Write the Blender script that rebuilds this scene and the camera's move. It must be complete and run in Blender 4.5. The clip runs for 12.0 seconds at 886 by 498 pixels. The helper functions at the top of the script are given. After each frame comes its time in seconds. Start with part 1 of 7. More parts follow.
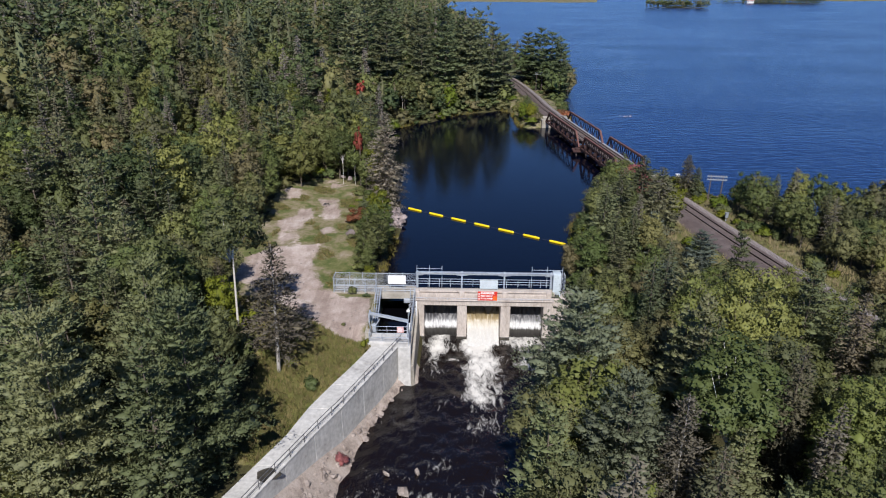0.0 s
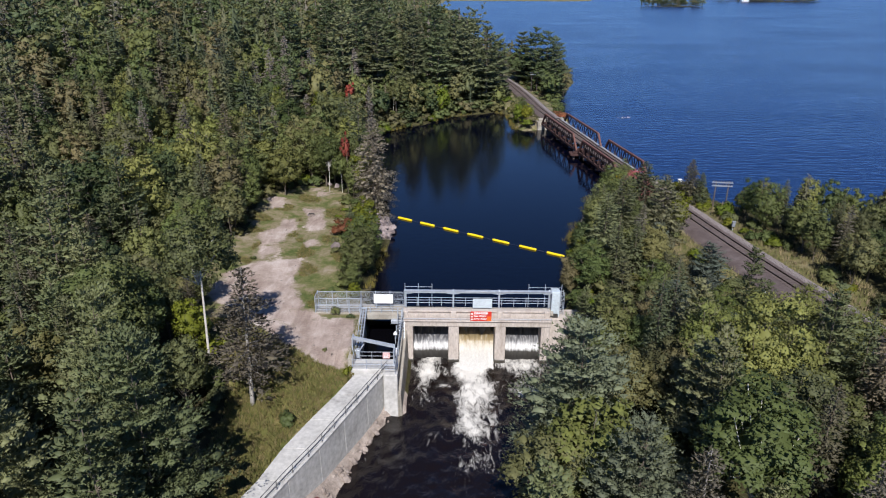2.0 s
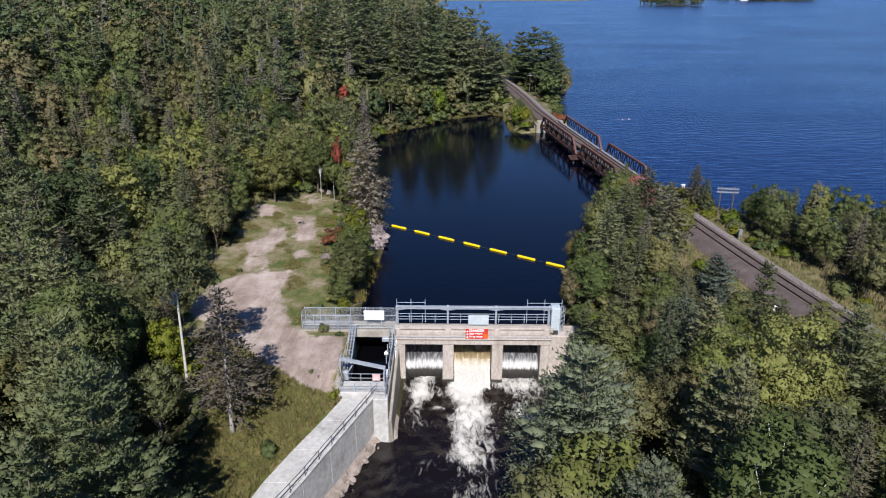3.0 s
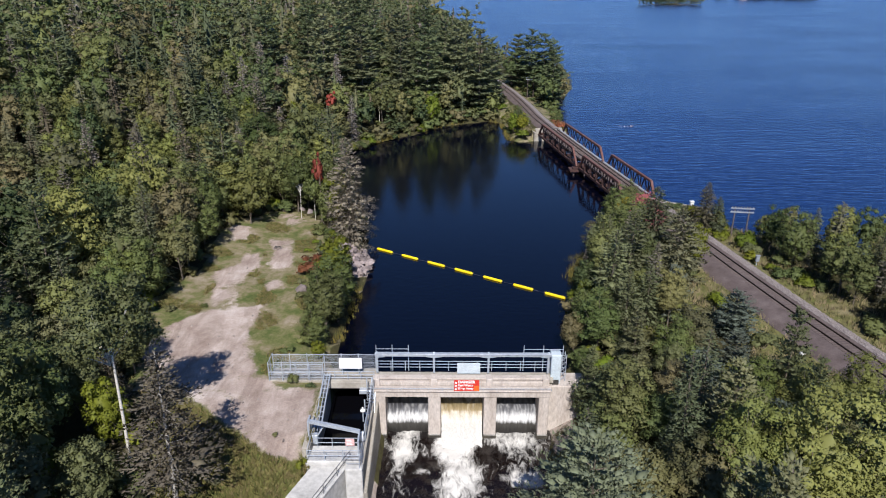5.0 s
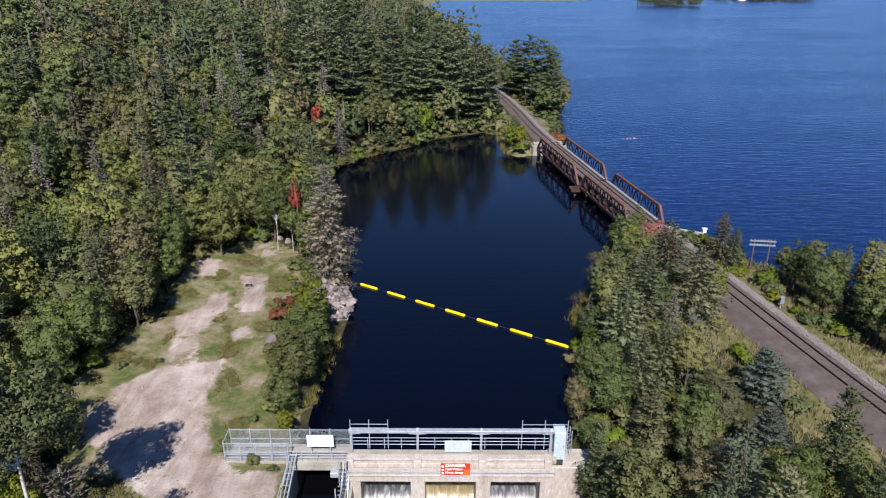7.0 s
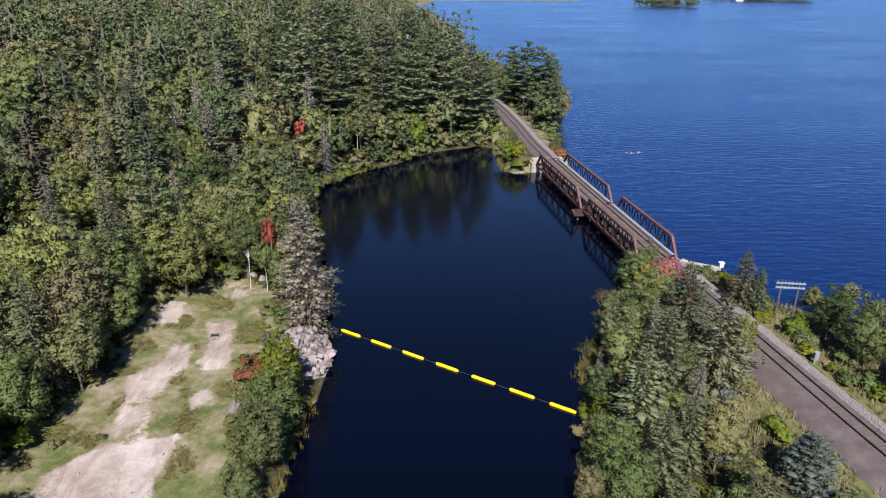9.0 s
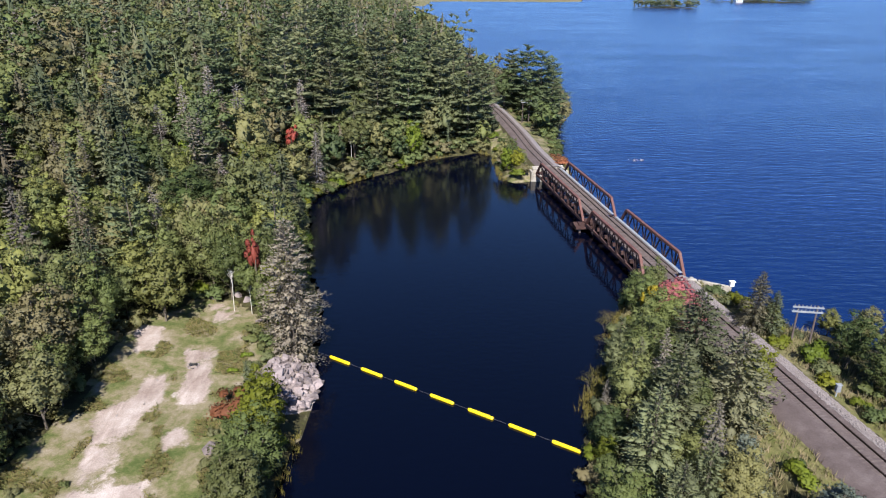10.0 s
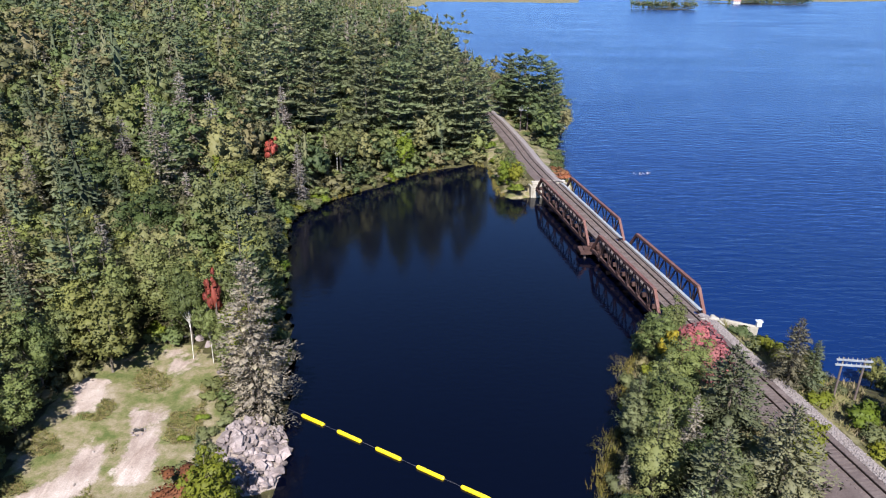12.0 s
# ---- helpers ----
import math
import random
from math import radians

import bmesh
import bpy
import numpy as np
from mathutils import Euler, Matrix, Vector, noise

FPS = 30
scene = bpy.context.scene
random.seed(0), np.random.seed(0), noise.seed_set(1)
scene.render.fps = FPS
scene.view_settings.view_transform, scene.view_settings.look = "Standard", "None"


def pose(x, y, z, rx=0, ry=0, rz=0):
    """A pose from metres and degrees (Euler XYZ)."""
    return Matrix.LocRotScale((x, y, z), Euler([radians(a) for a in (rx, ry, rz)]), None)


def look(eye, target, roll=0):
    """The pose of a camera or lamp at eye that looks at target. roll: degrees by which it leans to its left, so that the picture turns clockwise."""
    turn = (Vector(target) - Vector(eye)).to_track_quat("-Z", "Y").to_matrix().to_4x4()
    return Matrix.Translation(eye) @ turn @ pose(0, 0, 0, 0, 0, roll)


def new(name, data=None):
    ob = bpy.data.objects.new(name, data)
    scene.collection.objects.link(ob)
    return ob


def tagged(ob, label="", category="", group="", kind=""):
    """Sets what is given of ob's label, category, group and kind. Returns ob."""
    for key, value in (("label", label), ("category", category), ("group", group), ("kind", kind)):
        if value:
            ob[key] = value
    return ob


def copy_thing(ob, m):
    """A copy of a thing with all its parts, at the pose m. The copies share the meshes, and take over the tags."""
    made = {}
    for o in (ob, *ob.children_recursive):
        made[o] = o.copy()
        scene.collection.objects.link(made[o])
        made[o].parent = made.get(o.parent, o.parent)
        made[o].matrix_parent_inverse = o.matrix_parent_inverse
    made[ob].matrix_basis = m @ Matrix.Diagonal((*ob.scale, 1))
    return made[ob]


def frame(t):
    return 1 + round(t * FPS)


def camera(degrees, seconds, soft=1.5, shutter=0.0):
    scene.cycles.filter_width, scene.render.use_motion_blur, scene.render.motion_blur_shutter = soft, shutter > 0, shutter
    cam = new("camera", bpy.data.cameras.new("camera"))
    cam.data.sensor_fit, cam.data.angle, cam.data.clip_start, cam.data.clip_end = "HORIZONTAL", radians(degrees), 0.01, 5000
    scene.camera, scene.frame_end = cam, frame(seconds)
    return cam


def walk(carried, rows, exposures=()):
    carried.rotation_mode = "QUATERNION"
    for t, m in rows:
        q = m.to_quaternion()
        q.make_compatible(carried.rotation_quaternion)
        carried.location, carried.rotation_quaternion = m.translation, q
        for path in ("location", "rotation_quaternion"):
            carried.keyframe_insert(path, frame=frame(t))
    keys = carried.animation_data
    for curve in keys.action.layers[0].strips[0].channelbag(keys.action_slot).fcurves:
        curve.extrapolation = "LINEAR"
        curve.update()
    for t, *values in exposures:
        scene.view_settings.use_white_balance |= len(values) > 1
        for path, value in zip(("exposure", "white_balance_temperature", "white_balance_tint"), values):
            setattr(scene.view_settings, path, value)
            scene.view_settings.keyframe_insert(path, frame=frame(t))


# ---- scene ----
cam = camera(67.0, 12.0, soft=1.1)
PATH = [
    (0, (0.119, -4.472, 40.298), (0.091, -2.619, 39.545), 0.5),
    (0.5, (0.283, -3.249, 40.098), (0.257, -1.396, 39.344), 0.4),
    (1, (0.477, -1.898, 39.946), (0.453, -0.045, 39.193), 0.3),
    (1.5, (0.627, -0.001, 39.878), (0.607, 1.851, 39.125), 0.3),
    (2, (0.758, 2.093, 39.862), (0.742, 3.945, 39.108), 0.3),
    (2.5, (1.07, 4.334, 39.807), (1.055, 6.186, 39.053), 0.2),
    (3, (1.32, 6.598, 39.777), (1.307, 8.45, 39.022), 0.2),
    (5, (2.611, 16.538, 40.13), (2.602, 18.389, 39.373), 0.1),
    (5.5, (2.834, 19.173, 40.343), (2.828, 21.023, 39.585), 0.1),
    (6, (2.934, 21.924, 40.658), (2.932, 23.774, 39.898), 0.3),
    (6.5, (3.255, 24.712, 40.89), (3.253, 26.562, 40.131), 0.3),
    (7, (3.615, 27.484, 41.238), (3.614, 29.335, 40.48), 0.2),
    (7.5, (3.862, 30.339, 41.608), (3.863, 32.19, 40.849), 0.2),
    (9.5, (4.429, 41.707, 42.726), (4.443, 43.557, 41.965), 0.4),
    (10, (4.709, 44.606, 42.891), (4.724, 46.456, 42.132), 0.4),
    (10.5, (4.773, 47.626, 43.134), (4.792, 49.476, 42.375), 0.5),
    (11, (4.909, 50.461, 43.124), (4.933, 52.311, 42.366), 0.6),
    (11.5, (5.152, 53.413, 43.072), (5.177, 55.263, 42.312), 0.6),
    (12, (5.343, 56.311, 42.823), (5.372, 58.161, 42.064), 0.7),
]
walk(cam, [(t, look(eye, target, roll)) for t, eye, target, roll in PATH],
     exposures=[(0, 0.15), (2.5, 0.2), (5.5, 0.3), (7.5, 0.47), (10, 0.82), (12, 1.0)])

# ---- light ----
SUN_EL, SUN_AZ = 46.0, 180.0   # degrees; azimuth clockwise from +y (ahead)
world = bpy.data.worlds.new("sky")
scene.world = world
world.use_nodes = True
wn = world.node_tree.nodes
sky = wn.new("ShaderNodeTexSky")
sky.sky_type = "NISHITA"
sky.sun_disc = False
sky.sun_elevation = radians(SUN_EL)
sky.sun_rotation = radians(SUN_AZ)
sky.air_density, sky.dust_density, sky.ozone_density = 0.5, 0.0, 10.0
wn["Background"].inputs["Strength"].default_value = 0.132
world.node_tree.links.new(sky.outputs["Color"], wn["Background"].inputs["Color"])
sun_data = bpy.data.lights.new("sun", "SUN")
sun_data.energy, sun_data.angle, sun_data.color = 5.4, radians(0.6), (1.0, 0.963, 0.932)
sun = new("sun", sun_data)
to_sun = Vector((math.sin(radians(SUN_AZ)) * math.cos(radians(SUN_EL)), math.cos(radians(SUN_AZ)) * math.cos(radians(SUN_EL)), math.sin(radians(SUN_EL))))
sun.matrix_world = look(to_sun * 300, (0, 0, 0))

# ---- materials ----


def mat_base(name, rough=0.8, metal=0.0, spec=0.3):
    m = bpy.data.materials.new(name)
    m.use_nodes = True
    b = m.node_tree.nodes["Principled BSDF"]
    b.inputs["Roughness"].default_value = rough
    b.inputs["Metallic"].default_value = metal
    b.inputs["Specular IOR Level"].default_value = spec
    return m, m.node_tree.nodes, m.node_tree.links, b


def ramp(nodes, links, fac, stops):
    r = nodes.new("ShaderNodeValToRGB")
    e = r.color_ramp.elements
    while len(e) < len(stops):
        e.new(0.5)
    for k, (p, c) in zip(e, stops):
        k.position, k.color = p, (*c, 1)
    links.new(fac, r.inputs[0])
    return r.outputs[0]


def noise_fac(nodes, links, scale, detail=4.0, rough=0.55, stretch=None, dist=0.0):
    g = nodes.new("ShaderNodeNewGeometry")
    src = g.outputs["Position"]
    if stretch:
        mp = nodes.new("ShaderNodeMapping")
        mp.inputs["Scale"].default_value = stretch
        links.new(src, mp.inputs[0])
        src = mp.outputs[0]
    n = nodes.new("ShaderNodeTexNoise")
    n.inputs["Scale"].default_value, n.inputs["Detail"].default_value = scale, detail
    n.inputs["Roughness"].default_value, n.inputs["Distortion"].default_value = rough, dist
    links.new(src, n.inputs["Vector"])
    return n.outputs["Fac"]


def mix(nodes, links, fac, a, b, mode="MIX"):
    m = nodes.new("ShaderNodeMix")
    m.data_type, m.blend_type = "RGBA", mode
    for s, v in ((m.inputs[0], fac), (m.inputs[6], a), (m.inputs[7], b)):
        if isinstance(v, bpy.types.NodeSocket):
            links.new(v, s)
        else:
            s.default_value = v if isinstance(v, float) else (*v, 1)
    return m.outputs[2]


def bump(nodes, links, fac, b, strength=0.4, dist=0.05):
    n = nodes.new("ShaderNodeBump")
    n.inputs["Strength"].default_value, n.inputs["Distance"].default_value = strength, dist
    links.new(fac, n.inputs["Height"])
    links.new(n.outputs[0], b.inputs["Normal"])


def surface(name, stops, scale=1.0, rough=0.85, metal=0.0, fine=12.0, strength=0.4, dist=0.02, stretch=None, spec=0.3):
    """Two scales of variation: a ramp over broad noise, mottled by fine noise that also gives relief."""
    m, n, l, b = mat_base(name, rough, metal, spec)
    broad = noise_fac(n, l, scale, 5.0, 0.6, stretch)
    small = noise_fac(n, l, fine, 4.0, 0.6, stretch)
    c = ramp(n, l, broad, stops)
    g = ramp(n, l, small, [(0.25, (0.72, 0.72, 0.72)), (0.75, (1.18, 1.18, 1.18))])
    l.new(mix(n, l, 1.0, c, g, "MULTIPLY"), b.inputs["Base Color"])
    bump(n, l, small, b, strength, dist)
    return m


def leaf_mat(name, stops, sheen=0.25, jitter=0.32):
    """Foliage: hue varies tree by tree and leaf by leaf, and some light passes through."""
    m, n, l, b = mat_base(name, 0.6, 0.0, 0.25)
    info = n.new("ShaderNodeObjectInfo")
    at = n.new("ShaderNodeAttribute")
    at.attribute_name = "tint"
    add = n.new("ShaderNodeMath")
    add.operation = "ADD"
    l.new(info.outputs["Random"], add.inputs[0])
    l.new(at.outputs["Fac"], add.inputs[1])
    fr = n.new("ShaderNodeMath")
    fr.operation = "FRACT"
    l.new(add.outputs[0], fr.inputs[0])
    c = ramp(n, l, fr.outputs[0], [(p, (0.83 * q[0], 0.735 * q[1], 0.81 * q[2])) for p, q in stops])
    geo = n.new("ShaderNodeNewGeometry")
    jitter *= 0.65
    g = ramp(n, l, geo.outputs["Random Per Island"], [(0.0, (1 - jitter,) * 3), (0.6, (1.0, 1.0, 0.95)), (1.0, (1 + jitter, 1 + jitter, 1.0))])
    col = mix(n, l, 1.0, c, g, "MULTIPLY")
    spin = n.new("ShaderNodeMath")   # a second draw for each tree: paler or deeper than its neighbours
    spin.operation = "MULTIPLY"
    spin.inputs[1].default_value = 7.31
    l.new(add.outputs[0], spin.inputs[0])
    part_ = n.new("ShaderNodeMath")
    part_.operation = "FRACT"
    l.new(spin.outputs[0], part_.inputs[0])
    col = mix(n, l, 1.0, col, ramp(n, l, part_.outputs[0], [(0.0, (0.70,) * 3), (0.5, (1.0,) * 3), (1.0, (1.28, 1.26, 1.24))]), "MULTIPLY")
    l.new(col, b.inputs["Base Color"])
    t = n.new("ShaderNodeBsdfTranslucent")
    l.new(col, t.inputs["Color"])
    ms = n.new("ShaderNodeMixShader")
    ms.inputs[0].default_value = sheen
    l.new(b.outputs[0], ms.inputs[1])
    l.new(t.outputs[0], ms.inputs[2])
    l.new(ms.outputs[0], n["Material Output"].inputs["Surface"])
    return m


M_PINE = leaf_mat("pine_needles", [(0.0, (0.135, 0.185, 0.082)), (0.5, (0.180, 0.228, 0.100)), (1.0, (0.235, 0.262, 0.130))], 0.28, 0.18)
# dark green far pines, with cloud shadow worked into the needle colour
M_SHADEPINE = leaf_mat("shaded_pine_needles", [(0.0, (0.078, 0.118, 0.050)), (0.5, (0.118, 0.165, 0.072)), (1.0, (0.165, 0.200, 0.095))], 0.2, 0.14)
M_SPRUCE = leaf_mat("spruce_needles", [(0.0, (0.105, 0.148, 0.076)), (0.4, (0.138, 0.178, 0.088)), (0.7, (0.170, 0.190, 0.104)), (1.0, (0.192, 0.182, 0.118))], 0.25, 0.2)
M_GREY = leaf_mat("grey_twigs", [(0.0, (0.185, 0.188, 0.142)), (0.5, (0.245, 0.245, 0.195)), (1.0, (0.195, 0.200, 0.138))], 0.2, 0.2)
M_LEAF = leaf_mat("green_leaves", [(0.0, (0.088, 0.138, 0.052)), (0.22, (0.130, 0.185, 0.060)), (0.42, (0.182, 0.222, 0.074)), (0.56, (0.140, 0.178, 0.082)), (0.70, (0.225, 0.238, 0.086)), (0.82, (0.160, 0.185, 0.088)), (0.93, (0.205, 0.195, 0.092)), (1.0, (0.10, 0.160, 0.06))], 0.3, 0.12)
M_DARKLEAF = leaf_mat("dark_green_leaves", [(0.0, (0.110, 0.160, 0.070)), (1.0, (0.15, 0.185, 0.075))], 0.35, 0.45)
M_OLIVE = leaf_mat("olive_leaves", [(0.0, (0.178, 0.235, 0.062)), (0.6, (0.225, 0.258, 0.076)), (1.0, (0.165, 0.235, 0.060))], 0.3, 0.2)
M_SNAG = leaf_mat("grey_green_needles", [(0.0, (0.150, 0.158, 0.115)), (1.0, (0.19, 0.185, 0.135))], 0.25)
M_BEIGE = leaf_mat("beige_twigs", [(0.0, (0.30, 0.295, 0.21)), (1.0, (0.34, 0.33, 0.24))], 0.25, 0.25)
M_PALEGREY = leaf_mat("pale_grey_twigs", [(0.0, (0.285, 0.285, 0.245)), (1.0, (0.345, 0.335, 0.29))], 0.25, 0.25)
M_PINK = leaf_mat("pink_red_leaves", [(0.0, (0.34, 0.10, 0.115)), (1.0, (0.31, 0.15, 0.145))], 0.3, 0.4)
M_LIME = leaf_mat("bright_leaves", [(0.0, (0.143, 0.237, 0.028)), (1.0, (0.231, 0.264, 0.028))], 0.35)
M_YELLOW = leaf_mat("yellow_leaves", [(0.0, (0.38, 0.33, 0.03)), (1.0, (0.30, 0.30, 0.03))], 0.3)
M_RED = leaf_mat("red_leaves", [(0.0, (0.42, 0.045, 0.05)), (0.6, (0.33, 0.09, 0.06)), (1.0, (0.36, 0.16, 0.06))], 0.3)
M_GRASS = leaf_mat("grass_blades", [(0.0, (0.19, 0.215, 0.075)), (0.4, (0.25, 0.245, 0.11)), (0.75, (0.34, 0.30, 0.18)), (1.0, (0.19, 0.225, 0.08))], 0.3, 0.2)
M_LUSH = leaf_mat("lush_grass", [(0.0, (0.145, 0.185, 0.050)), (0.5, (0.205, 0.210, 0.068)), (1.0, (0.27, 0.235, 0.11))], 0.3, 0.2)
M_BLUE = leaf_mat("blue_green_needles", [(0.0, (0.105, 0.150, 0.115)), (1.0, (0.135, 0.175, 0.125))], 0.2, 0.2)
M_LARCH = leaf_mat("soft_larch_needles", [(0.0, (0.165, 0.212, 0.098)), (1.0, (0.200, 0.232, 0.110))], 0.25, 0.2)
M_GREEN = leaf_mat("fresh_green_leaves", [(0.0, (0.105, 0.165, 0.050)), (0.5, (0.150, 0.205, 0.062)), (1.0, (0.175, 0.205, 0.075))], 0.3, 0.14)
M_PALEPINE = leaf_mat("pale_pine_needles", [(0.0, (0.185, 0.245, 0.145)), (1.0, (0.225, 0.280, 0.165))], 0.28, 0.16)
M_RUSTLEAF = leaf_mat("rust_orange_leaves", [(0.0, (0.33, 0.135, 0.065)), (1.0, (0.29, 0.16, 0.075))], 0.3, 0.3)
M_REED = leaf_mat("reed_blades", [(0.0, (0.15, 0.16, 0.035)), (1.0, (0.22, 0.19, 0.045))], 0.3, 0.45)
M_BARK = surface("bark", [(0.3, (0.10, 0.08, 0.06)), (0.7, (0.19, 0.16, 0.13))], 3.0, 0.9, 0, 20, 0.6, 0.03, (1, 1, 0.3))
M_DEADWOOD = surface("dead_wood", [(0.3, (0.26, 0.24, 0.22)), (0.7, (0.40, 0.38, 0.35))], 3.0, 0.9, 0, 20, 0.5, 0.02, (1, 1, 0.3))
M_BIRCH = surface("birch_bark", [(0.35, (0.50, 0.47, 0.42)), (0.6, (0.66, 0.63, 0.58)), (0.72, (0.2, 0.18, 0.16))], 2.5, 0.8, 0, 9, 0.4, 0.02, (0.5, 0.5, 2.5))
M_CONC = surface("concrete", [(0.25, (0.250, 0.228, 0.191)), (0.5, (0.346, 0.316, 0.272)), (0.75, (0.405, 0.383, 0.339))], 0.55, 0.88, 0, 7, 0.3, 0.02, (1, 1, 0.6))
M_CONC_TAN = surface("weathered_concrete", [(0.2, (0.27, 0.225, 0.19)), (0.42, (0.43, 0.375, 0.335)), (0.58, (0.50, 0.445, 0.405)), (0.8, (0.35, 0.285, 0.24))], 0.8, 0.9, 0, 6, 0.4, 0.03, (1, 1, 0.35))
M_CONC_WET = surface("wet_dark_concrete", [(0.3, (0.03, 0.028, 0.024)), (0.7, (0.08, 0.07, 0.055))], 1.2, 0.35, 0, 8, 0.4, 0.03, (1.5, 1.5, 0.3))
M_SLAB = surface("slab_concrete", [(0.25, (0.27, 0.26, 0.25)), (0.38, (0.44, 0.43, 0.415)), (0.6, (0.52, 0.51, 0.495)), (0.8, (0.42, 0.41, 0.39))], 0.4, 0.9, 0, 2.2, 0.08, 0.01)
M_STEEL = surface("galvanised_steel", [(0.3, (0.36, 0.40, 0.46)), (0.7, (0.52, 0.56, 0.62))], 2.0, 0.45, 0.35, 15, 0.15, 0.005)
M_RAILING = surface("dark_railing", [(0.3, (0.10, 0.10, 0.11)), (0.7, (0.18, 0.18, 0.19))], 2.0, 0.5, 0.4, 15, 0.15, 0.005)
M_RUST = surface("rusty_steel", [(0.25, (0.05, 0.028, 0.026)), (0.5, (0.075, 0.040, 0.036)), (0.8, (0.12, 0.075, 0.066))], 1.2, 0.75, 0.15, 10, 0.4, 0.01)
M_CHORD = surface("chord_steel", [(0.25, (0.105, 0.046, 0.040)), (0.5, (0.145, 0.066, 0.055)), (0.8, (0.19, 0.12, 0.105))], 0.8, 0.7, 0.1, 10, 0.3, 0.01)
M_RAIL = surface("rail_steel", [(0.3, (0.025, 0.018, 0.016)), (0.7, (0.05, 0.036, 0.03))], 2.0, 0.5, 0.5, 15, 0.2, 0.004)
M_TIMBER = surface("sleeper_timber", [(0.3, (0.085, 0.065, 0.062)), (0.7, (0.145, 0.115, 0.108))], 1.5, 0.9, 0, 14, 0.5, 0.02)
M_WALK = surface("weathered_planks", [(0.3, (0.19, 0.205, 0.23)), (0.7, (0.29, 0.31, 0.34))], 1.5, 0.85, 0, 14, 0.4, 0.02)
M_BALLAST = surface("brown_ballast", [(0.25, (0.075, 0.056, 0.054)), (0.5, (0.112, 0.087, 0.084)), (0.75, (0.16, 0.13, 0.126))], 0.5, 0.95, 0, 9, 0.9, 0.06)
M_GRAVEL = surface("pale_gravel", [(0.25, (0.145, 0.125, 0.122)), (0.5, (0.215, 0.188, 0.186)), (0.75, (0.30, 0.27, 0.265))], 2.0, 0.95, 0, 5, 0.9, 0.06)
M_STONES = surface("crushed_stone", [(0.3, (0.13, 0.11, 0.108)), (0.5, (0.215, 0.186, 0.182)), (0.7, (0.31, 0.275, 0.27))], 6.0, 0.95, 0, 20, 0.3, 0.01)
M_ROCK = surface("pinkish_rock", [(0.25, (0.165, 0.135, 0.130)), (0.5, (0.265, 0.225, 0.218)), (0.75, (0.36, 0.31, 0.30))], 0.9, 0.9, 0, 6, 0.6, 0.04)
rn, rl = M_ROCK.node_tree.nodes, M_ROCK.node_tree.links   # each stone a little lighter or darker
rb = rn["Principled BSDF"]
stone = ramp(rn, rl, rn.new("ShaderNodeObjectInfo").outputs["Random"], [(0.0, (0.55, 0.53, 0.53)), (0.6, (1.0, 0.98, 0.98)), (1.0, (1.25, 1.2, 1.2))])
rl.new(mix(rn, rl, 1.0, rb.inputs["Base Color"].links[0].from_socket, stone, "MULTIPLY"), rb.inputs["Base Color"])
M_ROCK_TAN = surface("tan_rock", [(0.25, (0.16, 0.13, 0.115)), (0.5, (0.285, 0.24, 0.215)), (0.75, (0.39, 0.34, 0.31))], 0.9, 0.9, 0, 6, 0.6, 0.04)
M_YPLASTIC = surface("yellow_plastic", [(0.3, (0.80, 0.56, 0.008)), (0.7, (0.90, 0.66, 0.02))], 1.5, 0.45, 0, 10, 0.1, 0.004, None, 0.4)
M_WHITE = surface("white_sign_paint", [(0.3, (0.74, 0.75, 0.76)), (0.7, (0.82, 0.82, 0.82))], 1.0, 0.5, 0, 8, 0.05, 0.002)
M_GREYSIGN = surface("pale_grey_sign_paint", [(0.3, (0.46, 0.53, 0.58)), (0.7, (0.54, 0.61, 0.66))], 1.0, 0.5, 0, 8, 0.05, 0.002)
M_REDSIGN = surface("red_sign_paint", [(0.3, (0.52, 0.03, 0.02)), (0.7, (0.60, 0.045, 0.03))], 1.0, 0.5, 0, 8, 0.05, 0.002)
# glare on the red sign, put into an orange colour
M_SIGNGLARE = surface("orange_sign_glare", [(0.3, (0.75, 0.12, 0.02)), (0.7, (0.80, 0.15, 0.03))], 1.0, 0.5, 0, 8, 0.05, 0.002)
M_PINKSIGN = surface("faded_red_sign", [(0.3, (0.60, 0.34, 0.33)), (0.7, (0.70, 0.45, 0.44))], 1.0, 0.5, 0, 8, 0.05, 0.002)
M_TEXT = surface("sign_lettering", [(0.3, (0.78, 0.78, 0.78)), (0.7, (0.82, 0.82, 0.82))], 1.0, 0.5, 0, 8, 0.02, 0.001)
M_ROOF = surface("roof_shingles", [(0.3, (0.30, 0.16, 0.13)), (0.7, (0.40, 0.24, 0.2))], 0.5, 0.8)
M_CHAR = surface("burnt_wood", [(0.3, (0.02, 0.02, 0.02)), (0.7, (0.07, 0.065, 0.06))], 3.0, 0.95)


def water_mat(name, deep, scale, strength, rough, stretch, broad_strength=0.0, spec=0.5):
    m, n, l, b = mat_base(name, rough, 0.0, spec)
    b.inputs["IOR"].default_value = 1.33
    f = noise_fac(n, l, 0.02, 3.0, 0.5, (1, 2.5, 1))
    l.new(ramp(n, l, f, [(0.3, deep), (0.7, tuple(1.15 * v for v in deep))]), b.inputs["Base Color"])
    w = noise_fac(n, l, scale, 3.0, 0.55, stretch, 0.4)
    bump(n, l, w, b, strength, 0.3)
    if broad_strength:
        r = noise_fac(n, l, 0.012, 4.0, 0.6, (0.7, 2.2, 1))
        l.new(ramp(n, l, r, [(0.35, (rough * 0.92,) * 3), (0.65, (rough * 1.08,) * 3)]), b.inputs["Roughness"])
    return m


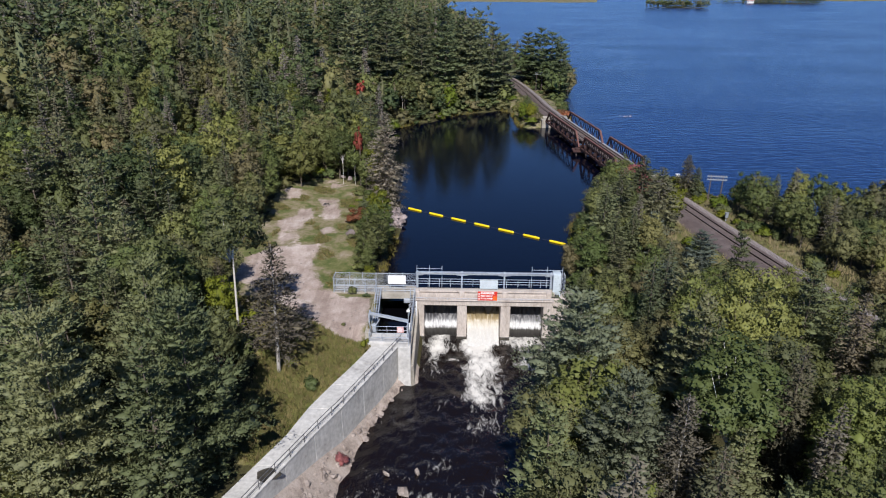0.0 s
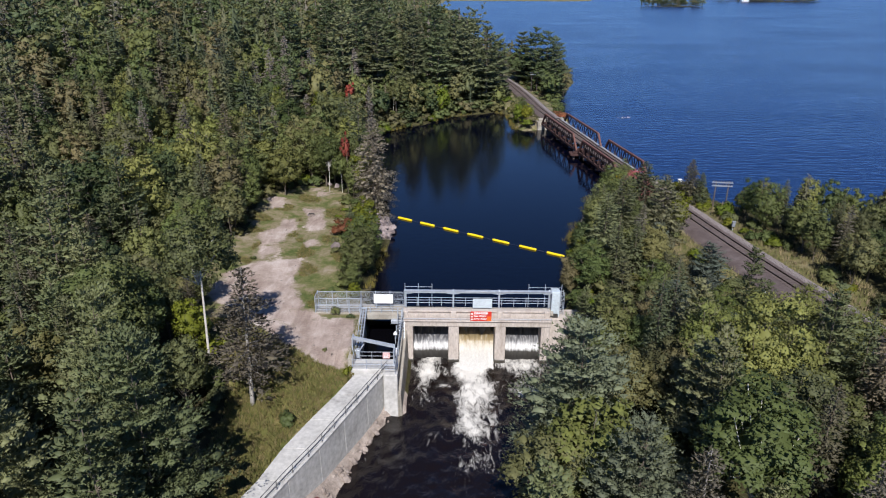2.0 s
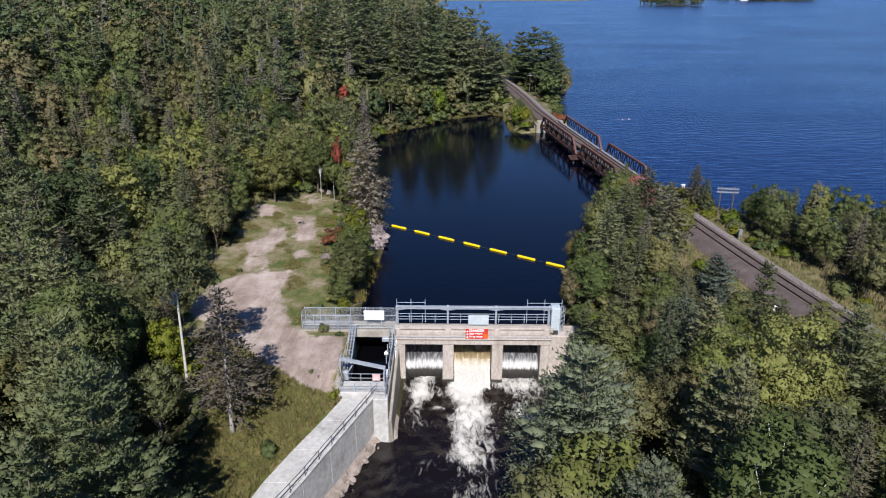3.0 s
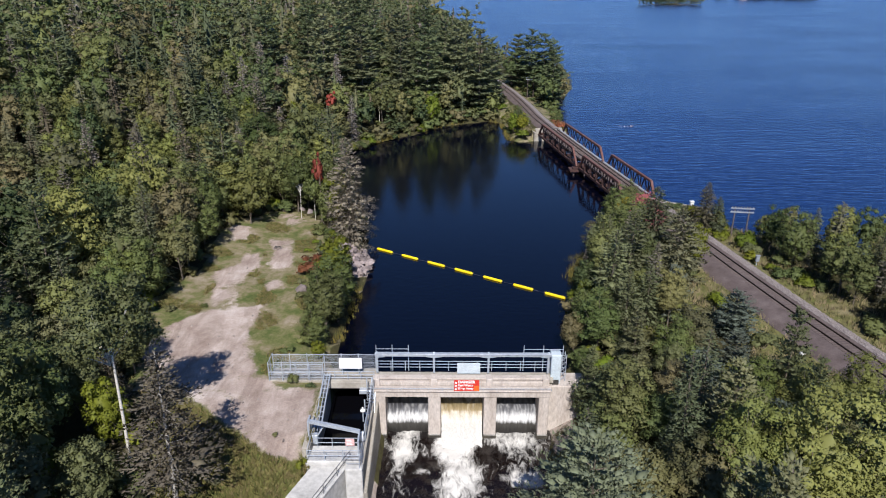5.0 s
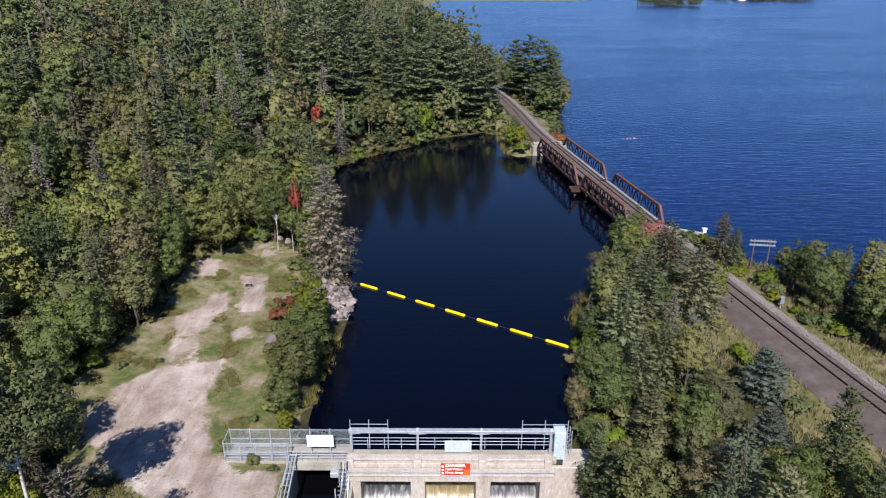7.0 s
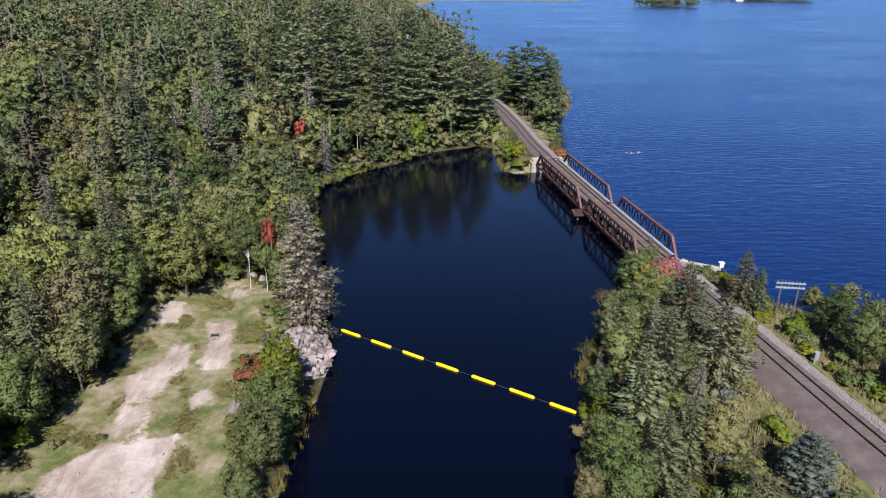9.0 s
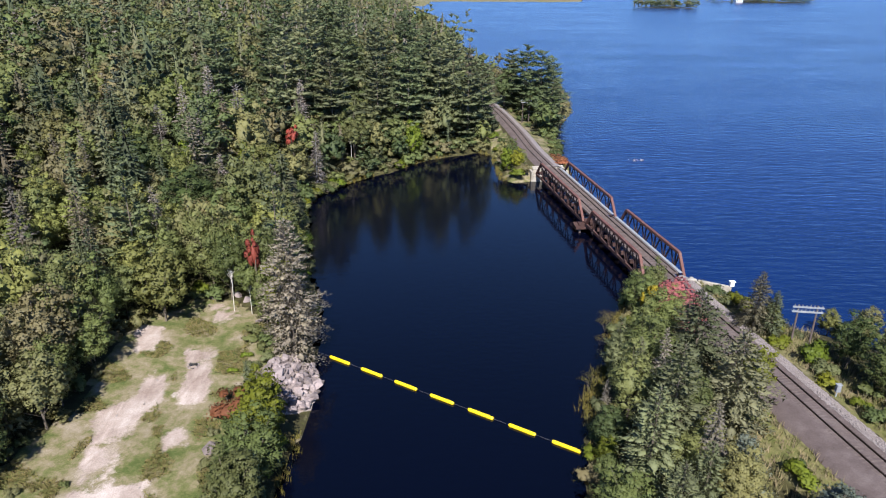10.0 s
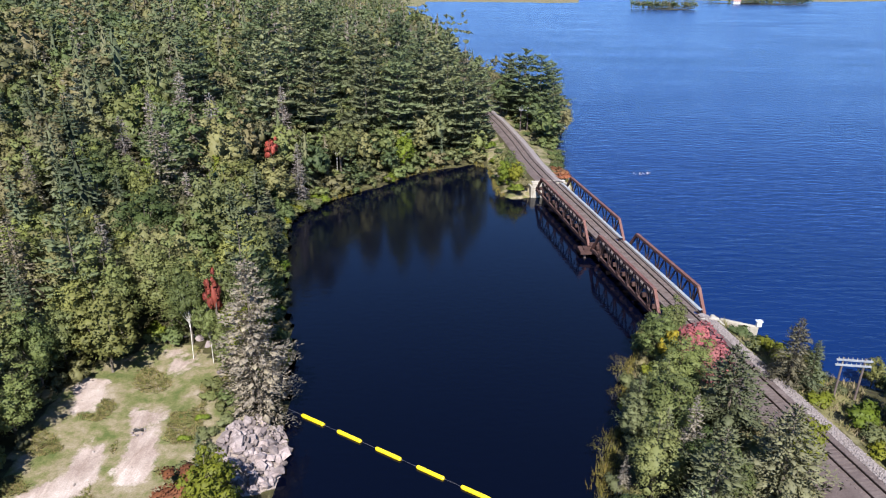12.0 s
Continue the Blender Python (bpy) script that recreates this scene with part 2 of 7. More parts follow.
M_POND = water_mat("still_dark_water", (0.0007, 0.0012, 0.0050), 1.1, 0.07, 0.07, (0.6, 1.3, 1), 0.0, 0.5)
M_LAKE = water_mat("rippled_lake_water", (0.0026, 0.0145, 0.072), 0.5, 0.6, 0.25, (0.4, 1.3, 1), 1.0, 0.36)


def river_mat():
    m, n, l, b = mat_base("brown_river_water", 0.12, 0.0, 0.5)
    at = n.new("ShaderNodeAttribute")
    at.attribute_name = "foam"
    streak = noise_fac(n, l, 1.3, 12.0, 0.72, (1.25, 0.55, 1), 0.75)
    mul = n.new("ShaderNodeMath")
    mul.operation = "ADD"
    l.new(at.outputs["Fac"], mul.inputs[0])
    l.new(streak, mul.inputs[1])
    mask = ramp(n, l, mul.outputs[0], [(0.74, (0, 0, 0)), (0.80, (0.20, 0.19, 0.18)), (0.90, (0.62, 0.62, 0.62)), (1.0, (1, 1, 1))])
    l.new(mix(n, l, mask, (0.006, 0.0035, 0.003), (0.64, 0.62, 0.585)), b.inputs["Base Color"])
    l.new(ramp(n, l, mask, [(0, (0.1,) * 3), (1, (0.75,) * 3)]), b.inputs["Roughness"])
    bump(n, l, noise_fac(n, l, 1.3, 5.0, 0.6, (1, 0.7, 1), 0.8), b, 0.5, 0.25)
    return m


def fall_mat(name, stops, zt, zl):
    """Falling water: thin and tinted at the crest, white where it breaks, with streaks down the fall."""
    m, n, l, b = mat_base(name, 0.4, 0.0, 0.4)
    g = n.new("ShaderNodeNewGeometry")
    s = n.new("ShaderNodeSeparateXYZ")
    l.new(g.outputs["Position"], s.inputs[0])
    mr = n.new("ShaderNodeMapRange")
    mr.inputs["From Min"].default_value, mr.inputs["From Max"].default_value = zt, zl
    l.new(s.outputs["Z"], mr.inputs["Value"])
    st = noise_fac(n, l, 2.0, 6.0, 0.65, (3.0, 0.5, 0.35))
    a = n.new("ShaderNodeMath")
    a.operation = "MULTIPLY_ADD"
    a.inputs[1].default_value, a.inputs[2].default_value = 0.32, -0.16
    l.new(st, a.inputs[0])
    ad = n.new("ShaderNodeMath")
    ad.operation = "ADD"
    l.new(a.outputs[0], ad.inputs[0])
    l.new(mr.outputs[0], ad.inputs[1])
    c = ramp(n, l, ad.outputs[0], stops)
    fine = noise_fac(n, l, 5.0, 5.0, 0.7, (2.5, 1, 0.5))
    l.new(mix(n, l, 1.0, c, ramp(n, l, fine, [(0.3, (0.66,) * 3), (0.7, (1.12,) * 3)]), "MULTIPLY"), b.inputs["Base Color"])
    bump(n, l, fine, b, 0.4, 0.06)
    return m


M_RIVER = river_mat()
M_FALL_MID = fall_mat("amber_falling_water", [(0.0, (0.05, 0.035, 0.015)), (0.12, (0.15, 0.11, 0.05)), (0.34, (0.30, 0.235, 0.13)), (0.46, (0.50, 0.45, 0.37)), (0.62, (0.57, 0.55, 0.51)), (1.0, (0.60, 0.59, 0.57))], -0.9, -4.3)
M_FALL_SIDE = fall_mat("grey_falling_water", [(0.0, (0.02, 0.02, 0.022)), (0.28, (0.05, 0.05, 0.054)), (0.44, (0.11, 0.11, 0.118)), (0.55, (0.46, 0.46, 0.46)), (0.66, (0.50, 0.50, 0.50)), (0.76, (0.06, 0.056, 0.05)), (1.0, (0.02, 0.018, 0.016))], -0.7, -3.9)
M_CANAL = water_mat("black_canal_water", (0.002, 0.002, 0.003), 0.6, 0.08, 0.08, (1, 1, 1))


def ground_mat():
    """Forest litter, grass and bare sand, laid out by masks stored on the ground."""
    m, n, l, b = mat_base("ground", 0.95, 0.0, 0.15)
    at = n.new("ShaderNodeVertexColor")
    at.layer_name = "cover"
    s = n.new("ShaderNodeSeparateColor")
    l.new(at.outputs["Color"], s.inputs[0])
    litter = ramp(n, l, noise_fac(n, l, 0.9, 6, 0.65), [(0.3, (0.030, 0.026, 0.015)), (0.6, (0.065, 0.060, 0.025)), (0.8, (0.07, 0.085, 0.025))])
    grass = ramp(n, l, noise_fac(n, l, 0.32, 9, 0.7), [(0.38, (0.078, 0.100, 0.030)), (0.46, (0.130, 0.134, 0.052)), (0.54, (0.205, 0.175, 0.104)), (0.64, (0.285, 0.240, 0.178))])
    sand = ramp(n, l, noise_fac(n, l, 0.22, 10, 0.68), [(0.26, (0.20, 0.152, 0.128)), (0.40, (0.325, 0.258, 0.225)), (0.53, (0.42, 0.350, 0.312)), (0.70, (0.54, 0.475, 0.44))])
    ruts = ramp(n, l, noise_fac(n, l, 0.16, 6, 0.6, (2.4, 0.55, 1), 0.6), [(0.40, (1, 1, 1)), (0.50, (0.80, 0.77, 0.75)), (0.60, (1.04, 1.03, 1.03))])
    sand = mix(n, l, 1.0, sand, ruts, "MULTIPLY")
    rock = ramp(n, l, noise_fac(n, l, 0.9, 7, 0.7), [(0.3, (0.17, 0.135, 0.115)), (0.5, (0.34, 0.285, 0.25)), (0.75, (0.45, 0.39, 0.35))])
    breakup = noise_fac(n, l, 0.5, 10, 0.75)

    def soft(ch):
        a = n.new("ShaderNodeMath")
        a.operation = "ADD"
        l.new(ch, a.inputs[0])
        l.new(breakup, a.inputs[1])
        return ramp(n, l, a.outputs[0], [(0.86, (0, 0, 0)), (1.08, (1, 1, 1))])
    lush = ramp(n, l, noise_fac(n, l, 0.6, 6, 0.65), [(0.3, (0.075, 0.095, 0.026)), (0.5, (0.145, 0.14, 0.045)), (0.7, (0.24, 0.20, 0.095))])
    grass = mix(n, l, at.outputs["Alpha"], grass, lush)
    c = mix(n, l, soft(s.outputs[1]), litter, grass)
    c = mix(n, l, soft(s.outputs[0]), c, sand)
    c = mix(n, l, soft(s.outputs[2]), c, rock)
    fine = noise_fac(n, l, 7, 5, 0.7)
    c = mix(n, l, 1.0, c, ramp(n, l, fine, [(0.25, (0.7,) * 3), (0.75, (1.2,) * 3)]), "MULTIPLY")
    l.new(c, b.inputs["Base Color"])
    bump(n, l, fine, b, 0.7, 0.08)
    return m


M_GROUND = ground_mat()

# ---- mesh helpers ----


class Geo:
    """Collects boxes, beams and round bars as quads."""

    def __init__(self):
        self.v, self.f = [], []

    def hexa(self, pts):
        k = len(self.v)
        self.v += [tuple(p) for p in pts]
        self.f += [tuple(k + i for i in q) for q in ((0, 3, 2, 1), (4, 5, 6, 7), (0, 1, 5, 4), (1, 2, 6, 5), (2, 3, 7, 6), (3, 0, 4, 7))]
        return self

    def box(self, x0, x1, y0, y1, z0, z1):
        return self.hexa([(x0, y0, z0), (x1, y0, z0), (x1, y1, z0), (x0, y1, z0), (x0, y0, z1), (x1, y0, z1), (x1, y1, z1), (x0, y1, z1)])

    def beam(self, p, q, w, h=None):
        p, q = Vector(p), Vector(q)
        d = (q - p).normalized()
        up = Vector((0, 0, 1)) if abs(d.z) < 0.95 else Vector((0, 1, 0))
        s = d.cross(up).normalized()
        u = s.cross(d).normalized()
        s, u = s * (w / 2), u * ((h or w) / 2)
        return self.hexa([p - s - u, p + s - u, p + s + u, p - s + u, q - s - u, q + s - u, q + s + u, q - s + u])

    def bar(self, p, q, r, r2=None, n=8):
        p, q = Vector(p), Vector(q)
        r2 = r if r2 is None else r2
        d = (q - p).normalized()
        up = Vector((0, 0, 1)) if abs(d.z) < 0.95 else Vector((0, 1, 0))
        s = d.cross(up).normalized()
        u = s.cross(d).normalized()
        k = len(self.v)
        for c, rr in ((p, r), (q, r2)):
            for i in range(n):
                a = 2 * math.pi * i / n
                self.v.append(tuple(c + (s * math.cos(a) + u * math.sin(a)) * rr))
        self.f += [(k + i, k + (i + 1) % n, k + n + (i + 1) % n, k + n + i) for i in range(n)]
        self.f += [tuple(k + n - 1 - i for i in range(n)), tuple(k + n + i for i in range(n))]
        return self

    def mesh(self, name, bevel=0.0, wear=0.0):
        me = bpy.data.meshes.new(name)
        me.from_pydata(self.v, [], self.f)
        bm = bmesh.new()
        bm.from_mesh(me)
        bmesh.ops.recalc_face_normals(bm, faces=bm.faces)
        if bevel:
            bmesh.ops.bevel(bm, geom=bm.edges[:], offset=bevel, segments=1, affect="EDGES", clamp_overlap=True)
        if wear:
            for w in bm.verts:
                w.co += noise.noise_vector(w.co * 1.3) * wear
        bm.to_mesh(me)
        bm.free()
        return me


def part(name, me, material, parent=None, label=""):
    """Links a mesh, or a Geo, as one object under a thing or part."""
    if isinstance(me, Geo):
        me = me.mesh(name)
    if material and not me.materials:
        me.materials.append(material)
    ob = new(name, me)
    ob.parent = parent
    if label:
        ob["label"] = label
    return ob


def thing(name, label, category, group="", kind="", at=None):
    e = new(name)
    e.empty_display_size = 0.3
    if at is not None:
        e.location = at
    return tagged(e, label, category, group, kind)


def tri_mesh(name, v, f, mats, which=None, tint=None, normals=None):
    """A mesh from arrays of vertices and triangles."""
    me = bpy.data.meshes.new(name)
    v, f = np.asarray(v, np.float32), np.asarray(f, np.int32)
    me.vertices.add(len(v))
    me.vertices.foreach_set("co", v.ravel())
    me.loops.add(f.size)
    me.loops.foreach_set("vertex_index", f.ravel())
    me.polygons.add(len(f))
    me.polygons.foreach_set("loop_start", np.arange(0, f.size, 3, dtype=np.int32))
    for m in mats:
        me.materials.append(m)
    if which is not None:
        me.polygons.foreach_set("material_index", np.asarray(which, np.int32))
    if tint is not None:
        a = me.attributes.new("tint", "FLOAT", "POINT")
        a.data.foreach_set("value", np.asarray(tint, np.float32))
    me.update()
    me.validate()
    if normals is not None:
        me.normals_split_custom_set_from_vertices(np.asarray(normals, np.float32).tolist())
    return me


def smooth(t):
    t = np.clip(t, 0, 1)
    return t * t * (3 - 2 * t)


def fbm(x, y, scale, seed=0):
    """Cheap smooth value noise over the plan, -1 to 1."""
    r = np.random.RandomState(seed)
    out = np.zeros(np.broadcast(x, y).shape)
    for k in range(7):
        a, p, q = r.uniform(0, 6.28), r.uniform(0, 6.28), r.uniform(0.6, 1.9)
        out += np.sin((x * math.cos(a) + y * math.sin(a)) / scale * q * 2 + p + 1.3 * np.sin((x * math.sin(a) - y * math.cos(a)) / scale * q + p)) / 3.5
    return out

# ---- plan of the place ----
# shores at the lake's level, running round each sheet of water
POND = [(-9.4, 76), (-10.2, 79), (-10, 84), (-9.3, 90), (-8.8, 97), (-8.9, 104), (-9.2, 109.7), (-10.2, 114.2), (-11, 118), (-12.5, 126), (-16, 140), (-19.5, 155),
        (-21.5, 168), (-20.6, 178), (-15.8, 186), (-11.3, 191.5), (-4, 199.5), (1.6, 206.5), (8.3, 211.6), (14.5, 215), (18.4, 211), (18.2, 200), (18.7, 191),
        (21.2, 186.6), (24.9, 188.5), (26.6, 192), (30, 193.4), (33.5, 192), (33.2, 188), (41, 136), (40.6, 131.2), (36.5, 131.2), (31.5, 130.5),
        (27.5, 122.5), (23.5, 111), (20.2, 101.4), (18.5, 95), (16.2, 82), (15, 78), (17, 76)]
LAKE = [(41.5, 133.5), (43.3, 135.5), (45.8, 131.5), (49, 128), (51.5, 123.5), (57, 119.5), (63, 114), (72, 112), (86, 119), (110, 117), (150, 100), (260, 60), (600, -80), (3000, -300),
        (3000, 1700), (1400, 1680), (880, 1590), (500, 1420), (200, 1345), (0, 1180), (-70, 1060), (-40, 900), (-10, 650), (20, 450), (44, 340), (50, 300), (47, 269),
        (41, 244.6), (36.5, 237), (38.2, 228), (36, 207), (34, 193), (33.2, 188)]
RIVER = [(-22, -85), (-15.5, 10), (-12.6, 30), (-10.4, 44), (-9.3, 50.5), (-7.0, 58), (-4.2, 64.5), (-3.6, 77), (13.3, 77), (13.0, 73), (11.8, 66), (9.6, 57), (7.8, 50), (6.6, 44), (5, 30), (4, 10), (-1, -85)]
TRACK = [(72, -40), (65, 0), (55.2, 40), (48.8, 67), (44.8, 87), (43.4, 95), (40.9, 111), (40.3, 115), (37.6, 133), (34.05, 158), (29.65, 190), (27.6, 207), (26.3, 228), (23.8, 254), (20.9, 274), (12, 320), (-10, 420), (-40, 600), (-89, 1010), (-130, 1400)]
# bare sand: the turning place, the way that leads on from it, and lone patches, each with how bare it is
SANDS = [(0.60, [(-20.4, 90.5), (-19.9, 85.5), (-19.7, 80.9), (-16.9, 76.3), (-14.4, 73.4), (-10, 73.4), (-9.9, 66.7), (-10.5, 63.4), (-13.2, 64), (-16.8, 67), (-22.4, 71.2), (-30.7, 79.3), (-29.8, 85), (-26.6, 89)]),
         (0.68, [(-26.5, 107.8), (-24.8, 107.2), (-23.8, 102.4), (-25.1, 96.4), (-27.3, 95.6), (-28.5, 100), (-25.9, 102.1)]),
         (0.70, [(-31.1, 116), (-28.9, 116.1), (-27.7, 111.2), (-29.9, 111.3)]),
         (0.48, [(-26.7, 88), (-27.8, 93.5), (-27.0, 96.5), (-24.6, 95.8), (-22.2, 89.5)]),
         (0.54, [(-24.7, 112.6), (-20.8, 112.3), (-18.6, 101.9), (-22.0, 101.4)]),
         (0.54, [(-21.6, 97.5), (-19.1, 98.6), (-18.1, 95.1), (-20.4, 94.3)]),
         (0.46, [(-25.9, 123.1), (-22.8, 123.9), (-19.6, 119.6), (-22.9, 117.8)])]
CLEAR = [(-9.5, 40), (-9.6, 76), (-11.2, 80), (-12.3, 90), (-12.6, 100), (-12.4, 112), (-15.5, 115), (-19, 120), (-22, 123.2), (-26.5, 123.4), (-30, 119), (-31.8, 112), (-30.5, 100), (-33, 92), (-33.5, 80), (-27.5, 73), (-22.5, 66), (-20.5, 60), (-20.5, 53), (-19, 44)]


def edge_distance(px, py, poly, closed=True):
    """Distance to a polyline, and for a closed one whether inside."""
    p = np.array(poly, float)
    q = np.roll(p, -1, 0) if closed else p[1:]
    p = p if closed else p[:-1]
    best = np.full(px.shape, 1e9)
    odd = np.zeros(px.shape, bool)
    for (ax, ay), (bx, by) in zip(p, q):
        dx, dy = bx - ax, by - ay
        t = np.clip(((px - ax) * dx + (py - ay) * dy) / (dx * dx + dy * dy), 0, 1)
        best = np.minimum(best, np.hypot(px - ax - t * dx, py - ay - t * dy))
        if closed and ay != by:
            odd ^= ((ay > py) != (by > py)) & (px < (bx - ax) * (py - ay) / (by - ay) + ax)
    return (np.where(odd, -best, best) if closed else best)


def sand_distance(x, y):
    return np.minimum.reduce([edge_distance(x, y, p) for _, p in SANDS])


def wall_line(y):
    """x of the flume's river side at y."""
    return np.interp(y, [10, 47, 50.1, 55.5, 63.3, 66], [-27.5, -12.5, -11.07, -9.0, -5.95, -4.9])


def land_height(x, y):
    x, y = np.asarray(x, float), np.asarray(y, float)
    wob = fbm(x, y, 9, 3) * 0.8
    dl = np.minimum(edge_distance(x, y, POND), edge_distance(x, y, LAKE)) + np.where(y > 80, wob, 0.0)
    dr = edge_distance(x, y, RIVER)
    level = 0.35 + 1.45 * smooth((y - 54) / 12) + 0.8 * smooth((y - 76) / 22)
    level = np.where(x > 10, 1.6 + 0.4 * smooth((y - 60) / 40), level)
    far = np.maximum(dl, 0)
    hill = 9.0 * smooth((far - 12) / 55) * smooth((-x + 22) / 45) * smooth((y - 60) / 70) + 10 * smooth((-x - 40) / 160) * smooth((y - 40) / 180)
    hill = hill * (1 - 0.6 * smooth((x + 20) / 35) * smooth((y - 150) / 60))
    hill = hill + 15 * smooth((-x - 60) / 140) * smooth((y - 170) / 180)
    hill = hill + 5.5 * smooth((far - 4) / 14) * smooth((-x - 12) / 20) * smooth((y - 118) / 42) * smooth((330 - y) / 80)
    hill = hill * (1 - 0.6 * smooth((y - 225) / 90) * smooth((x + 120) / 70)) * (1 - 0.9 * smooth((y - 360) / 120) * smooth((x + 160) / 80)) * (1 - 0.95 * smooth((y - 520) / 300))
    h = level + hill + fbm(x, y, 24, 5) * 0.35 * smooth(far / 15) + fbm(x, y, 4, 6) * 0.1
    h = np.where(dl > 0, 0.12 + (h - 0.12) * smooth(far / 5.5), -0.25 - 2.2 * smooth(-dl / 4))
    h = np.where((x < -9.6) & (x > -24) & (dl > -1.5), np.maximum(h, 1.72 * smooth((83 - y) / 5) * smooth((y - 64) / 4)), h)
    dt = edge_distance(x, y, TRACK, False)
    bank = 2.55 - np.maximum(dt - 3.6, 0) * 0.55
    onbridge = (y > 131.8) & (y < 190.5)
    h = np.where((bank > h) & ~onbridge, np.where(dl < -1.2, h, bank), h)
    wl = np.interp(y, [10, 47, 52.66, 57.2, 63.9, 66], [-30.5, -15.1, -13.6, -11.45, -8.85, -8.1])
    h = np.where((y < 65) & (x > wl - 4), np.minimum(h, 0.30 + np.maximum(wl - 0.3 - x, 0) * 0.3), h)
    rb = np.where(x < wall_line(y) - 1.3, 99, np.where(x < 2, -4.45 + 0.75 * np.maximum(dr, 0), -4.45 + 0.62 * np.maximum(dr, 0)))
    rb = np.where(dr < 0, -4.9 - 0.8 * smooth(-dr / 3), rb)
    h = np.where((y < 77.2) & (x < 40), np.minimum(h, rb), h)
    h = np.where((x > -9.4) & (x < -4.2) & (y > 62.5) & (y < 78), -3.2, h)
    return h

# ---- ground and water ----


def axis(lo, hi, step, far_lo, far_hi, grow=1.22):
    mid = list(np.arange(lo, hi + 0.01, step))
    for end, sign in ((far_lo, -1), (far_hi, 1)):
        s, out, p = step, [], mid[0] if sign < 0 else mid[-1]
        while sign * (end - p) > 0:
            s *= grow
            p += sign * s
            out.append(p)
        mid = out[::-1] + mid if sign < 0 else mid + out
    return np.array(mid)


def grid_tris(nx, ny):
    i = np.arange((nx - 1) * (ny - 1))
    a = (i // (nx - 1)) * nx + i % (nx - 1)
    return np.concatenate([np.stack([a, a + 1, a + nx + 1], 1), np.stack([a, a + nx + 1, a + nx], 1)])


def build_ground():
    xs, ys = axis(-66, 72, 0.95, -3200, 3200), axis(26, 236, 0.95, -400, 3400)
    gx, gy = np.meshgrid(xs, ys)
    gz = land_height(gx, gy)
    me = tri_mesh("ground", np.stack([gx, gy, gz], -1).reshape(-1, 3), grid_tris(len(xs), len(ys)), [M_GROUND])
    dc = edge_distance(gx, gy, CLEAR)
    dt = edge_distance(gx, gy, TRACK, False)
    dr = edge_distance(gx, gy, RIVER)
    dl = np.minimum(edge_distance(gx, gy, POND), edge_distance(gx, gy, LAKE))
    patch = fbm(gx, gy, 3.5, 11) * 0.5 + fbm(gx, gy, 1.6, 12) * 0.35
    sand = np.zeros_like(gx)
    for bare, poly in SANDS:
        d = edge_distance(gx, gy, poly)
        sand = np.maximum(sand, (np.clip(bare - 0.18 - d * 0.3, 0, bare) + patch * 0.16) * (d < 1.6))
    sand = np.maximum(sand, patch * 0.34 * (dc < 0) * (gy > 74))
    sand = np.where((gy > 800) & (gx < 600), 0.0, sand)
    grass = np.maximum(np.where(dc < 0.8, 0.75, 0.0), np.where((dt < 9) & (dt > 3), 0.5, 0.0))
    grass = np.maximum(grass, np.where((dl > 0) & (dl < 0.9), 0.4, 0))
    grass = np.where(gy > 470, 0.9, grass)
    rock = np.where((gx > wall_line(gy) - 0.5) & (gx < 4) & (gy < 66) & (dr < 6), 0.75, 0.0)
    rock = np.maximum(rock, np.where((np.hypot((gx + 11.4) / 3, (gy - 107) / 5.5) < 1), 0.7, 0))
    rock = np.maximum(rock, np.where((gx > 13) & (gx < 16) & (gy < 77) & (gy > 70), 0.5, 0))
    col = me.color_attributes.new("cover", "FLOAT_COLOR", "POINT")
    col.data.foreach_set("color", np.stack([sand, grass, rock, smooth((72 - gy) / 6) + 0.5 * ((gx > 15) & (gy < 140))], -1).astype(np.float32).ravel())
    me.polygons.foreach_set("use_smooth", np.ones(len(me.polygons), bool))
    ob = new("ground", me)
    tagged(ob, "forest floor, dry grass and bare pinkish sand sloping to the shores", "ground", kind="structure")


build_ground()


def sheet(name, pts, z, material, label, category="water"):
    me = bpy.data.meshes.new(name)
    me.from_pydata([(x, y, z) for x, y in pts], [], [tuple(range(len(pts)))])
    me.materials.append(material)
    return tagged(new(name, me), label, category, kind="structure")


def split_x(y):
    return 37.6 - 0.14 * (y - 133)


sheet("water_pond", [(-40, 76.0), (40, 76.0), (41.5, 100), (split_x(133), 133), (split_x(190), 190), (split_x(230), 230), (-40, 230)], 0.0, M_POND, "still dark navy pond water behind the dam")
sheet("water_lake", [(41.5, 100), (60, -420), (3200, -420), (3200, 3300), (-900, 3300), (-900, 600), (-40, 230), (split_x(230), 230), (split_x(190), 190), (split_x(133), 133)], 0.0, M_LAKE, "wide rippled blue lake reaching the far shore")


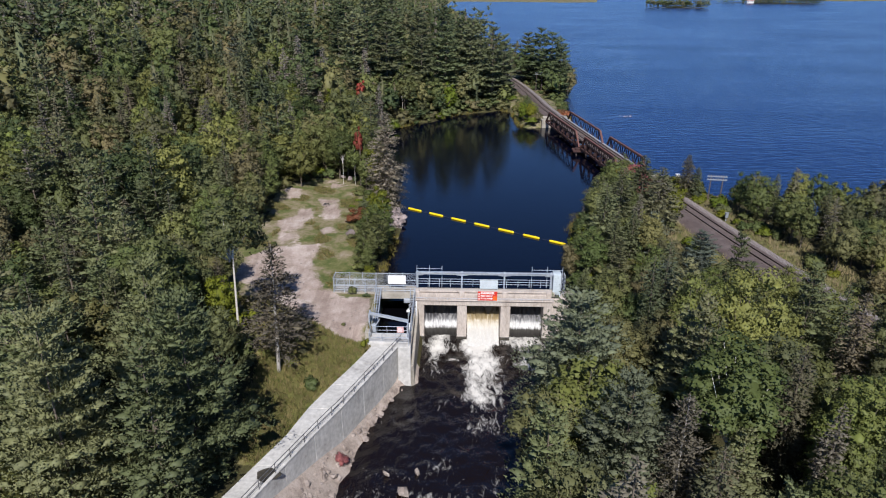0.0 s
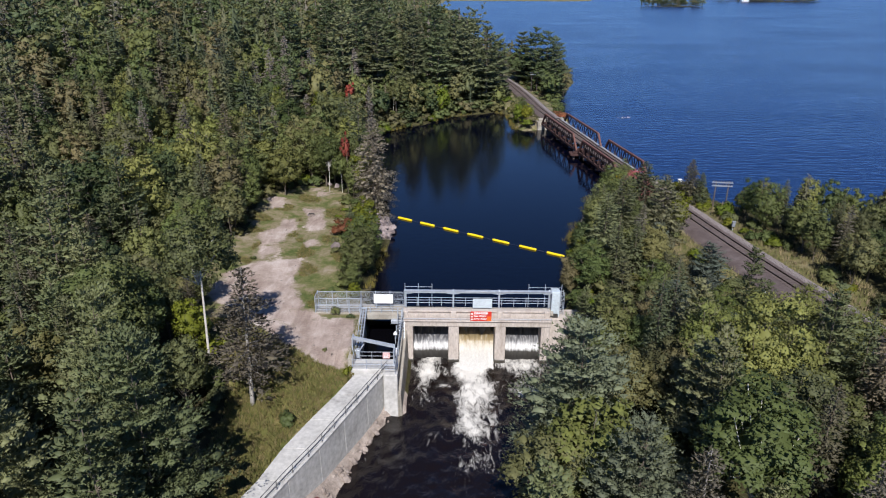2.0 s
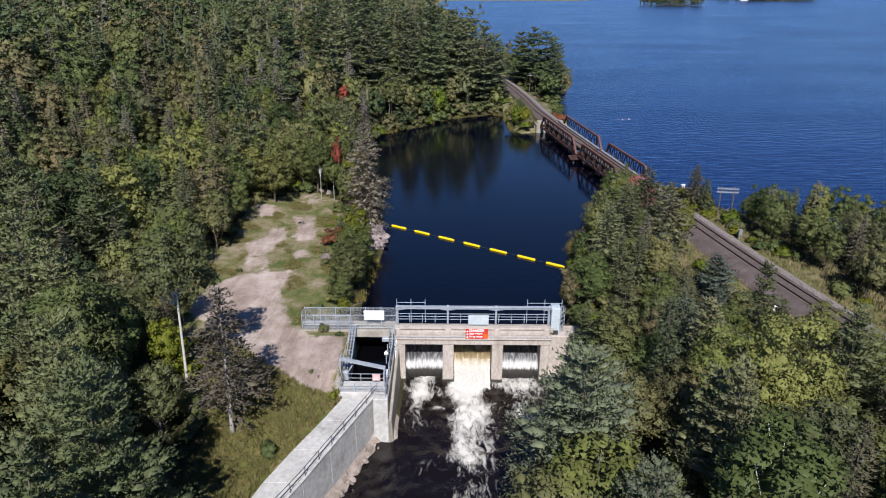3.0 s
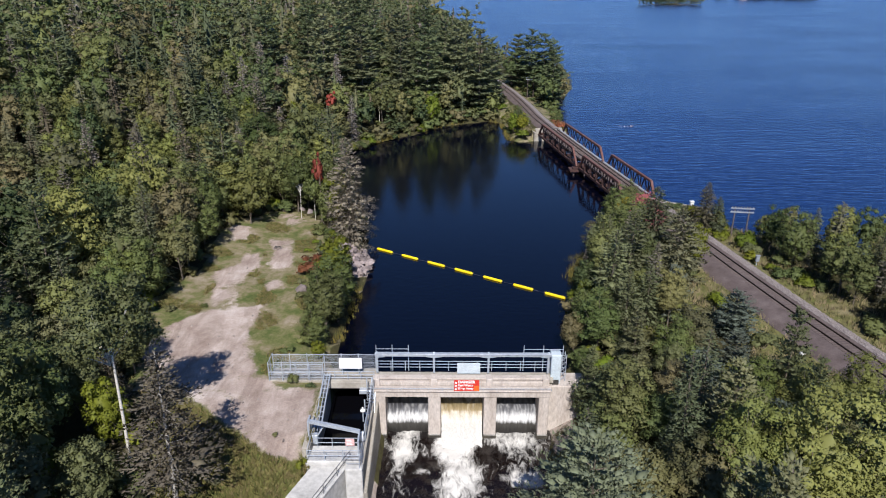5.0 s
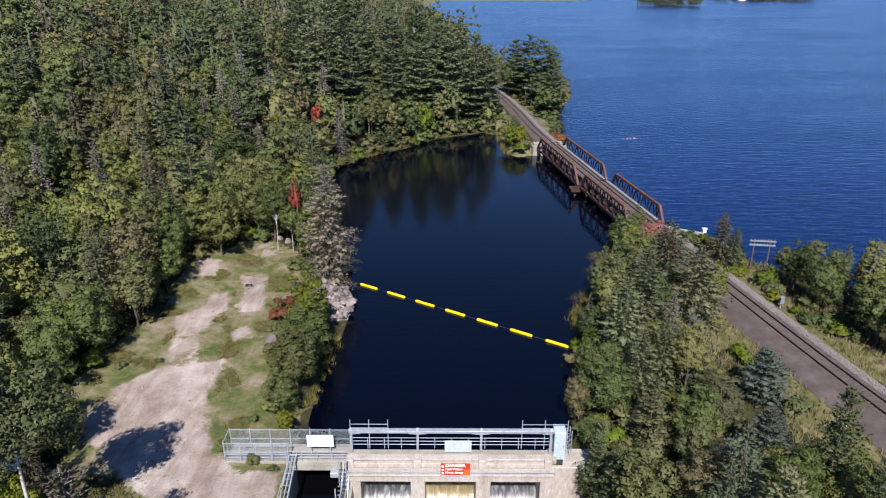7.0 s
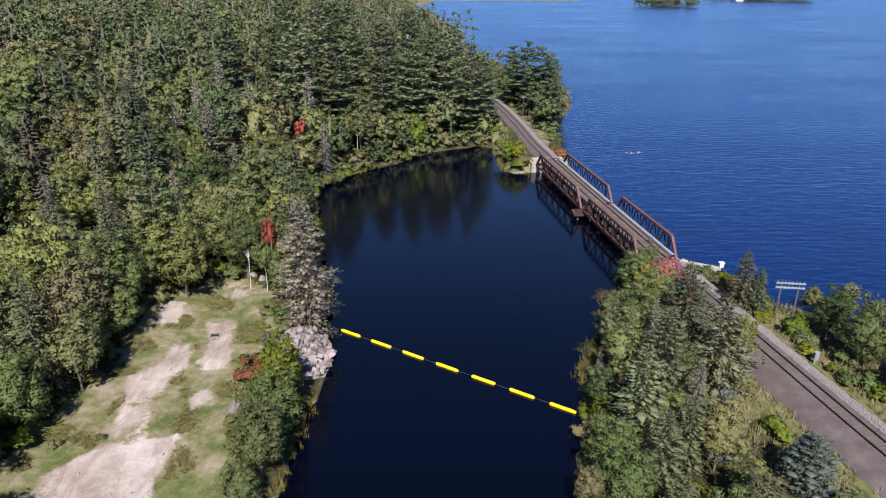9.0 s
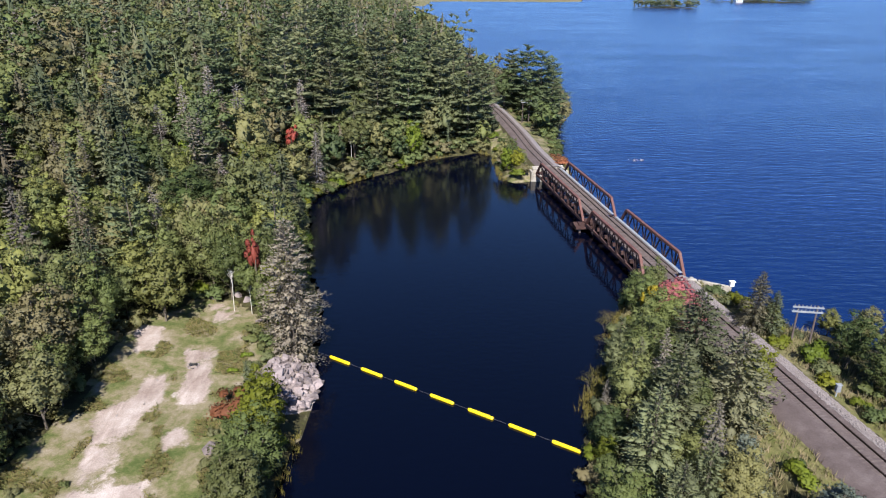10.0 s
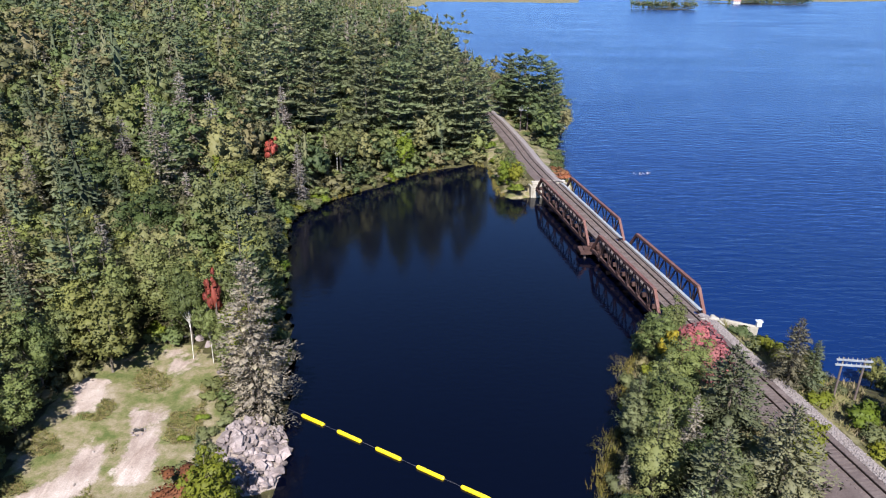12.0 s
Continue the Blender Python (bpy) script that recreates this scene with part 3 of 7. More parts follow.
def build_river():
    xs, ys = np.arange(-25, 15.01, 0.3), np.r_[np.arange(-80, 12, 2.0), np.arange(12, 75.3, 0.3)]
    gx, gy = np.meshgrid(xs, ys)
    rough = smooth((gy - 30) / 30)
    gz = -4.2 + (fbm(gx, gy, 0.9, 21) * 0.06 + fbm(gx, gy, 2.2, 22) * 0.07) * (0.4 + rough) - 0.012 * (73 - gy)
    me = tri_mesh("water_river", np.stack([gx, gy, gz], -1).reshape(-1, 3), grid_tris(len(xs), len(ys)), [M_RIVER])
    tail = np.exp(-(np.abs(gx - 4.1 - (70 - gy) * 0.02) / (2.5 + (70 - gy) * 0.05)) ** 2.6) * smooth((gy - 45) / 24) * 0.52
    left = np.exp(-((gx + 1.8 + (70 - gy) * 0.12) / 1.6) ** 2) * smooth((gy - 63) / 8) * 0.42
    right = np.exp(-((gx - 9.8) / 2.4) ** 2) * smooth((gy - 63) / 8) * 0.36
    low = 0.27 * np.exp(-((gy - 38) / 7.0) ** 2) + 0.10
    near = 0.12 * smooth((gy - 70) / 3)
    pools = 0.55 * np.maximum(np.exp(-((gx - 0.4) / 1.3) ** 2 - ((gy - 68.2) / 0.8) ** 2), np.exp(-((gx - 10.0) / 2.0) ** 2 - ((gy - 67.2) / 1.5) ** 2))
    foam = np.maximum.reduce([tail, left, right, low, pools]) + near + fbm(gx, gy, 2.8, 23) * 0.10 * rough
    a = me.attributes.new("foam", "FLOAT", "POINT")
    a.data.foreach_set("value", foam.astype(np.float32).ravel())
    me.polygons.foreach_set("use_smooth", np.ones(len(me.polygons), bool))
    tagged(new("water_river", me), "dark brown river water streaked with white foam", "water", kind="structure")


build_river()

# ---- dam ----
DAM_Y = 73.3
PIERS = [(-4.55, -3.45), (0.85, 2.12), (6.5, 7.78), (12.05, 13.1)]
dam = thing("dam", "weathered tan concrete sluice dam with three open bays", "dam")
for i, (x0, x1) in enumerate(PIERS):
    g = Geo().box(x0, x1, DAM_Y, 76.1, -5.2, 0.85)
    part("pier", g.mesh("pier", 0.06, 0.02), M_CONC_TAN, dam)
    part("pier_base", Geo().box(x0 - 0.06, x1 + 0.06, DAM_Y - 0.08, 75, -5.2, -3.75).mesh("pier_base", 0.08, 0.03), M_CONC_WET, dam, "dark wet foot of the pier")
part("lintel", Geo().box(-4.6, 13.15, DAM_Y - 0.1, 76.0, 0.82, 1.55).mesh("lintel", 0.05, 0.015), M_CONC_TAN, dam)
part("ledge", Geo().box(-4.7, 13.25, DAM_Y - 0.3, DAM_Y + 0.6, 1.553, 1.72).mesh("ledge", 0.04, 0.01), M_CONC_TAN, dam)
for i in range(3):
    a, b = PIERS[i][0] + 0.2, PIERS[i + 1][1] - 0.2
    if i:
        a += 0.45
    if i < 2:
        b -= 0.45
    part("parapet_panel", Geo().box(a, b, DAM_Y + 0.75, 74.6, 1.6, 2.08).mesh("parapet_panel", 0.04, 0.01), M_CONC_TAN, dam)
    part("parapet_cap", Geo().box(a - 0.1, b + 0.1, DAM_Y + 0.95, 74.9, 2.2, 2.42).mesh("parapet_cap", 0.04, 0.01), M_CONC_TAN, dam)
for x in (-4.4, 1.45, 7.05, 12.75):
    part("parapet_block", Geo().box(x - 0.34, x + 0.34, DAM_Y + 0.6, 74.9, 1.6, 2.5).mesh("parapet_block", 0.06, 0.02), M_CONC_TAN, dam)
part("deck", Geo().box(-4.6, 13.6, 74.65, 75.95, 1.56, 2.08).mesh("deck", 0.04, 0.01), M_CONC, dam)
for i in range(3):
    a, b = PIERS[i][1], PIERS[i + 1][0]
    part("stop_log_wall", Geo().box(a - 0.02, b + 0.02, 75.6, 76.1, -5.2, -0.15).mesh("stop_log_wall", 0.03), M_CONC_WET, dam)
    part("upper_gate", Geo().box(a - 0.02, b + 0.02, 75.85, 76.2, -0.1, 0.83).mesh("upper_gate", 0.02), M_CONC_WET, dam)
    if i != 1:
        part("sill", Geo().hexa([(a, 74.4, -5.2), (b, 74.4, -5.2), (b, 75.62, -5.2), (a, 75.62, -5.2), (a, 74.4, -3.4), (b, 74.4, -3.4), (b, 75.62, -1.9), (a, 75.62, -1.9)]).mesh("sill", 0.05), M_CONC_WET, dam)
part("right_abutment", Geo().box(13.1, 18.5, 74.6, 77.2, -5, 1.25).mesh("right_abutment", 0.08, 0.03), M_CONC_TAN, dam)
part("training_wall", Geo().hexa([(-4.5, 62.3, -5), (-4.0, 62.6, -5), (-3.95, 73.35, -5), (-4.5, 73.35, -5), (-4.5, 62.3, -1.6), (-4.2, 62.6, -1.6), (-4.15, 73.35, 0.3), (-4.5, 73.35, 0.3)]).mesh("training_wall", 0.06, 0.02), M_CONC, dam)
for k in range(7):
    z = 1.3 - 0.28 * k
    part("step", Geo().box(-5.0, -4.45, DAM_Y - 0.42 - 0.25 * k, DAM_Y - 0.15 - 0.25 * k, z - 0.05, z).mesh("step", 0.01), M_STEEL, dam)
part("stair_stringer", Geo().beam((-5.0, DAM_Y - 0.1, 1.5), (-5.0, DAM_Y - 2.1, -0.7), 0.06, 0.2), M_STEEL, dam)
part("stair_stringer", Geo().beam((-4.42, DAM_Y - 0.1, 1.5), (-4.42, DAM_Y - 2.1, -0.7), 0.06, 0.2), M_STEEL, dam)
# thin guard rail along the ledge
part("ledge_rail", Geo().bar((-4.6, DAM_Y - 0.25, 1.98), (13.2, DAM_Y - 0.25, 1.98), 0.025), M_STEEL, dam)
for k in range(14):
    x = -4.5 + k * 1.36
    part("ledge_rail_post", Geo().bar((x, DAM_Y - 0.25, 1.7), (x, DAM_Y - 0.25, 1.98), 0.022, None, 6), M_STEEL, dam)

gantry = thing("hoist_gantry", "grey-blue steel hoist beam on posts over the dam deck", "gantry")
part("beam", Geo().box(-4.6, 13.4, 75.38, 75.62, 4.22, 4.5).mesh("beam", 0.02), M_STEEL, gantry)
part("beam_flange", Geo().box(-4.6, 13.4, 75.28, 75.72, 4.5, 4.55).mesh("beam_flange", 0.01), M_STEEL, gantry)
for x in (-4.4, 1.42, 7.0, 13.1):
    part("post", Geo().box(x - 0.1, x + 0.1, 75.4, 75.6, 2.28, 4.7).mesh("post", 0.02), M_STEEL, gantry)
    for s in (-1, 1):
        if -4.5 < x + s < 13.3:
            part("knee_brace", Geo().beam((x + s * 0.8, 75.5, 4.2), (x + s * 0.1, 75.5, 4.12), 0.12, 0.12), M_STEEL, gantry)

guard = thing("deck_railing", "grey steel pipe guard rail along the dam deck", "railing")
for y, xa, xb in ((75.85, -4.5, 13.3),):
    for z in (2.7, 3.05, 3.4):
        part("rail", Geo().bar((xa, y, z), (xb, y, z), 0.035), M_STEEL, guard)
    for k in range(13):
        x = xa + k * (xb - xa) / 12
        part("post", Geo().bar((x, y, 2.28), (x, y, 3.4), 0.035), M_STEEL, guard)
for xa, xb in ((-4.5, -1.2), (10.6, 14.6)):
    part("upper_rail", Geo().bar((xa, 75.85, 4.85), (xb, 75.85, 4.85), 0.03), M_STEEL, guard)
    part("upper_rail", Geo().bar((xa, 75.85, 4.45), (xb, 75.85, 4.45), 0.03), M_STEEL, guard)
    for k in range(3):
        x = xa + k * (xb - xa) / 2
        part("tall_post", Geo().bar((x, 75.85, 2.28), (x, 75.85, 5.3), 0.04), M_STEEL, guard)

cabinet = thing("control_cabinet", "tall pale grey metal cabinet at the end of the dam deck", "cabinet")
part("body", Geo().box(13.35, 14.35, 75.1, 76.3, 1.25, 4.6).mesh("body", 0.03), M_GREYSIGN, cabinet)
cab_door = part("door", Geo().box(13.42, 14.28, 75.05, 75.096, 1.9, 4.5).mesh("door", 0.01), M_GREYSIGN, cabinet)
part("plinth", Geo().box(13.5, 14.2, 74.9, 75.09, 1.25, 1.75).mesh("plinth", 0.02), M_CHAR, cabinet, "dark hatch at its foot")
part("handle", Geo().bar((14.15, 75.0, 3.0), (14.15, 75.0, 3.3), 0.02, None, 6), M_RAILING, cab_door, "small dark handle")
stair = thing("side_ladder_cage", "grey steel ladder cage beside the control cabinet", "ladder")
for x in (14.45, 14.95):
    part("stile", Geo().beam((x, 76.4, 1.25), (x, 76.4, 4.3), 0.06), M_STEEL, stair)
for k in range(10):
    part("rung", Geo().bar((14.45, 76.4, 1.5 + 0.29 * k), (14.95, 76.4, 1.5 + 0.29 * k), 0.02, None, 6), M_STEEL, stair)
for k in range(5):
    part("cage_diagonal", Geo().beam((14.45, 75.6, 1.4 + 0.55 * k), (14.95, 75.6, 1.9 + 0.55 * k), 0.05), M_STEEL, stair)
for x in (14.45, 14.95):
    part("cage_post", Geo().beam((x, 75.6, 1.25), (x, 75.6, 4.4), 0.06), M_STEEL, stair)


def letters(text, size, material, parent, at, name="lettering", bold=0.02):
    c = bpy.data.curves.new(name, "FONT")
    c.body, c.size, c.extrude, c.offset = text, size, 0.004, bold
    c.align_x, c.align_y = "LEFT", "BOTTOM"
    tmp = bpy.data.objects.new(name, c)
    scene.collection.objects.link(tmp)
    me = bpy.data.meshes.new_from_object(tmp.evaluated_get(bpy.context.evaluated_depsgraph_get()))
    bpy.data.objects.remove(tmp)
    ob = part(name, me, material, parent)
    ob.matrix_basis = pose(*at, 90, 0, 0)
    return ob


danger = thing("danger_sign", "red warning sign with white lettering on the dam parapet", "sign")
danger_board = part("board", Geo().box(3.46, 5.97, 73.0, 73.05, 1.73, 3.0).mesh("board", 0.01), M_REDSIGN, danger)
letters("DANGER", 0.42, M_TEXT, danger_board, (3.85, 72.985, 2.58), "lettering")
letters("Fast Water", 0.33, M_TEXT, danger_board, (3.85, 72.985, 2.24), "lettering", 0.012)
letters("Keep Away", 0.33, M_TEXT, danger_board, (3.85, 72.985, 1.87), "lettering", 0.012)
for k in range(3):
    part("pictogram", Geo().bar((3.64, 72.98, 2.68 - 0.36 * k), (3.64, 72.998, 2.68 - 0.36 * k), 0.11, None, 12), M_TEXT, danger_board)
# glare over the board's lower right corner, painted as a thin orange plate
part("corner_panel", Geo().box(5.45, 5.95, 72.982, 72.998, 1.75, 2.35).mesh("corner_panel", 0.004), M_SIGNGLARE, danger_board)
for x in (3.7, 5.7):
    part("bracket", Geo().beam((x, 73.05, 1.65), (x, 73.9, 1.9), 0.05), M_STEEL, danger)

white1 = thing("white_sign", "blank pale grey sign board fixed to the deck railing", "sign")
part("board", Geo().box(3.8, 6.15, 75.28, 75.32, 2.3, 3.55).mesh("board", 0.01), M_GREYSIGN, white1)
for x in (4.2, 5.8):
    part("post", Geo().box(x - 0.04, x + 0.04, 75.32, 75.4, 2.28, 3.5).mesh("post", 0.01), M_STEEL, white1)
white2 = thing("white_sign", "large blank white sign board on the footbridge railing", "sign")
part("board", Geo().box(-8.3, -5.95, 75.4, 75.44, 2.75, 4.0).mesh("board", 0.01), M_WHITE, white2)
for x in (-8.0, -6.3):
    part("post", Geo().box(x - 0.04, x + 0.04, 75.45, 75.53, 1.9, 3.95).mesh("post", 0.01), M_STEEL, white2)

# ---- intake and footbridge ----
bridge_deck = thing("footbridge", "pale concrete footbridge over the intake canal", "footbridge")
part("deck", Geo().box(-15.4, -4.6, 75.0, 77.4, 1.75, 2.35).mesh("deck", 0.04, 0.01), M_CONC, bridge_deck)
part("front_beam", Geo().box(-10.0, -4.9, 74.75, 74.99, 1.6, 2.3).mesh("front_beam", 0.03), M_CONC, bridge_deck)
part("landing", Geo().box(-6.1, -4.65, 74.2, 74.74, 1.3, 1.75).mesh("landing", 0.02), M_STEEL, bridge_deck, "grey steel landing")
for z in (2.65, 3.0, 3.35):
    part("rail", Geo().bar((-15.3, 75.15, z), (-4.6, 75.15, z), 0.035), M_STEEL, bridge_deck)
for k in range(9):
    x = -15.3 + k * 1.33
    part("post", Geo().bar((x, 75.15, 2.35), (x, 75.15, 3.35), 0.035), M_STEEL, bridge_deck)
fence = thing("chain_link_fence", "grey chain-link fence on steel posts beside the footbridge", "fence")
for k in range(7):
    x = -15.3 + k * 1.78
    part("post", Geo().bar((x, 76.9, 2.3), (x, 76.9, 4.4), 0.045), M_STEEL, fence)
part("top_rail", Geo().bar((-15.3, 76.9, 4.27), (-4.6, 76.9, 4.27), 0.035), M_STEEL, fence)
part("mid_rail", Geo().bar((-15.3, 76.9, 3.3), (-4.6, 76.9, 3.3), 0.03), M_STEEL, fence)
g = Geo()
for k in range(100):
    x = -15.3 + k * 0.107
    g.bar((x, 76.9, 2.4), (x, 76.9, 4.25), 0.007, None, 3)
for k in range(18):
    g.bar((-15.3, 76.9, 2.45 + k * 0.105), (-4.6, 76.9, 2.45 + k * 0.105), 0.007, None, 3)
part("wire_mesh", g, M_STEEL, fence)
for k in range(5):
    part("post", Geo().bar((-15.3 + k * 1.38, 75.0, 2.3), (-15.3 + k * 1.38, 75.0, 4.4), 0.045), M_STEEL, fence)
for z in (4.27, 3.3):
    part("front_rail", Geo().bar((-15.3, 75.0, z), (-9.78, 75.0, z), 0.035), M_STEEL, fence)
g = Geo()
for k in range(52):
    g.bar((-15.3 + k * 0.107, 75.0, 2.4), (-15.3 + k * 0.107, 75.0, 4.25), 0.006, None, 3)
for k in range(18):
    g.bar((-15.3, 75.0, 2.45 + k * 0.105), (-9.78, 75.0, 2.45 + k * 0.105), 0.006, None, 3)
part("front_wire_mesh", g, M_STEEL, fence)
for y in (75.2, 76.0):
    part("end_post", Geo().bar((-15.35, y, 2.2), (-15.35, y, 4.4), 0.05), M_STEEL, fence)
for low in (bridge_deck, fence):
    low.location = (0, -0.6, -0.4)
part("end_rail", Geo().bar((-15.35, 75.2, 4.27), (-15.35, 76.9, 4.27), 0.035), M_STEEL, fence)

intake = thing("intake_canal", "concrete intake canal with black water beside the dam", "canal")
part("left_wall", Geo().box(-10.0, -9.3, 64.2, 75.0, -4, 1.72).mesh("left_wall", 0.05, 0.02), M_CONC, intake)
part("right_wall", Geo().box(-5.0, -4.51, 63.2, 74.7, -4, 0.7).mesh("right_wall", 0.05, 0.02), M_CONC, intake)
part("head_wall", Geo().box(-9.3, -5.0, 64.6, 65.6, -4, 0.9).mesh("head_wall", 0.05, 0.02), M_SLAB, intake)
part("head_slab", Geo().box(-9.6, -4.7, 63.4, 64.58, -4, 0.95).mesh("head_slab", 0.05, 0.02), M_SLAB, intake)
part("outer_corner", Geo().box(-6.0, -4.52, 62.4, 63.35, -4.5, 0.9).mesh("outer_corner", 0.06, 0.02), M_SLAB, intake)
part("still_water", Geo().box(-9.28, -5.02, 65.62, 78, -2.0, -1.6), M_CANAL, intake, "black still water")
hoist = thing("intake_hoist", "grey steel gate hoist frame over the intake head wall", "hoist")
part("cross_beam", Geo().beam((-9.55, 65.6, 3.55), (-4.95, 65.2, 2.75), 0.3, 0.3), M_STEEL, hoist)
for x, y, z0, z1 in ((-9.6, 65.6, 0.4, 3.5), (-9.6, 66.6, 0.4, 3.4), (-5.0, 65.2, 0.4, 2.75), (-5.0, 64.2, 0.4, 2.6)):
    part("post", Geo().beam((x, y, z0), (x, y, z1), 0.14), M_STEEL, hoist)
part("side_beam", Geo().beam((-9.6, 65.6, 3.4), (-9.6, 66.6, 3.4), 0.14), M_STEEL, hoist)
part("side_beam", Geo().beam((-5.0, 65.2, 2.65), (-5.0, 64.2, 2.6), 0.14), M_STEEL, hoist)
part("brace", Geo().beam((-9.3, 65.6, 1.2), (-8.4, 65.9, 2.6), 0.1), M_STEEL, hoist)
part("brace", Geo().beam((-5.1, 64.3, 0.9), (-5.0, 65.1, 2.3), 0.1), M_STEEL, hoist)
part("gearbox", Geo().box(-9.4, -8.9, 65.7, 66.2, 0.9, 1.9).mesh("gearbox", 0.04), M_STEEL, hoist)
part("gearbox", Geo().bar((-4.9, 66.2, 1.1), (-4.9, 66.2, 1.9), 0.22, 0.16, 12), M_WHITE, hoist)
trash = thing("inclined_rack_rail", "grey steel inclined rack and rails along the canal wall", "rack")
for x, w in ((-9.75, 0.12), (-9.45, 0.08), (-9.15, 0.12)):
    part("rail", Geo().beam((x, 74.9, 2.5), (x + 0.35, 66.8, 1.6), w, 0.16), M_STEEL, trash)
for k in range(12):
    y = 74.6 - k * 0.66
    part("rung", Geo().beam((-9.75 + k * 0.028, y, 2.45 - k * 0.073), (-9.15 + k * 0.028, y, 2.45 - k * 0.073), 0.06), M_STEEL, trash)
for y in (74, 71, 68):
    part("leg", Geo().beam((-9.6, y, 1.7), (-9.6, y, 2.3), 0.1), M_STEEL, trash)
headrail = thing("head_wall_railing", "grey pipe railing round the intake head wall", "railing")
for z in (1.45, 1.95):
    part("rail", Geo().bar((-8.8, 65.3, z), (-5.0, 65.3, z), 0.03), M_STEEL, headrail)
    part("rail", Geo().bar((-4.75, 62.6, z), (-4.75, 73.0, z - 0.1), 0.03), M_STEEL, headrail)
    part("rail", Geo().bar((-5.9, 62.6, z), (-4.75, 62.6, z), 0.03), M_STEEL, headrail)
for x in (-8.8, -7.5, -6.2, -5.0):
    part("post", Geo().bar((x, 65.3, 0.9), (x, 65.3, 1.95), 0.035), M_STEEL, headrail)
for y in (62.6, 64.5, 66.5, 68.5, 70.5, 72.5):
    part("post", Geo().bar((-4.75, y, 0.7), (-4.75, y, 1.95), 0.035), M_STEEL, headrail)
g = Geo()
for k in range(12):
    g.bar((-4.6, 62.7 + k * 0.16, 0.85), (-4.6, 62.7 + k * 0.16, 2.0), 0.008, None, 3)
for k in range(8):
    g.bar((-4.6, 62.7, 0.9 + k * 0.15), (-4.6, 64.5, 0.9 + k * 0.15), 0.008, None, 3)
part("wire_panel", g, M_STEEL, headrail)
for z in (1.5, 2.05):
    part("front_rail", Geo().bar((-9.4, 63.5, z), (-4.75, 63.5, z), 0.03), M_STEEL, headrail)
    part("side_rail", Geo().bar((-9.4, 63.5, z), (-9.4, 66.4, z), 0.03), M_STEEL, headrail)
for x, y in ((-9.4, 63.5), (-7.9, 63.5), (-6.3, 63.5), (-9.4, 65.0), (-9.4, 66.4)):
    part("post", Geo().bar((x, y, 0.9), (x, y, 2.1), 0.04), M_STEEL, headrail)
g = Geo()
for k in range(42):
    g.bar((-9.4 + k * 0.111, 63.5, 0.98), (-9.4 + k * 0.111, 63.5, 2.05), 0.006, None, 3)
for k in range(10):
    g.bar((-9.4, 63.5, 1.02 + k * 0.11), (-4.8, 63.5, 1.02 + k * 0.11), 0.006, None, 3)
part("front_wire_panel", g, M_STEEL, headrail)
ladder = thing("service_ladder_frame", "grey steel ladder frame climbing from the canal wall to the dam", "ladder")
for x, y, z1 in ((-5.2, 73.0, 3.3), (-4.6, 73.0, 3.3), (-5.2, 70.8, 2.2), (-4.7, 70.8, 2.2), (-4.7, 68.4, 2.4), (-4.7, 66.6, 2.5)):
    part("upright", Geo().beam((x, y, 0.55), (x, y, z1), 0.1), M_STEEL, ladder)
for y0, y1, za, zb in ((73.0, 70.8, 3.2, 2.1), (70.8, 68.4, 2.1, 2.3), (68.4, 66.6, 2.3, 2.4)):
    part("side_rail", Geo().beam((-4.7, y0, za), (-4.7, y1, zb), 0.08), M_STEEL, ladder)
    part("brace", Geo().beam((-4.7, y0, 0.8), (-4.7, y1, zb - 0.2), 0.07), M_STEEL, ladder)
for k in range(8):
    part("tread", Geo().box(-5.2, -4.6, 73.0 - 0.28 * k, 73.16 - 0.28 * k, 2.2 - 0.2 * k, 2.25 - 0.2 * k).mesh("tread", 0.008), M_RAILING, ladder)
motor = thing("gate_motor", "small white gate actuator on a steel post", "actuator")
part("post", Geo().bar((-5.25, 69.6, 0.55), (-5.25, 69.6, 1.7), 0.06), M_STEEL, motor)
part("housing", Geo().bar((-5.45, 69.6, 1.8), (-5.05, 69.6, 1.8), 0.16, None, 12), M_WHITE, motor)
part("cap", Geo().bar((-5.25, 69.6, 1.9), (-5.25, 69.6, 2.15), 0.1, 0.07, 10), M_WHITE, motor)
pink = thing("warning_sign", "small faded red and white warning sign on the railing", "sign")
pink_board = part("board", Geo().box(-6.3, -5.5, 65.2, 65.23, 1.2, 1.95).mesh("board", 0.01), M_PINKSIGN, pink)
for k in range(4):
    part("text_bar", Geo().box(-6.2, -5.65 - 0.1 * (k % 2), 65.19, 65.198, 1.3 + 0.15 * k, 1.36 + 0.15 * k), M_WHITE, pink_board)

# ---- flume ----
flume = thing("flume_slab", "long pale concrete covered flume along the river bank", "flume")
FL_Y = [64.2, 59.5, 55.2, 51.0, 46.8, 42.5, 38.0, 33.5, 28.0, 20.0, 10.0]


def wall_left(y):
    return float(np.interp(y, [10, 47, 52.66, 57.2, 63.9, 66], [-30.5, -15.1, -13.6, -11.45, -8.85, -8.1]))


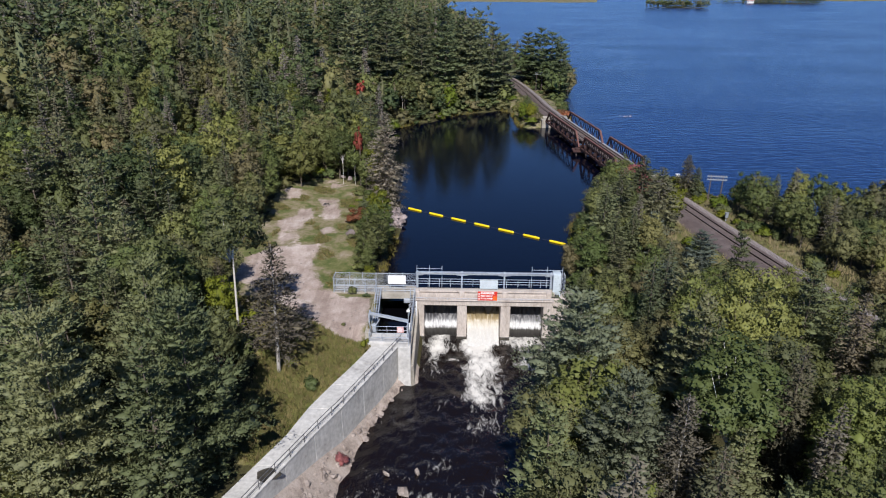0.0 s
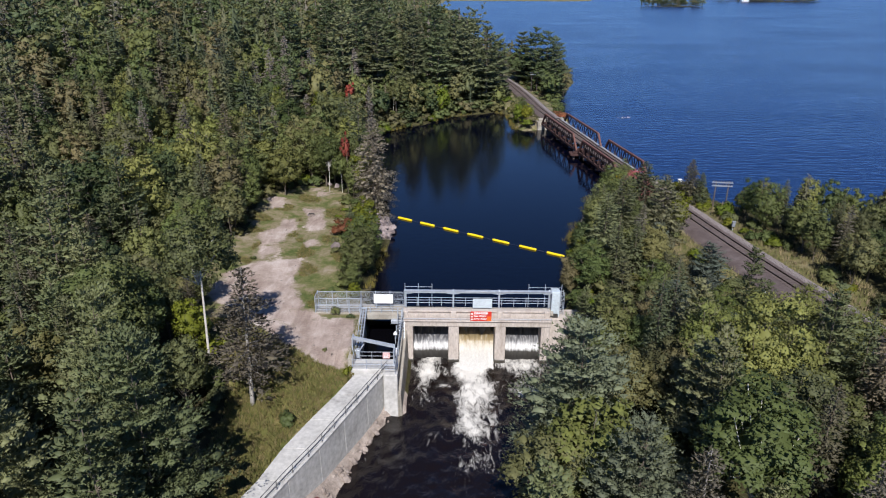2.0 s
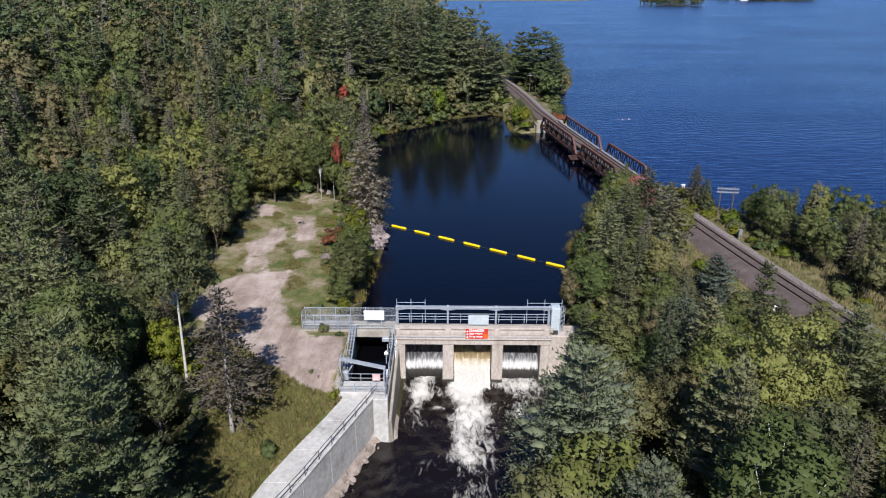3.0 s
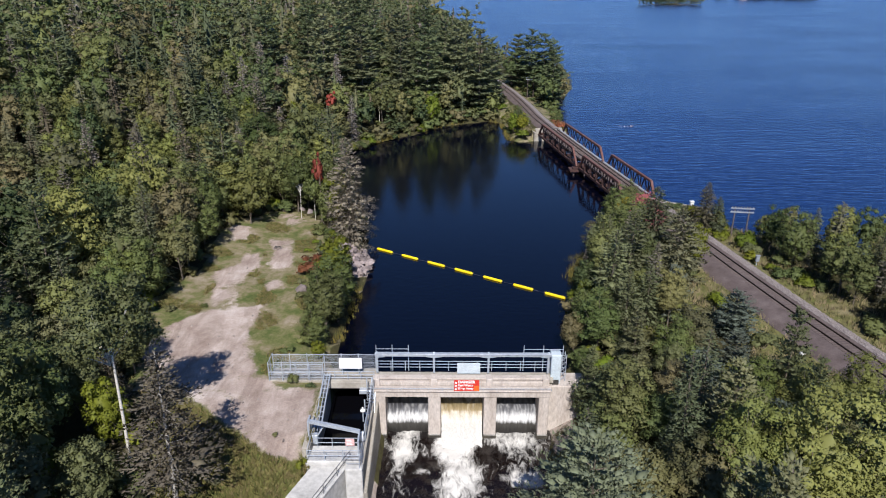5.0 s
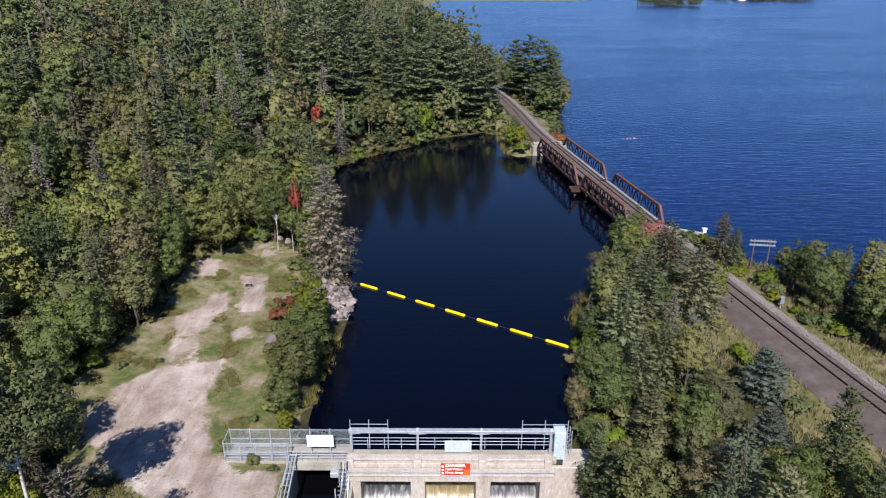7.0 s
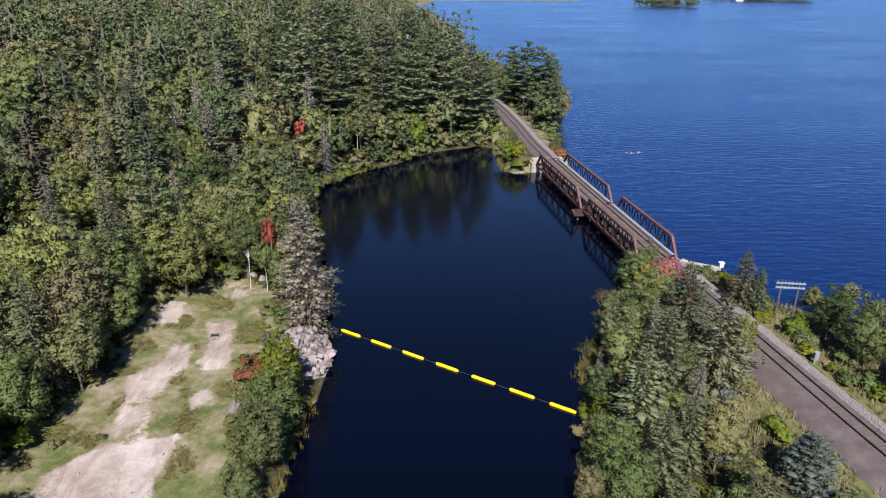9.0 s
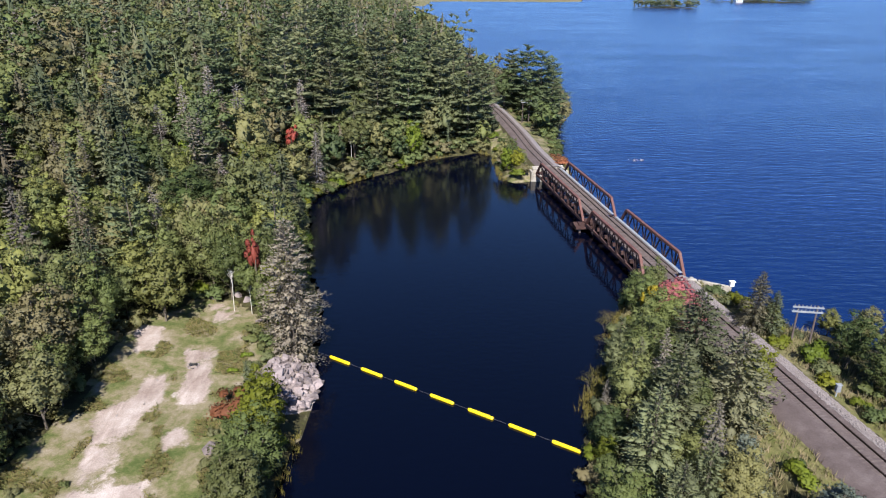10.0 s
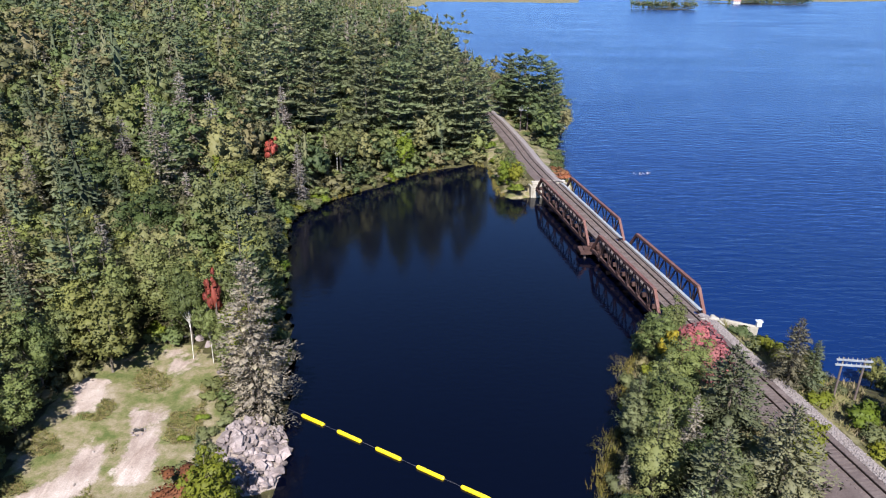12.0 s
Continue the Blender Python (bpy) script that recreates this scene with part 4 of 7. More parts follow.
for a, b in zip(FL_Y, FL_Y[1:]):
    b += 0.03
    xr0, xr1, xl0, xl1 = float(wall_line(a)), float(wall_line(b)), wall_left(a), wall_left(b)
    g = Geo().hexa([(xl1, b, -4.5), (xr1 + 0.1, b, -4.5), (xr0 + 0.1, a, -4.5), (xl0, a, -4.5), (xl1, b, 0.45), (xr1, b, 0.45), (xr0, a, 0.45), (xl0, a, 0.45)])
    part("slab_bay", g.mesh("slab_bay", 0.03, 0.012), M_SLAB, flume)
    part("wall_cap", Geo().hexa([(xr1 - 0.28, b, 0.4), (xr1 + 0.06, b, 0.4), (xr0 + 0.06, a, 0.4), (xr0 - 0.28, a, 0.4), (xr1 - 0.28, b, 0.6), (xr1 + 0.06, b, 0.6), (xr0 + 0.06, a, 0.6), (xr0 - 0.28, a, 0.6)]).mesh("wall_cap", 0.03), M_SLAB, flume)
stain = bmesh.new()
rim = [stain.verts.new((-15.5 + 1.05 * math.cos(a) * (1 + 0.16 * math.sin(3 * a + 1)), 41.3 + 0.85 * math.sin(a) * (1 + 0.14 * math.cos(4 * a)), 0.466)) for a in (k * math.pi / 14 for k in range(28))]
stain.faces.new(rim)
stain_mesh = bpy.data.meshes.new("wet_patch")
stain.to_mesh(stain_mesh)
stain.free()
part("wet_patch", stain_mesh, M_CONC_WET, flume, "dark wet patch on the slab")
flrail = thing("flume_railing", "dark steel pipe railing along the flume edge", "railing")
for z in (1.1, 1.55):
    for a, b in zip(FL_Y, FL_Y[1:]):
        part("rail", Geo().bar((float(wall_line(a)) - 0.11, a, z), (float(wall_line(b)) - 0.11, b, z), 0.035), M_RAILING, flrail)
y = 64.0
while y > 29:
    x = float(wall_line(y)) - 0.11
    part("post", Geo().bar((x, y, 0.59), (x, y, 1.55), 0.035), M_RAILING, flrail)
    y -= 2.05

# ---- falling water ----


def fall_sheet(name, x0, x1, profile, material, label, nx=28, wob=0.07, seed=1, taper=0.0):
    """A curtain that follows a (y, z) profile and swells unevenly."""
    xs = np.linspace(x0, x1, nx)
    prof = np.array(profile, float)
    s = np.linspace(0, len(prof) - 1, 8 * (len(prof) - 1) + 1)
    py, pz = np.interp(s, range(len(prof)), prof[:, 0]), np.interp(s, range(len(prof)), prof[:, 1])
    gx = np.repeat(xs[None], len(s), 0)
    n = fbm(gx * 3, np.repeat(s[:, None], nx, 1) * 0.8, 1.0, seed)
    fade = np.linspace(1, 0.3, len(s))[:, None]
    gx = (x0 + x1) / 2 + (gx - (x0 + x1) / 2) * (1 - taper * np.linspace(0, 1, len(s))[:, None] ** 2)
    gy, gz = py[:, None] - wob * n * fade - 0.02, pz[:, None] + wob * 0.7 * n * fade
    me = tri_mesh(name, np.stack([gx, gy, gz], -1).reshape(-1, 3), grid_tris(nx, len(s)), [material])
    me.polygons.foreach_set("use_smooth", np.ones(len(me.polygons), bool))
    return tagged(new(name, me), label, "waterfall")


fall_sheet("waterfall", 2.12, 6.5, [(75.7, 0.15), (75.62, -0.6), (75.45, -1.5), (75.1, -2.2), (74.2, -3.0), (72.8, -3.75), (71.2, -4.5), (70.0, -6.0)], M_FALL_MID, "amber to white water pouring through the middle bay", 44, 0.14, 31, 0.12)
for x0, x1, sd in ((-3.45, 0.85, 33), (7.78, 12.05, 35)):
    fall_sheet("waterfall", x0, x1, [(75.65, 0.78), (75.58, -0.5), (75.5, -1.5), (75.2, -1.95), (74.8, -2.45), (74.35, -3.1), (74.2, -4.6)], M_FALL_SIDE, "thin grey curtain of water breaking white on a sill", 36, 0.12, sd)

# ---- railway ----


def offset_line(poly, off, lo, hi, step):
    """Points along the track every step metres, shifted sideways, with their heading."""
    p = np.array(poly, float)
    seg = np.hypot(*np.diff(p, axis=0).T)
    s = np.r_[0, np.cumsum(seg)]
    fine = np.arange(0, s[-1], 0.5)
    x, y = np.interp(fine, s, p[:, 0]), np.interp(fine, s, p[:, 1])
    k = np.hanning(41)
    k /= k.sum()
    x = np.convolve(np.r_[np.full(20, x[0]), x, np.full(20, x[-1])], k, "valid")
    y = np.convolve(np.r_[np.full(20, y[0]), y, np.full(20, y[-1])], k, "valid")
    dx, dy = np.gradient(x), np.gradient(y)
    n = np.hypot(dx, dy)
    dx, dy = dx / n, dy / n
    x, y = x + dy * off, y - dx * off
    keep = (y > lo) & (y < hi)
    every = max(1, int(round(step / 0.5)))
    return np.stack([x, y, dx, dy], 1)[keep][::every]


def strip(name, offs, zs, lo, hi, material, label, category, step=3.0):
    lines = [offset_line(TRACK, o, lo, hi, 0.5) for o in offs]
    n = min(len(l) for l in lines)
    idx = np.unique(np.r_[np.arange(0, n, max(1, int(step / 0.5))), n - 1])
    v = np.stack([np.c_[l[idx, :2], np.full(len(idx), z)] for l, z in zip(lines, zs)], 1)
    if step < 1.5:
        v[..., 2] += fbm(v[..., 0], v[..., 1], 1.2, 41) * 0.04
    me = tri_mesh(name, v.reshape(-1, 3), grid_tris(len(offs), len(idx))[:, ::-1], [material])
    return tagged(new(name, me), label, category, kind="structure")


for a, b, side in ((20, 132.4, -4.3), (190.8, 420, -2.9)):
    strip("track_bed", (side, side + 0.6, -1.7, 0, 1.7), (2.2, 2.68, 2.93, 2.94, 2.93), a, b, M_BALLAST, "brown cinder ballast bed of the railway", "track bed", 1.0)
    strip("gravel_shoulder", (1.6, 1.78, 2.25, 2.9, 3.7), (2.86, 2.93, 2.98, 2.8, 2.25), a, b, M_GRAVEL, "pale crushed stone shoulder beside the track", "gravel", 1.0)


def loose_stones(name, lo, hi, offs, z, n, material, label):
    """Crushed stones strewn over a strip beside the track."""
    r = np.random.RandomState(17)
    line = offset_line(TRACK, 0, lo, hi, 0.5)
    p = line[r.randint(0, len(line), n)]
    o = r.uniform(*offs, n)
    c = np.stack([p[:, 0] + p[:, 3] * o, p[:, 1] - p[:, 2] * o + r.uniform(-0.3, 0.3, n), z(o)], 1)
    v0 = np.array([(1, 0, 0), (0, 1, 0), (-1, 0, 0), (0, -1, 0), (0, 0, 1), (0, 0, -1)], float)
    f0 = np.array([(0, 1, 4), (1, 2, 4), (2, 3, 4), (3, 0, 4), (1, 0, 5), (2, 1, 5), (3, 2, 5), (0, 3, 5)])
    v = v0[None] * r.uniform(0.05, 0.17, (n, 1, 1)) * r.uniform(0.6, 1.3, (n, 6, 1)) * [1, 1, 0.7] + c[:, None]
    me = tri_mesh(name, v.reshape(-1, 3), (np.arange(n)[:, None, None] * 6 + f0[None]).reshape(-1, 3), [material])
    return tagged(new(name, me), label, "gravel", kind="stuff")


loose_stones("shoulder_stones", 74, 131, (1.7, 3.5), lambda o: np.interp(o, [1.6, 2.25, 2.9, 3.7], [2.92, 3.0, 2.82, 2.3]), 5200, M_STONES, "pale pinkish crushed stones along the track shoulder")
railway = thing("railway_track", "single railway track of dark steel rails on timber sleepers", "railway")
for o in (-0.755, 0.755):
    l = offset_line(TRACK, o, 20, 420, 2.0)
    g = Geo()
    for p, q in zip(l, l[1:]):
        g.beam((p[0], p[1], 3.06), (q[0], q[1], 3.06), 0.09, 0.16)
    part("rail", g, M_RAIL, railway)
sl = Geo().box(-1.3, 1.3, -0.11, 0.11, -0.08, 0.09).mesh("sleeper", 0.015)
sl.materials.append(M_TIMBER)
rest = Geo()
for i, (x, y, dx, dy) in enumerate(offset_line(TRACK, 0, 60, 300, 0.5)):
    if 84 < y < 200 and i % 1 == 0:
        o = part("sleeper", sl, None, railway)
        o.matrix_basis = Matrix.Translation((x, y, 2.87 + random.uniform(-0.015, 0.015))) @ Matrix.Rotation(math.atan2(-dx, dy) + random.uniform(-0.02, 0.02), 4, "Z")
    else:
        rest.beam((x - dy * 1.3, y + dx * 1.3, 2.9), (x + dy * 1.3, y - dx * 1.3, 2.9), 0.22, 0.17)
part("far_track", rest, M_TIMBER, railway)["kind"] = "stuff"


def truss_span(ax, ay, bx, by, panels):
    """A pony truss span between two ends of its centre line, trusses on both sides."""
    t = thing("truss_bridge_span", "rust-brown steel pony truss railway bridge span over the water", "bridge", "railway bridge spans")
    a, b = Vector((ax, ay, 0)), Vector((bx, by, 0))
    d = (b - a).normalized()
    s = Vector((d.y, -d.x, 0))
    length = (b - a).length
    step = length / panels
    zb, zt = 1.75, 5.0
    for side in (-3.1, 3.1):
        o = a + s * side
        at = lambda u, z: o + d * u + Vector((0, 0, z))
        part("bottom_chord", Geo().beam(at(0, zb), at(length, zb), 0.34, 0.42), M_RUST, t)
        part("top_chord", Geo().beam(at(step * 0.72, zt), at(length - step * 0.72, zt), 0.46, 0.40), M_CHORD, t)
        for u0, u1 in ((0, step * 0.72), (length, length - step * 0.72)):
            part("end_post", Geo().beam(at(u0, zb), at(u1, zt), 0.42, 0.36), M_CHORD, t)
        for k in range(1, panels):
            part("vertical", Geo().beam(at(step * k, zb), at(step * k, zt), 0.16, 0.26), M_RUST, t)
            part("gusset", Geo().box(-0.16, 0.16, -0.35, 0.35, -0.3, 0.3), M_RUST, t).matrix_basis = Matrix.Translation(at(step * k, zb + 0.25)) @ Matrix.Rotation(math.atan2(-d.x, d.y), 4, "Z")
        for k in range(panels):
            u0, u1 = max(step * k, step * 0.72 if k == 0 else 0), min(step * (k + 1), length - step * 0.72 if k == panels - 1 else length)
            if k == 0:
                part("diagonal", Geo().beam(at(step * 0.72, zt), at(step, zb), 0.14, 0.24), M_RUST, t)
            elif k == panels - 1:
                part("diagonal", Geo().beam(at(length - step, zb), at(length - step * 0.72, zt), 0.14, 0.24), M_RUST, t)
            else:
                mid = (u0 + u1) / 2
                part("diagonal", Geo().beam(at(u0, zb), at(mid, zt), 0.14, 0.22), M_RUST, t)
                part("diagonal", Geo().beam(at(mid, zt), at(u1, zb), 0.14, 0.22), M_RUST, t)
    for k in range(panels + 1):
        c = a + d * (step * k)
        part("floor_beam", Geo().beam(c - s * 3.0 + Vector((0, 0, 2.0)), c + s * 3.0 + Vector((0, 0, 2.0)), 0.3, 0.6), M_RUST, t)
    for off in (-0.8, 0.8):
        part("stringer", Geo().beam(a + s * off + Vector((0, 0, 2.5)), b + s * off + Vector((0, 0, 2.5)), 0.3, 0.5), M_RUST, t)
    n = int(length / 0.42)
    tie = Geo().box(-2.0, 2.0, -0.13, 0.13, -0.1, 0.1).mesh("bridge_tie", 0.015)
    tie.materials.append(M_TIMBER)
    for k in range(n):
        o = part("bridge_tie", tie, None, t)
        o.matrix_basis = Matrix.Translation(a + d * (0.2 + k * length / n) + Vector((0, 0, 2.82))) @ Matrix.Rotation(math.atan2(-d.x, d.y), 4, "Z")
    part("walkway_plank", Geo().beam(a + s * -2.35 + Vector((0, 0, 2.95)), b + s * -2.35 + Vector((0, 0, 2.95)), 0.5, 0.07), M_WALK, t, "pale grey walkway board")
    part("guard_timber", Geo().beam(a + s * 1.9 + Vector((0, 0, 2.99)), b + s * 1.9 + Vector((0, 0, 2.99)), 0.2, 0.16), M_TIMBER, t)
    part("guard_timber", Geo().beam(a - s * 1.75 + Vector((0, 0, 3.01)), b - s * 1.75 + Vector((0, 0, 3.01)), 0.2, 0.2), M_TIMBER, t)
    return t


truss_span(29.75, 189.6, 34.0, 158.6, 7)
truss_span(34.25, 157.2, 37.75, 132.9, 7)
pier = thing("timber_bridge_pier", "brown timber crib pier between the bridge spans", "bridge pier")
for k in range(4):
    for j in range(2):
        part("pile", Geo().bar((30.2 + k * 2.4, 157.2 + 1.5 * j - k * 0.05, -3), (30.2 + k * 2.4, 157.2 + 1.5 * j - k * 0.05, 0.9), 0.22), M_TIMBER, pier)
for j in range(5):
    part("cap_timber", Geo().beam((29.3, 156.6 + j * 0.62, 1.1), (38.6, 156.9 + j * 0.62, 1.1), 0.4, 0.4), M_RUST, pier)
for j in range(3):
    part("bearing_timber", Geo().beam((30.0, 157.2 + j * 0.6, 1.45), (38.0, 157.4 + j * 0.6, 1.45), 0.35, 0.3), M_RUST, pier)


def abutment(x, y, zr, name_label):
    t = thing("bridge_abutment", name_label, "abutment")
    m = Matrix.Translation((x, y, 0)) @ Matrix.Rotation(zr, 4, "Z")
    for nm, g in (("body", Geo().box(-3.9, 3.9, -1.0, 1.0, -3, 1.5)), ("back_wall", Geo().box(-3.6, 3.6, 0.3, 1.0, 1.5, 2.7)), ("wing_wall", Geo().box(-4.2, -3.7, -0.9, 2.0, -3, 2.3)), ("wing_wall", Geo().box(3.7, 4.2, -0.9, 2.0, -3, 2.3)), ("curb", Geo().box(-3.6, 3.6, 1.02, 1.5, 2.6, 2.95))):
        o = part(nm, g.mesh(nm, 0.08, 0.03), M_CONC, t)
        o.matrix_basis = m
    return t


abutment(29.6, 190.6, 0.137, "pale concrete abutment at the wooded shore")
abutment(37.9, 131.9, 0.137 + math.pi, "pale concrete abutment beside the gravel bank")
wing = thing("retaining_wall", "low pale concrete retaining wall on the lake shore", "wall")
part("body", Geo().beam((42.3, 132.2, 1.2), (46.4, 130.2, 1.1), 0.45, 2.2).mesh("body", 0.06, 0.03), M_CONC, wing)
block = thing("white_block", "white painted block standing on the retaining wall", "block")
part("body", Geo().box(46.1, 46.7, 130.0, 130.5, 2.2, 2.9).mesh("body", 0.06), M_WHITE, block)
part("plate", Geo().box(46.0, 46.8, 129.9, 130.6, 2.9, 3.0).mesh("plate", 0.02), M_WHITE, block)

# ---- boom ----
bd = Vector((4.11, -2.66, 0)).normalized()
first = Vector((-5.72, 112.9, 0.1))
ring = Geo()
ring.bar((-1.5, 0, 0), (-1.36, 0, 0), 0.15, 0.2, 12).bar((-1.36, 0, 0), (1.36, 0, 0), 0.2, 0.2, 12).bar((1.36, 0, 0), (1.5, 0, 0), 0.2, 0.15, 12)
fm = ring.mesh("shell")
strapm = Geo().bar((-0.03, 0, 0), (0.03, 0, 0), 0.212, None, 12).mesh("strap")
ma = Matrix.Rotation(math.atan2(bd.y, bd.x), 4, "Z")
proto = None
for k in range(7):
    end = first + bd * (k * 4.84)
    m = Matrix.Translation(end - bd * 1.5) @ ma
    if proto is None:
        proto = thing("boom_float", "yellow plastic tube float of a safety boom on the water", "float", "boom floats")
        part("shell", fm, M_YPLASTIC, proto)
        for u in (-0.9, 0.9):
            part("strap", strapm, M_YPLASTIC, proto).location = (u, 0, 0)
        proto.matrix_basis = m
    else:
        copy_thing(proto, m)
cable = thing("boom_cable", "thin steel cable linking the boom floats", "cable")
part("strand", Geo().bar(first - bd * 5.2, first + bd * 32.5, 0.014, None, 6), M_RAILING, cable)

# ---- lineside things ----


def pole_frame(x, y, z0, top, width, rz, label):
    t = thing("telegraph_frame", label, "telegraph pole")
    for u in (-width * 0.3, width * 0.3):
        part("pole", Geo().bar((u, 0, z0 - 1), (u, 0, top), 0.13, 0.1), M_TIMBER, t)
    for z in (top - 0.25, top - 0.85):
        arm = part("cross_arm", Geo().box(-width / 2, width / 2, -0.16, 0.0, z - 0.1, z + 0.1).mesh("cross_arm", 0.015), M_WALK, t, "pale weathered cross arm")
        for k in range(8):
            u = -width / 2 + 0.2 + k * (width - 0.4) / 7
            part("insulator", Geo().bar((u, -0.08, z + 0.1), (u, -0.08, z + 0.32), 0.045, 0.03, 6), M_CONC, arm, "pale glass insulator")
    t.matrix_basis = pose(x, y, 0, 0, 0, rz)
    return t


pole_frame(48.3, 114.6, 0.8, 7.2, 3.5, -8, "old double-pole telegraph frame with two pale cross arms")
pole_frame(30.5, 243, 2.5, 9.0, 3.2, -8, "distant double-pole telegraph frame among shore trees")
box = thing("signal_box", "small grey lineside equipment box on a post", "equipment box")
part("post", Geo().bar((46.3, 103.2, 1.6), (46.3, 103.2, 3.0), 0.07), M_STEEL, box)
part("body", Geo().box(46.05, 46.55, 102.95, 103.35, 3.0, 3.85).mesh("body", 0.04), M_WALK, box)
part("hood", Geo().box(46.0, 46.6, 102.88, 103.4, 3.85, 3.92).mesh("hood", 0.02), M_WALK, box)
cap = thing("white_marker", "white round-topped marker post beside the track", "marker")
part("post", Geo().bar((40.6, 78.5, 1.6), (40.6, 78.5, 2.9), 0.08), M_WHITE, cap)
part("head", Geo().bar((40.6, 78.5, 2.9), (40.6, 78.5, 3.4), 0.28, 0.2, 12), M_WHITE, cap)

# ---- trees ----


def tube(p, q, r0, r1, n=6):
    p, q = np.array(p, float), np.array(q, float)
    d = (q - p) / np.linalg.norm(q - p)
    s = np.cross(d, (0.3, 0.9, 0.1) if abs(d[2]) > 0.9 else (0, 0, 1))
    s /= np.linalg.norm(s)
    u = np.cross(s, d)
    a = np.arange(n) * 2 * math.pi / n
    ring = np.cos(a)[:, None] * s + np.sin(a)[:, None] * u
    v = np.concatenate([p + ring * r0, q + ring * r1])
    i = np.arange(n)
    j = (i + 1) % n
    return v, np.concatenate([np.stack([i, j, n + j], 1), np.stack([i, n + j, n + i], 1)])


def join(parts_):
    vs, fs, k = [], [], 0
    for v, f in parts_:
        vs.append(v)
        fs.append(f + k)
        k += len(v)
    return np.concatenate(vs), np.concatenate(fs)


def unit(a):
    return a / np.maximum(np.linalg.norm(a, axis=-1, keepdims=True), 1e-6)


def ball_points(n, r):
    return unit(r.normal(size=(n, 3)))


OCTA_V = np.array([(1, 0, 0), (0, 1, 0), (-1, 0, 0), (0, -1, 0), (0, 0, 1), (0, 0, -1)], float)
OCTA_F = np.array([(0, 1, 4), (1, 2, 4), (2, 3, 4), (3, 0, 4), (1, 0, 5), (2, 1, 5), (3, 2, 5), (0, 3, 5)])
GOLD = (1 + 5 ** 0.5) / 2
ICO_V = unit(np.array([(s * a, t * b, 0) for s, t in ((-1, 1), (1, 1), (-1, -1), (1, -1)) for a, b in ((1, GOLD),)] + [(0, s, t * GOLD) for s, t in ((-1, 1), (1, 1), (-1, -1), (1, -1))] + [(t * GOLD, 0, s) for s, t in ((-1, 1), (1, 1), (-1, -1), (1, -1))], float))
ICO_F = np.array([(0, 11, 5), (0, 5, 1), (0, 1, 7), (0, 7, 10), (0, 10, 11), (1, 5, 9), (5, 11, 4), (11, 10, 2), (10, 7, 6), (7, 1, 8), (3, 9, 4), (3, 4, 2), (3, 2, 6), (3, 6, 8), (3, 8, 9), (4, 9, 5), (2, 4, 11), (6, 2, 10), (8, 6, 7), (9, 8, 1)])


def crown_mass(cen, ax, per, size, r, hub, along=None, slim=0.3, solid=0.8, round_core=True, soften=0.45, low=0.35):
    """Foliage as uneven ellipsoid clumps: a leafy heart in each, and sprays of leaves or needles standing out all over it.
    cen: centres; ax: three half axes for each; per: sprays for each; along: the way needles point, clump by clump."""
    n = len(cen)
    inv = np.linalg.inv(ax)
    vs, fs, ns, k = [], [], [], 0
    if solid:
        bv, bf = (ICO_V, ICO_F) if round_core else (OCTA_V, OCTA_F)
        u = np.repeat(bv[None], n, 0) * r.uniform(0.78, 1.18, (n, len(bv), 1)) * solid
        p = cen[:, None] + np.einsum("nik,nkj->nij", u, ax)
        nr = unit(np.einsum("nik,njk->nij", u, inv)) * (1 - soften) + unit(p - hub) * soften
        vs.append(p.reshape(-1, 3))
        ns.append(unit(nr).reshape(-1, 3))
        fs.append((np.arange(n)[:, None, None] * len(bv) + bf[None]).reshape(-1, 3))
        k = n * len(bv)
    a, b, c = np.linalg.norm(ax, axis=2).T
    spread = a * b + b * c + a * c
    who = np.repeat(np.arange(n), np.maximum(1, np.round(per * spread / spread.mean()).astype(int)))   # larger clumps carry more
    m = len(who)
    u = ball_points(m, r)
    u[:, 2] = np.where((u[:, 2] < -0.2) & (r.uniform(size=m) > low), -u[:, 2], u[:, 2])
    rho = max(0.62, solid * 0.95) + (1.1 - max(0.62, solid * 0.95)) * r.uniform(0, 1, (m, 1)) ** 0.7 if solid else r.uniform(0.35, 1.1, (m, 1))
    c = cen[who] + np.einsum("ni,nij->nj", u * rho, ax[who])
    nr = unit(np.einsum("ni,nji->nj", u, inv[who]))
    s = size * r.uniform(0.6, 1.4, (m, 1))
    if along is None:
        face = unit(nr * 0.8 + r.normal(size=(m, 3)) * 0.55 + [0, 0, 0.25])
        a = unit(np.cross(face, r.normal(size=(m, 3))))
        b = np.cross(face, a)
        tri = np.stack([c - a * s * 0.75 - b * s * 0.5, c + a * s * 0.75 - b * s * 0.45, c + b * s * 0.9], 1)
    else:
        o = unit(along[who] * 0.75 + nr * 0.6 + r.normal(size=(m, 3)) * 0.38)
        w = unit(np.cross(o, nr + r.normal(size=(m, 3)) * 0.7))
        tri = np.stack([c - o * s * 0.4 - w * s * slim, c - o * s * 0.4 + w * s * slim, c + o * s * 0.8], 1)
    shade = unit(nr * (1 - soften) + unit(c - hub) * soften + r.normal(size=(m, 3)) * 0.13)
    turned = np.einsum("ni,ni->n", np.cross(tri[:, 1] - tri[:, 0], tri[:, 2] - tri[:, 0]), shade) < 0
    tri[turned] = tri[turned][:, ::-1]
    vs.append(tri.reshape(-1, 3))
    ns.append(np.repeat(shade, 3, 0))
    fs.append(np.arange(3 * m).reshape(-1, 3) + k)
    return np.concatenate(vs), np.concatenate(fs), np.concatenate(ns)


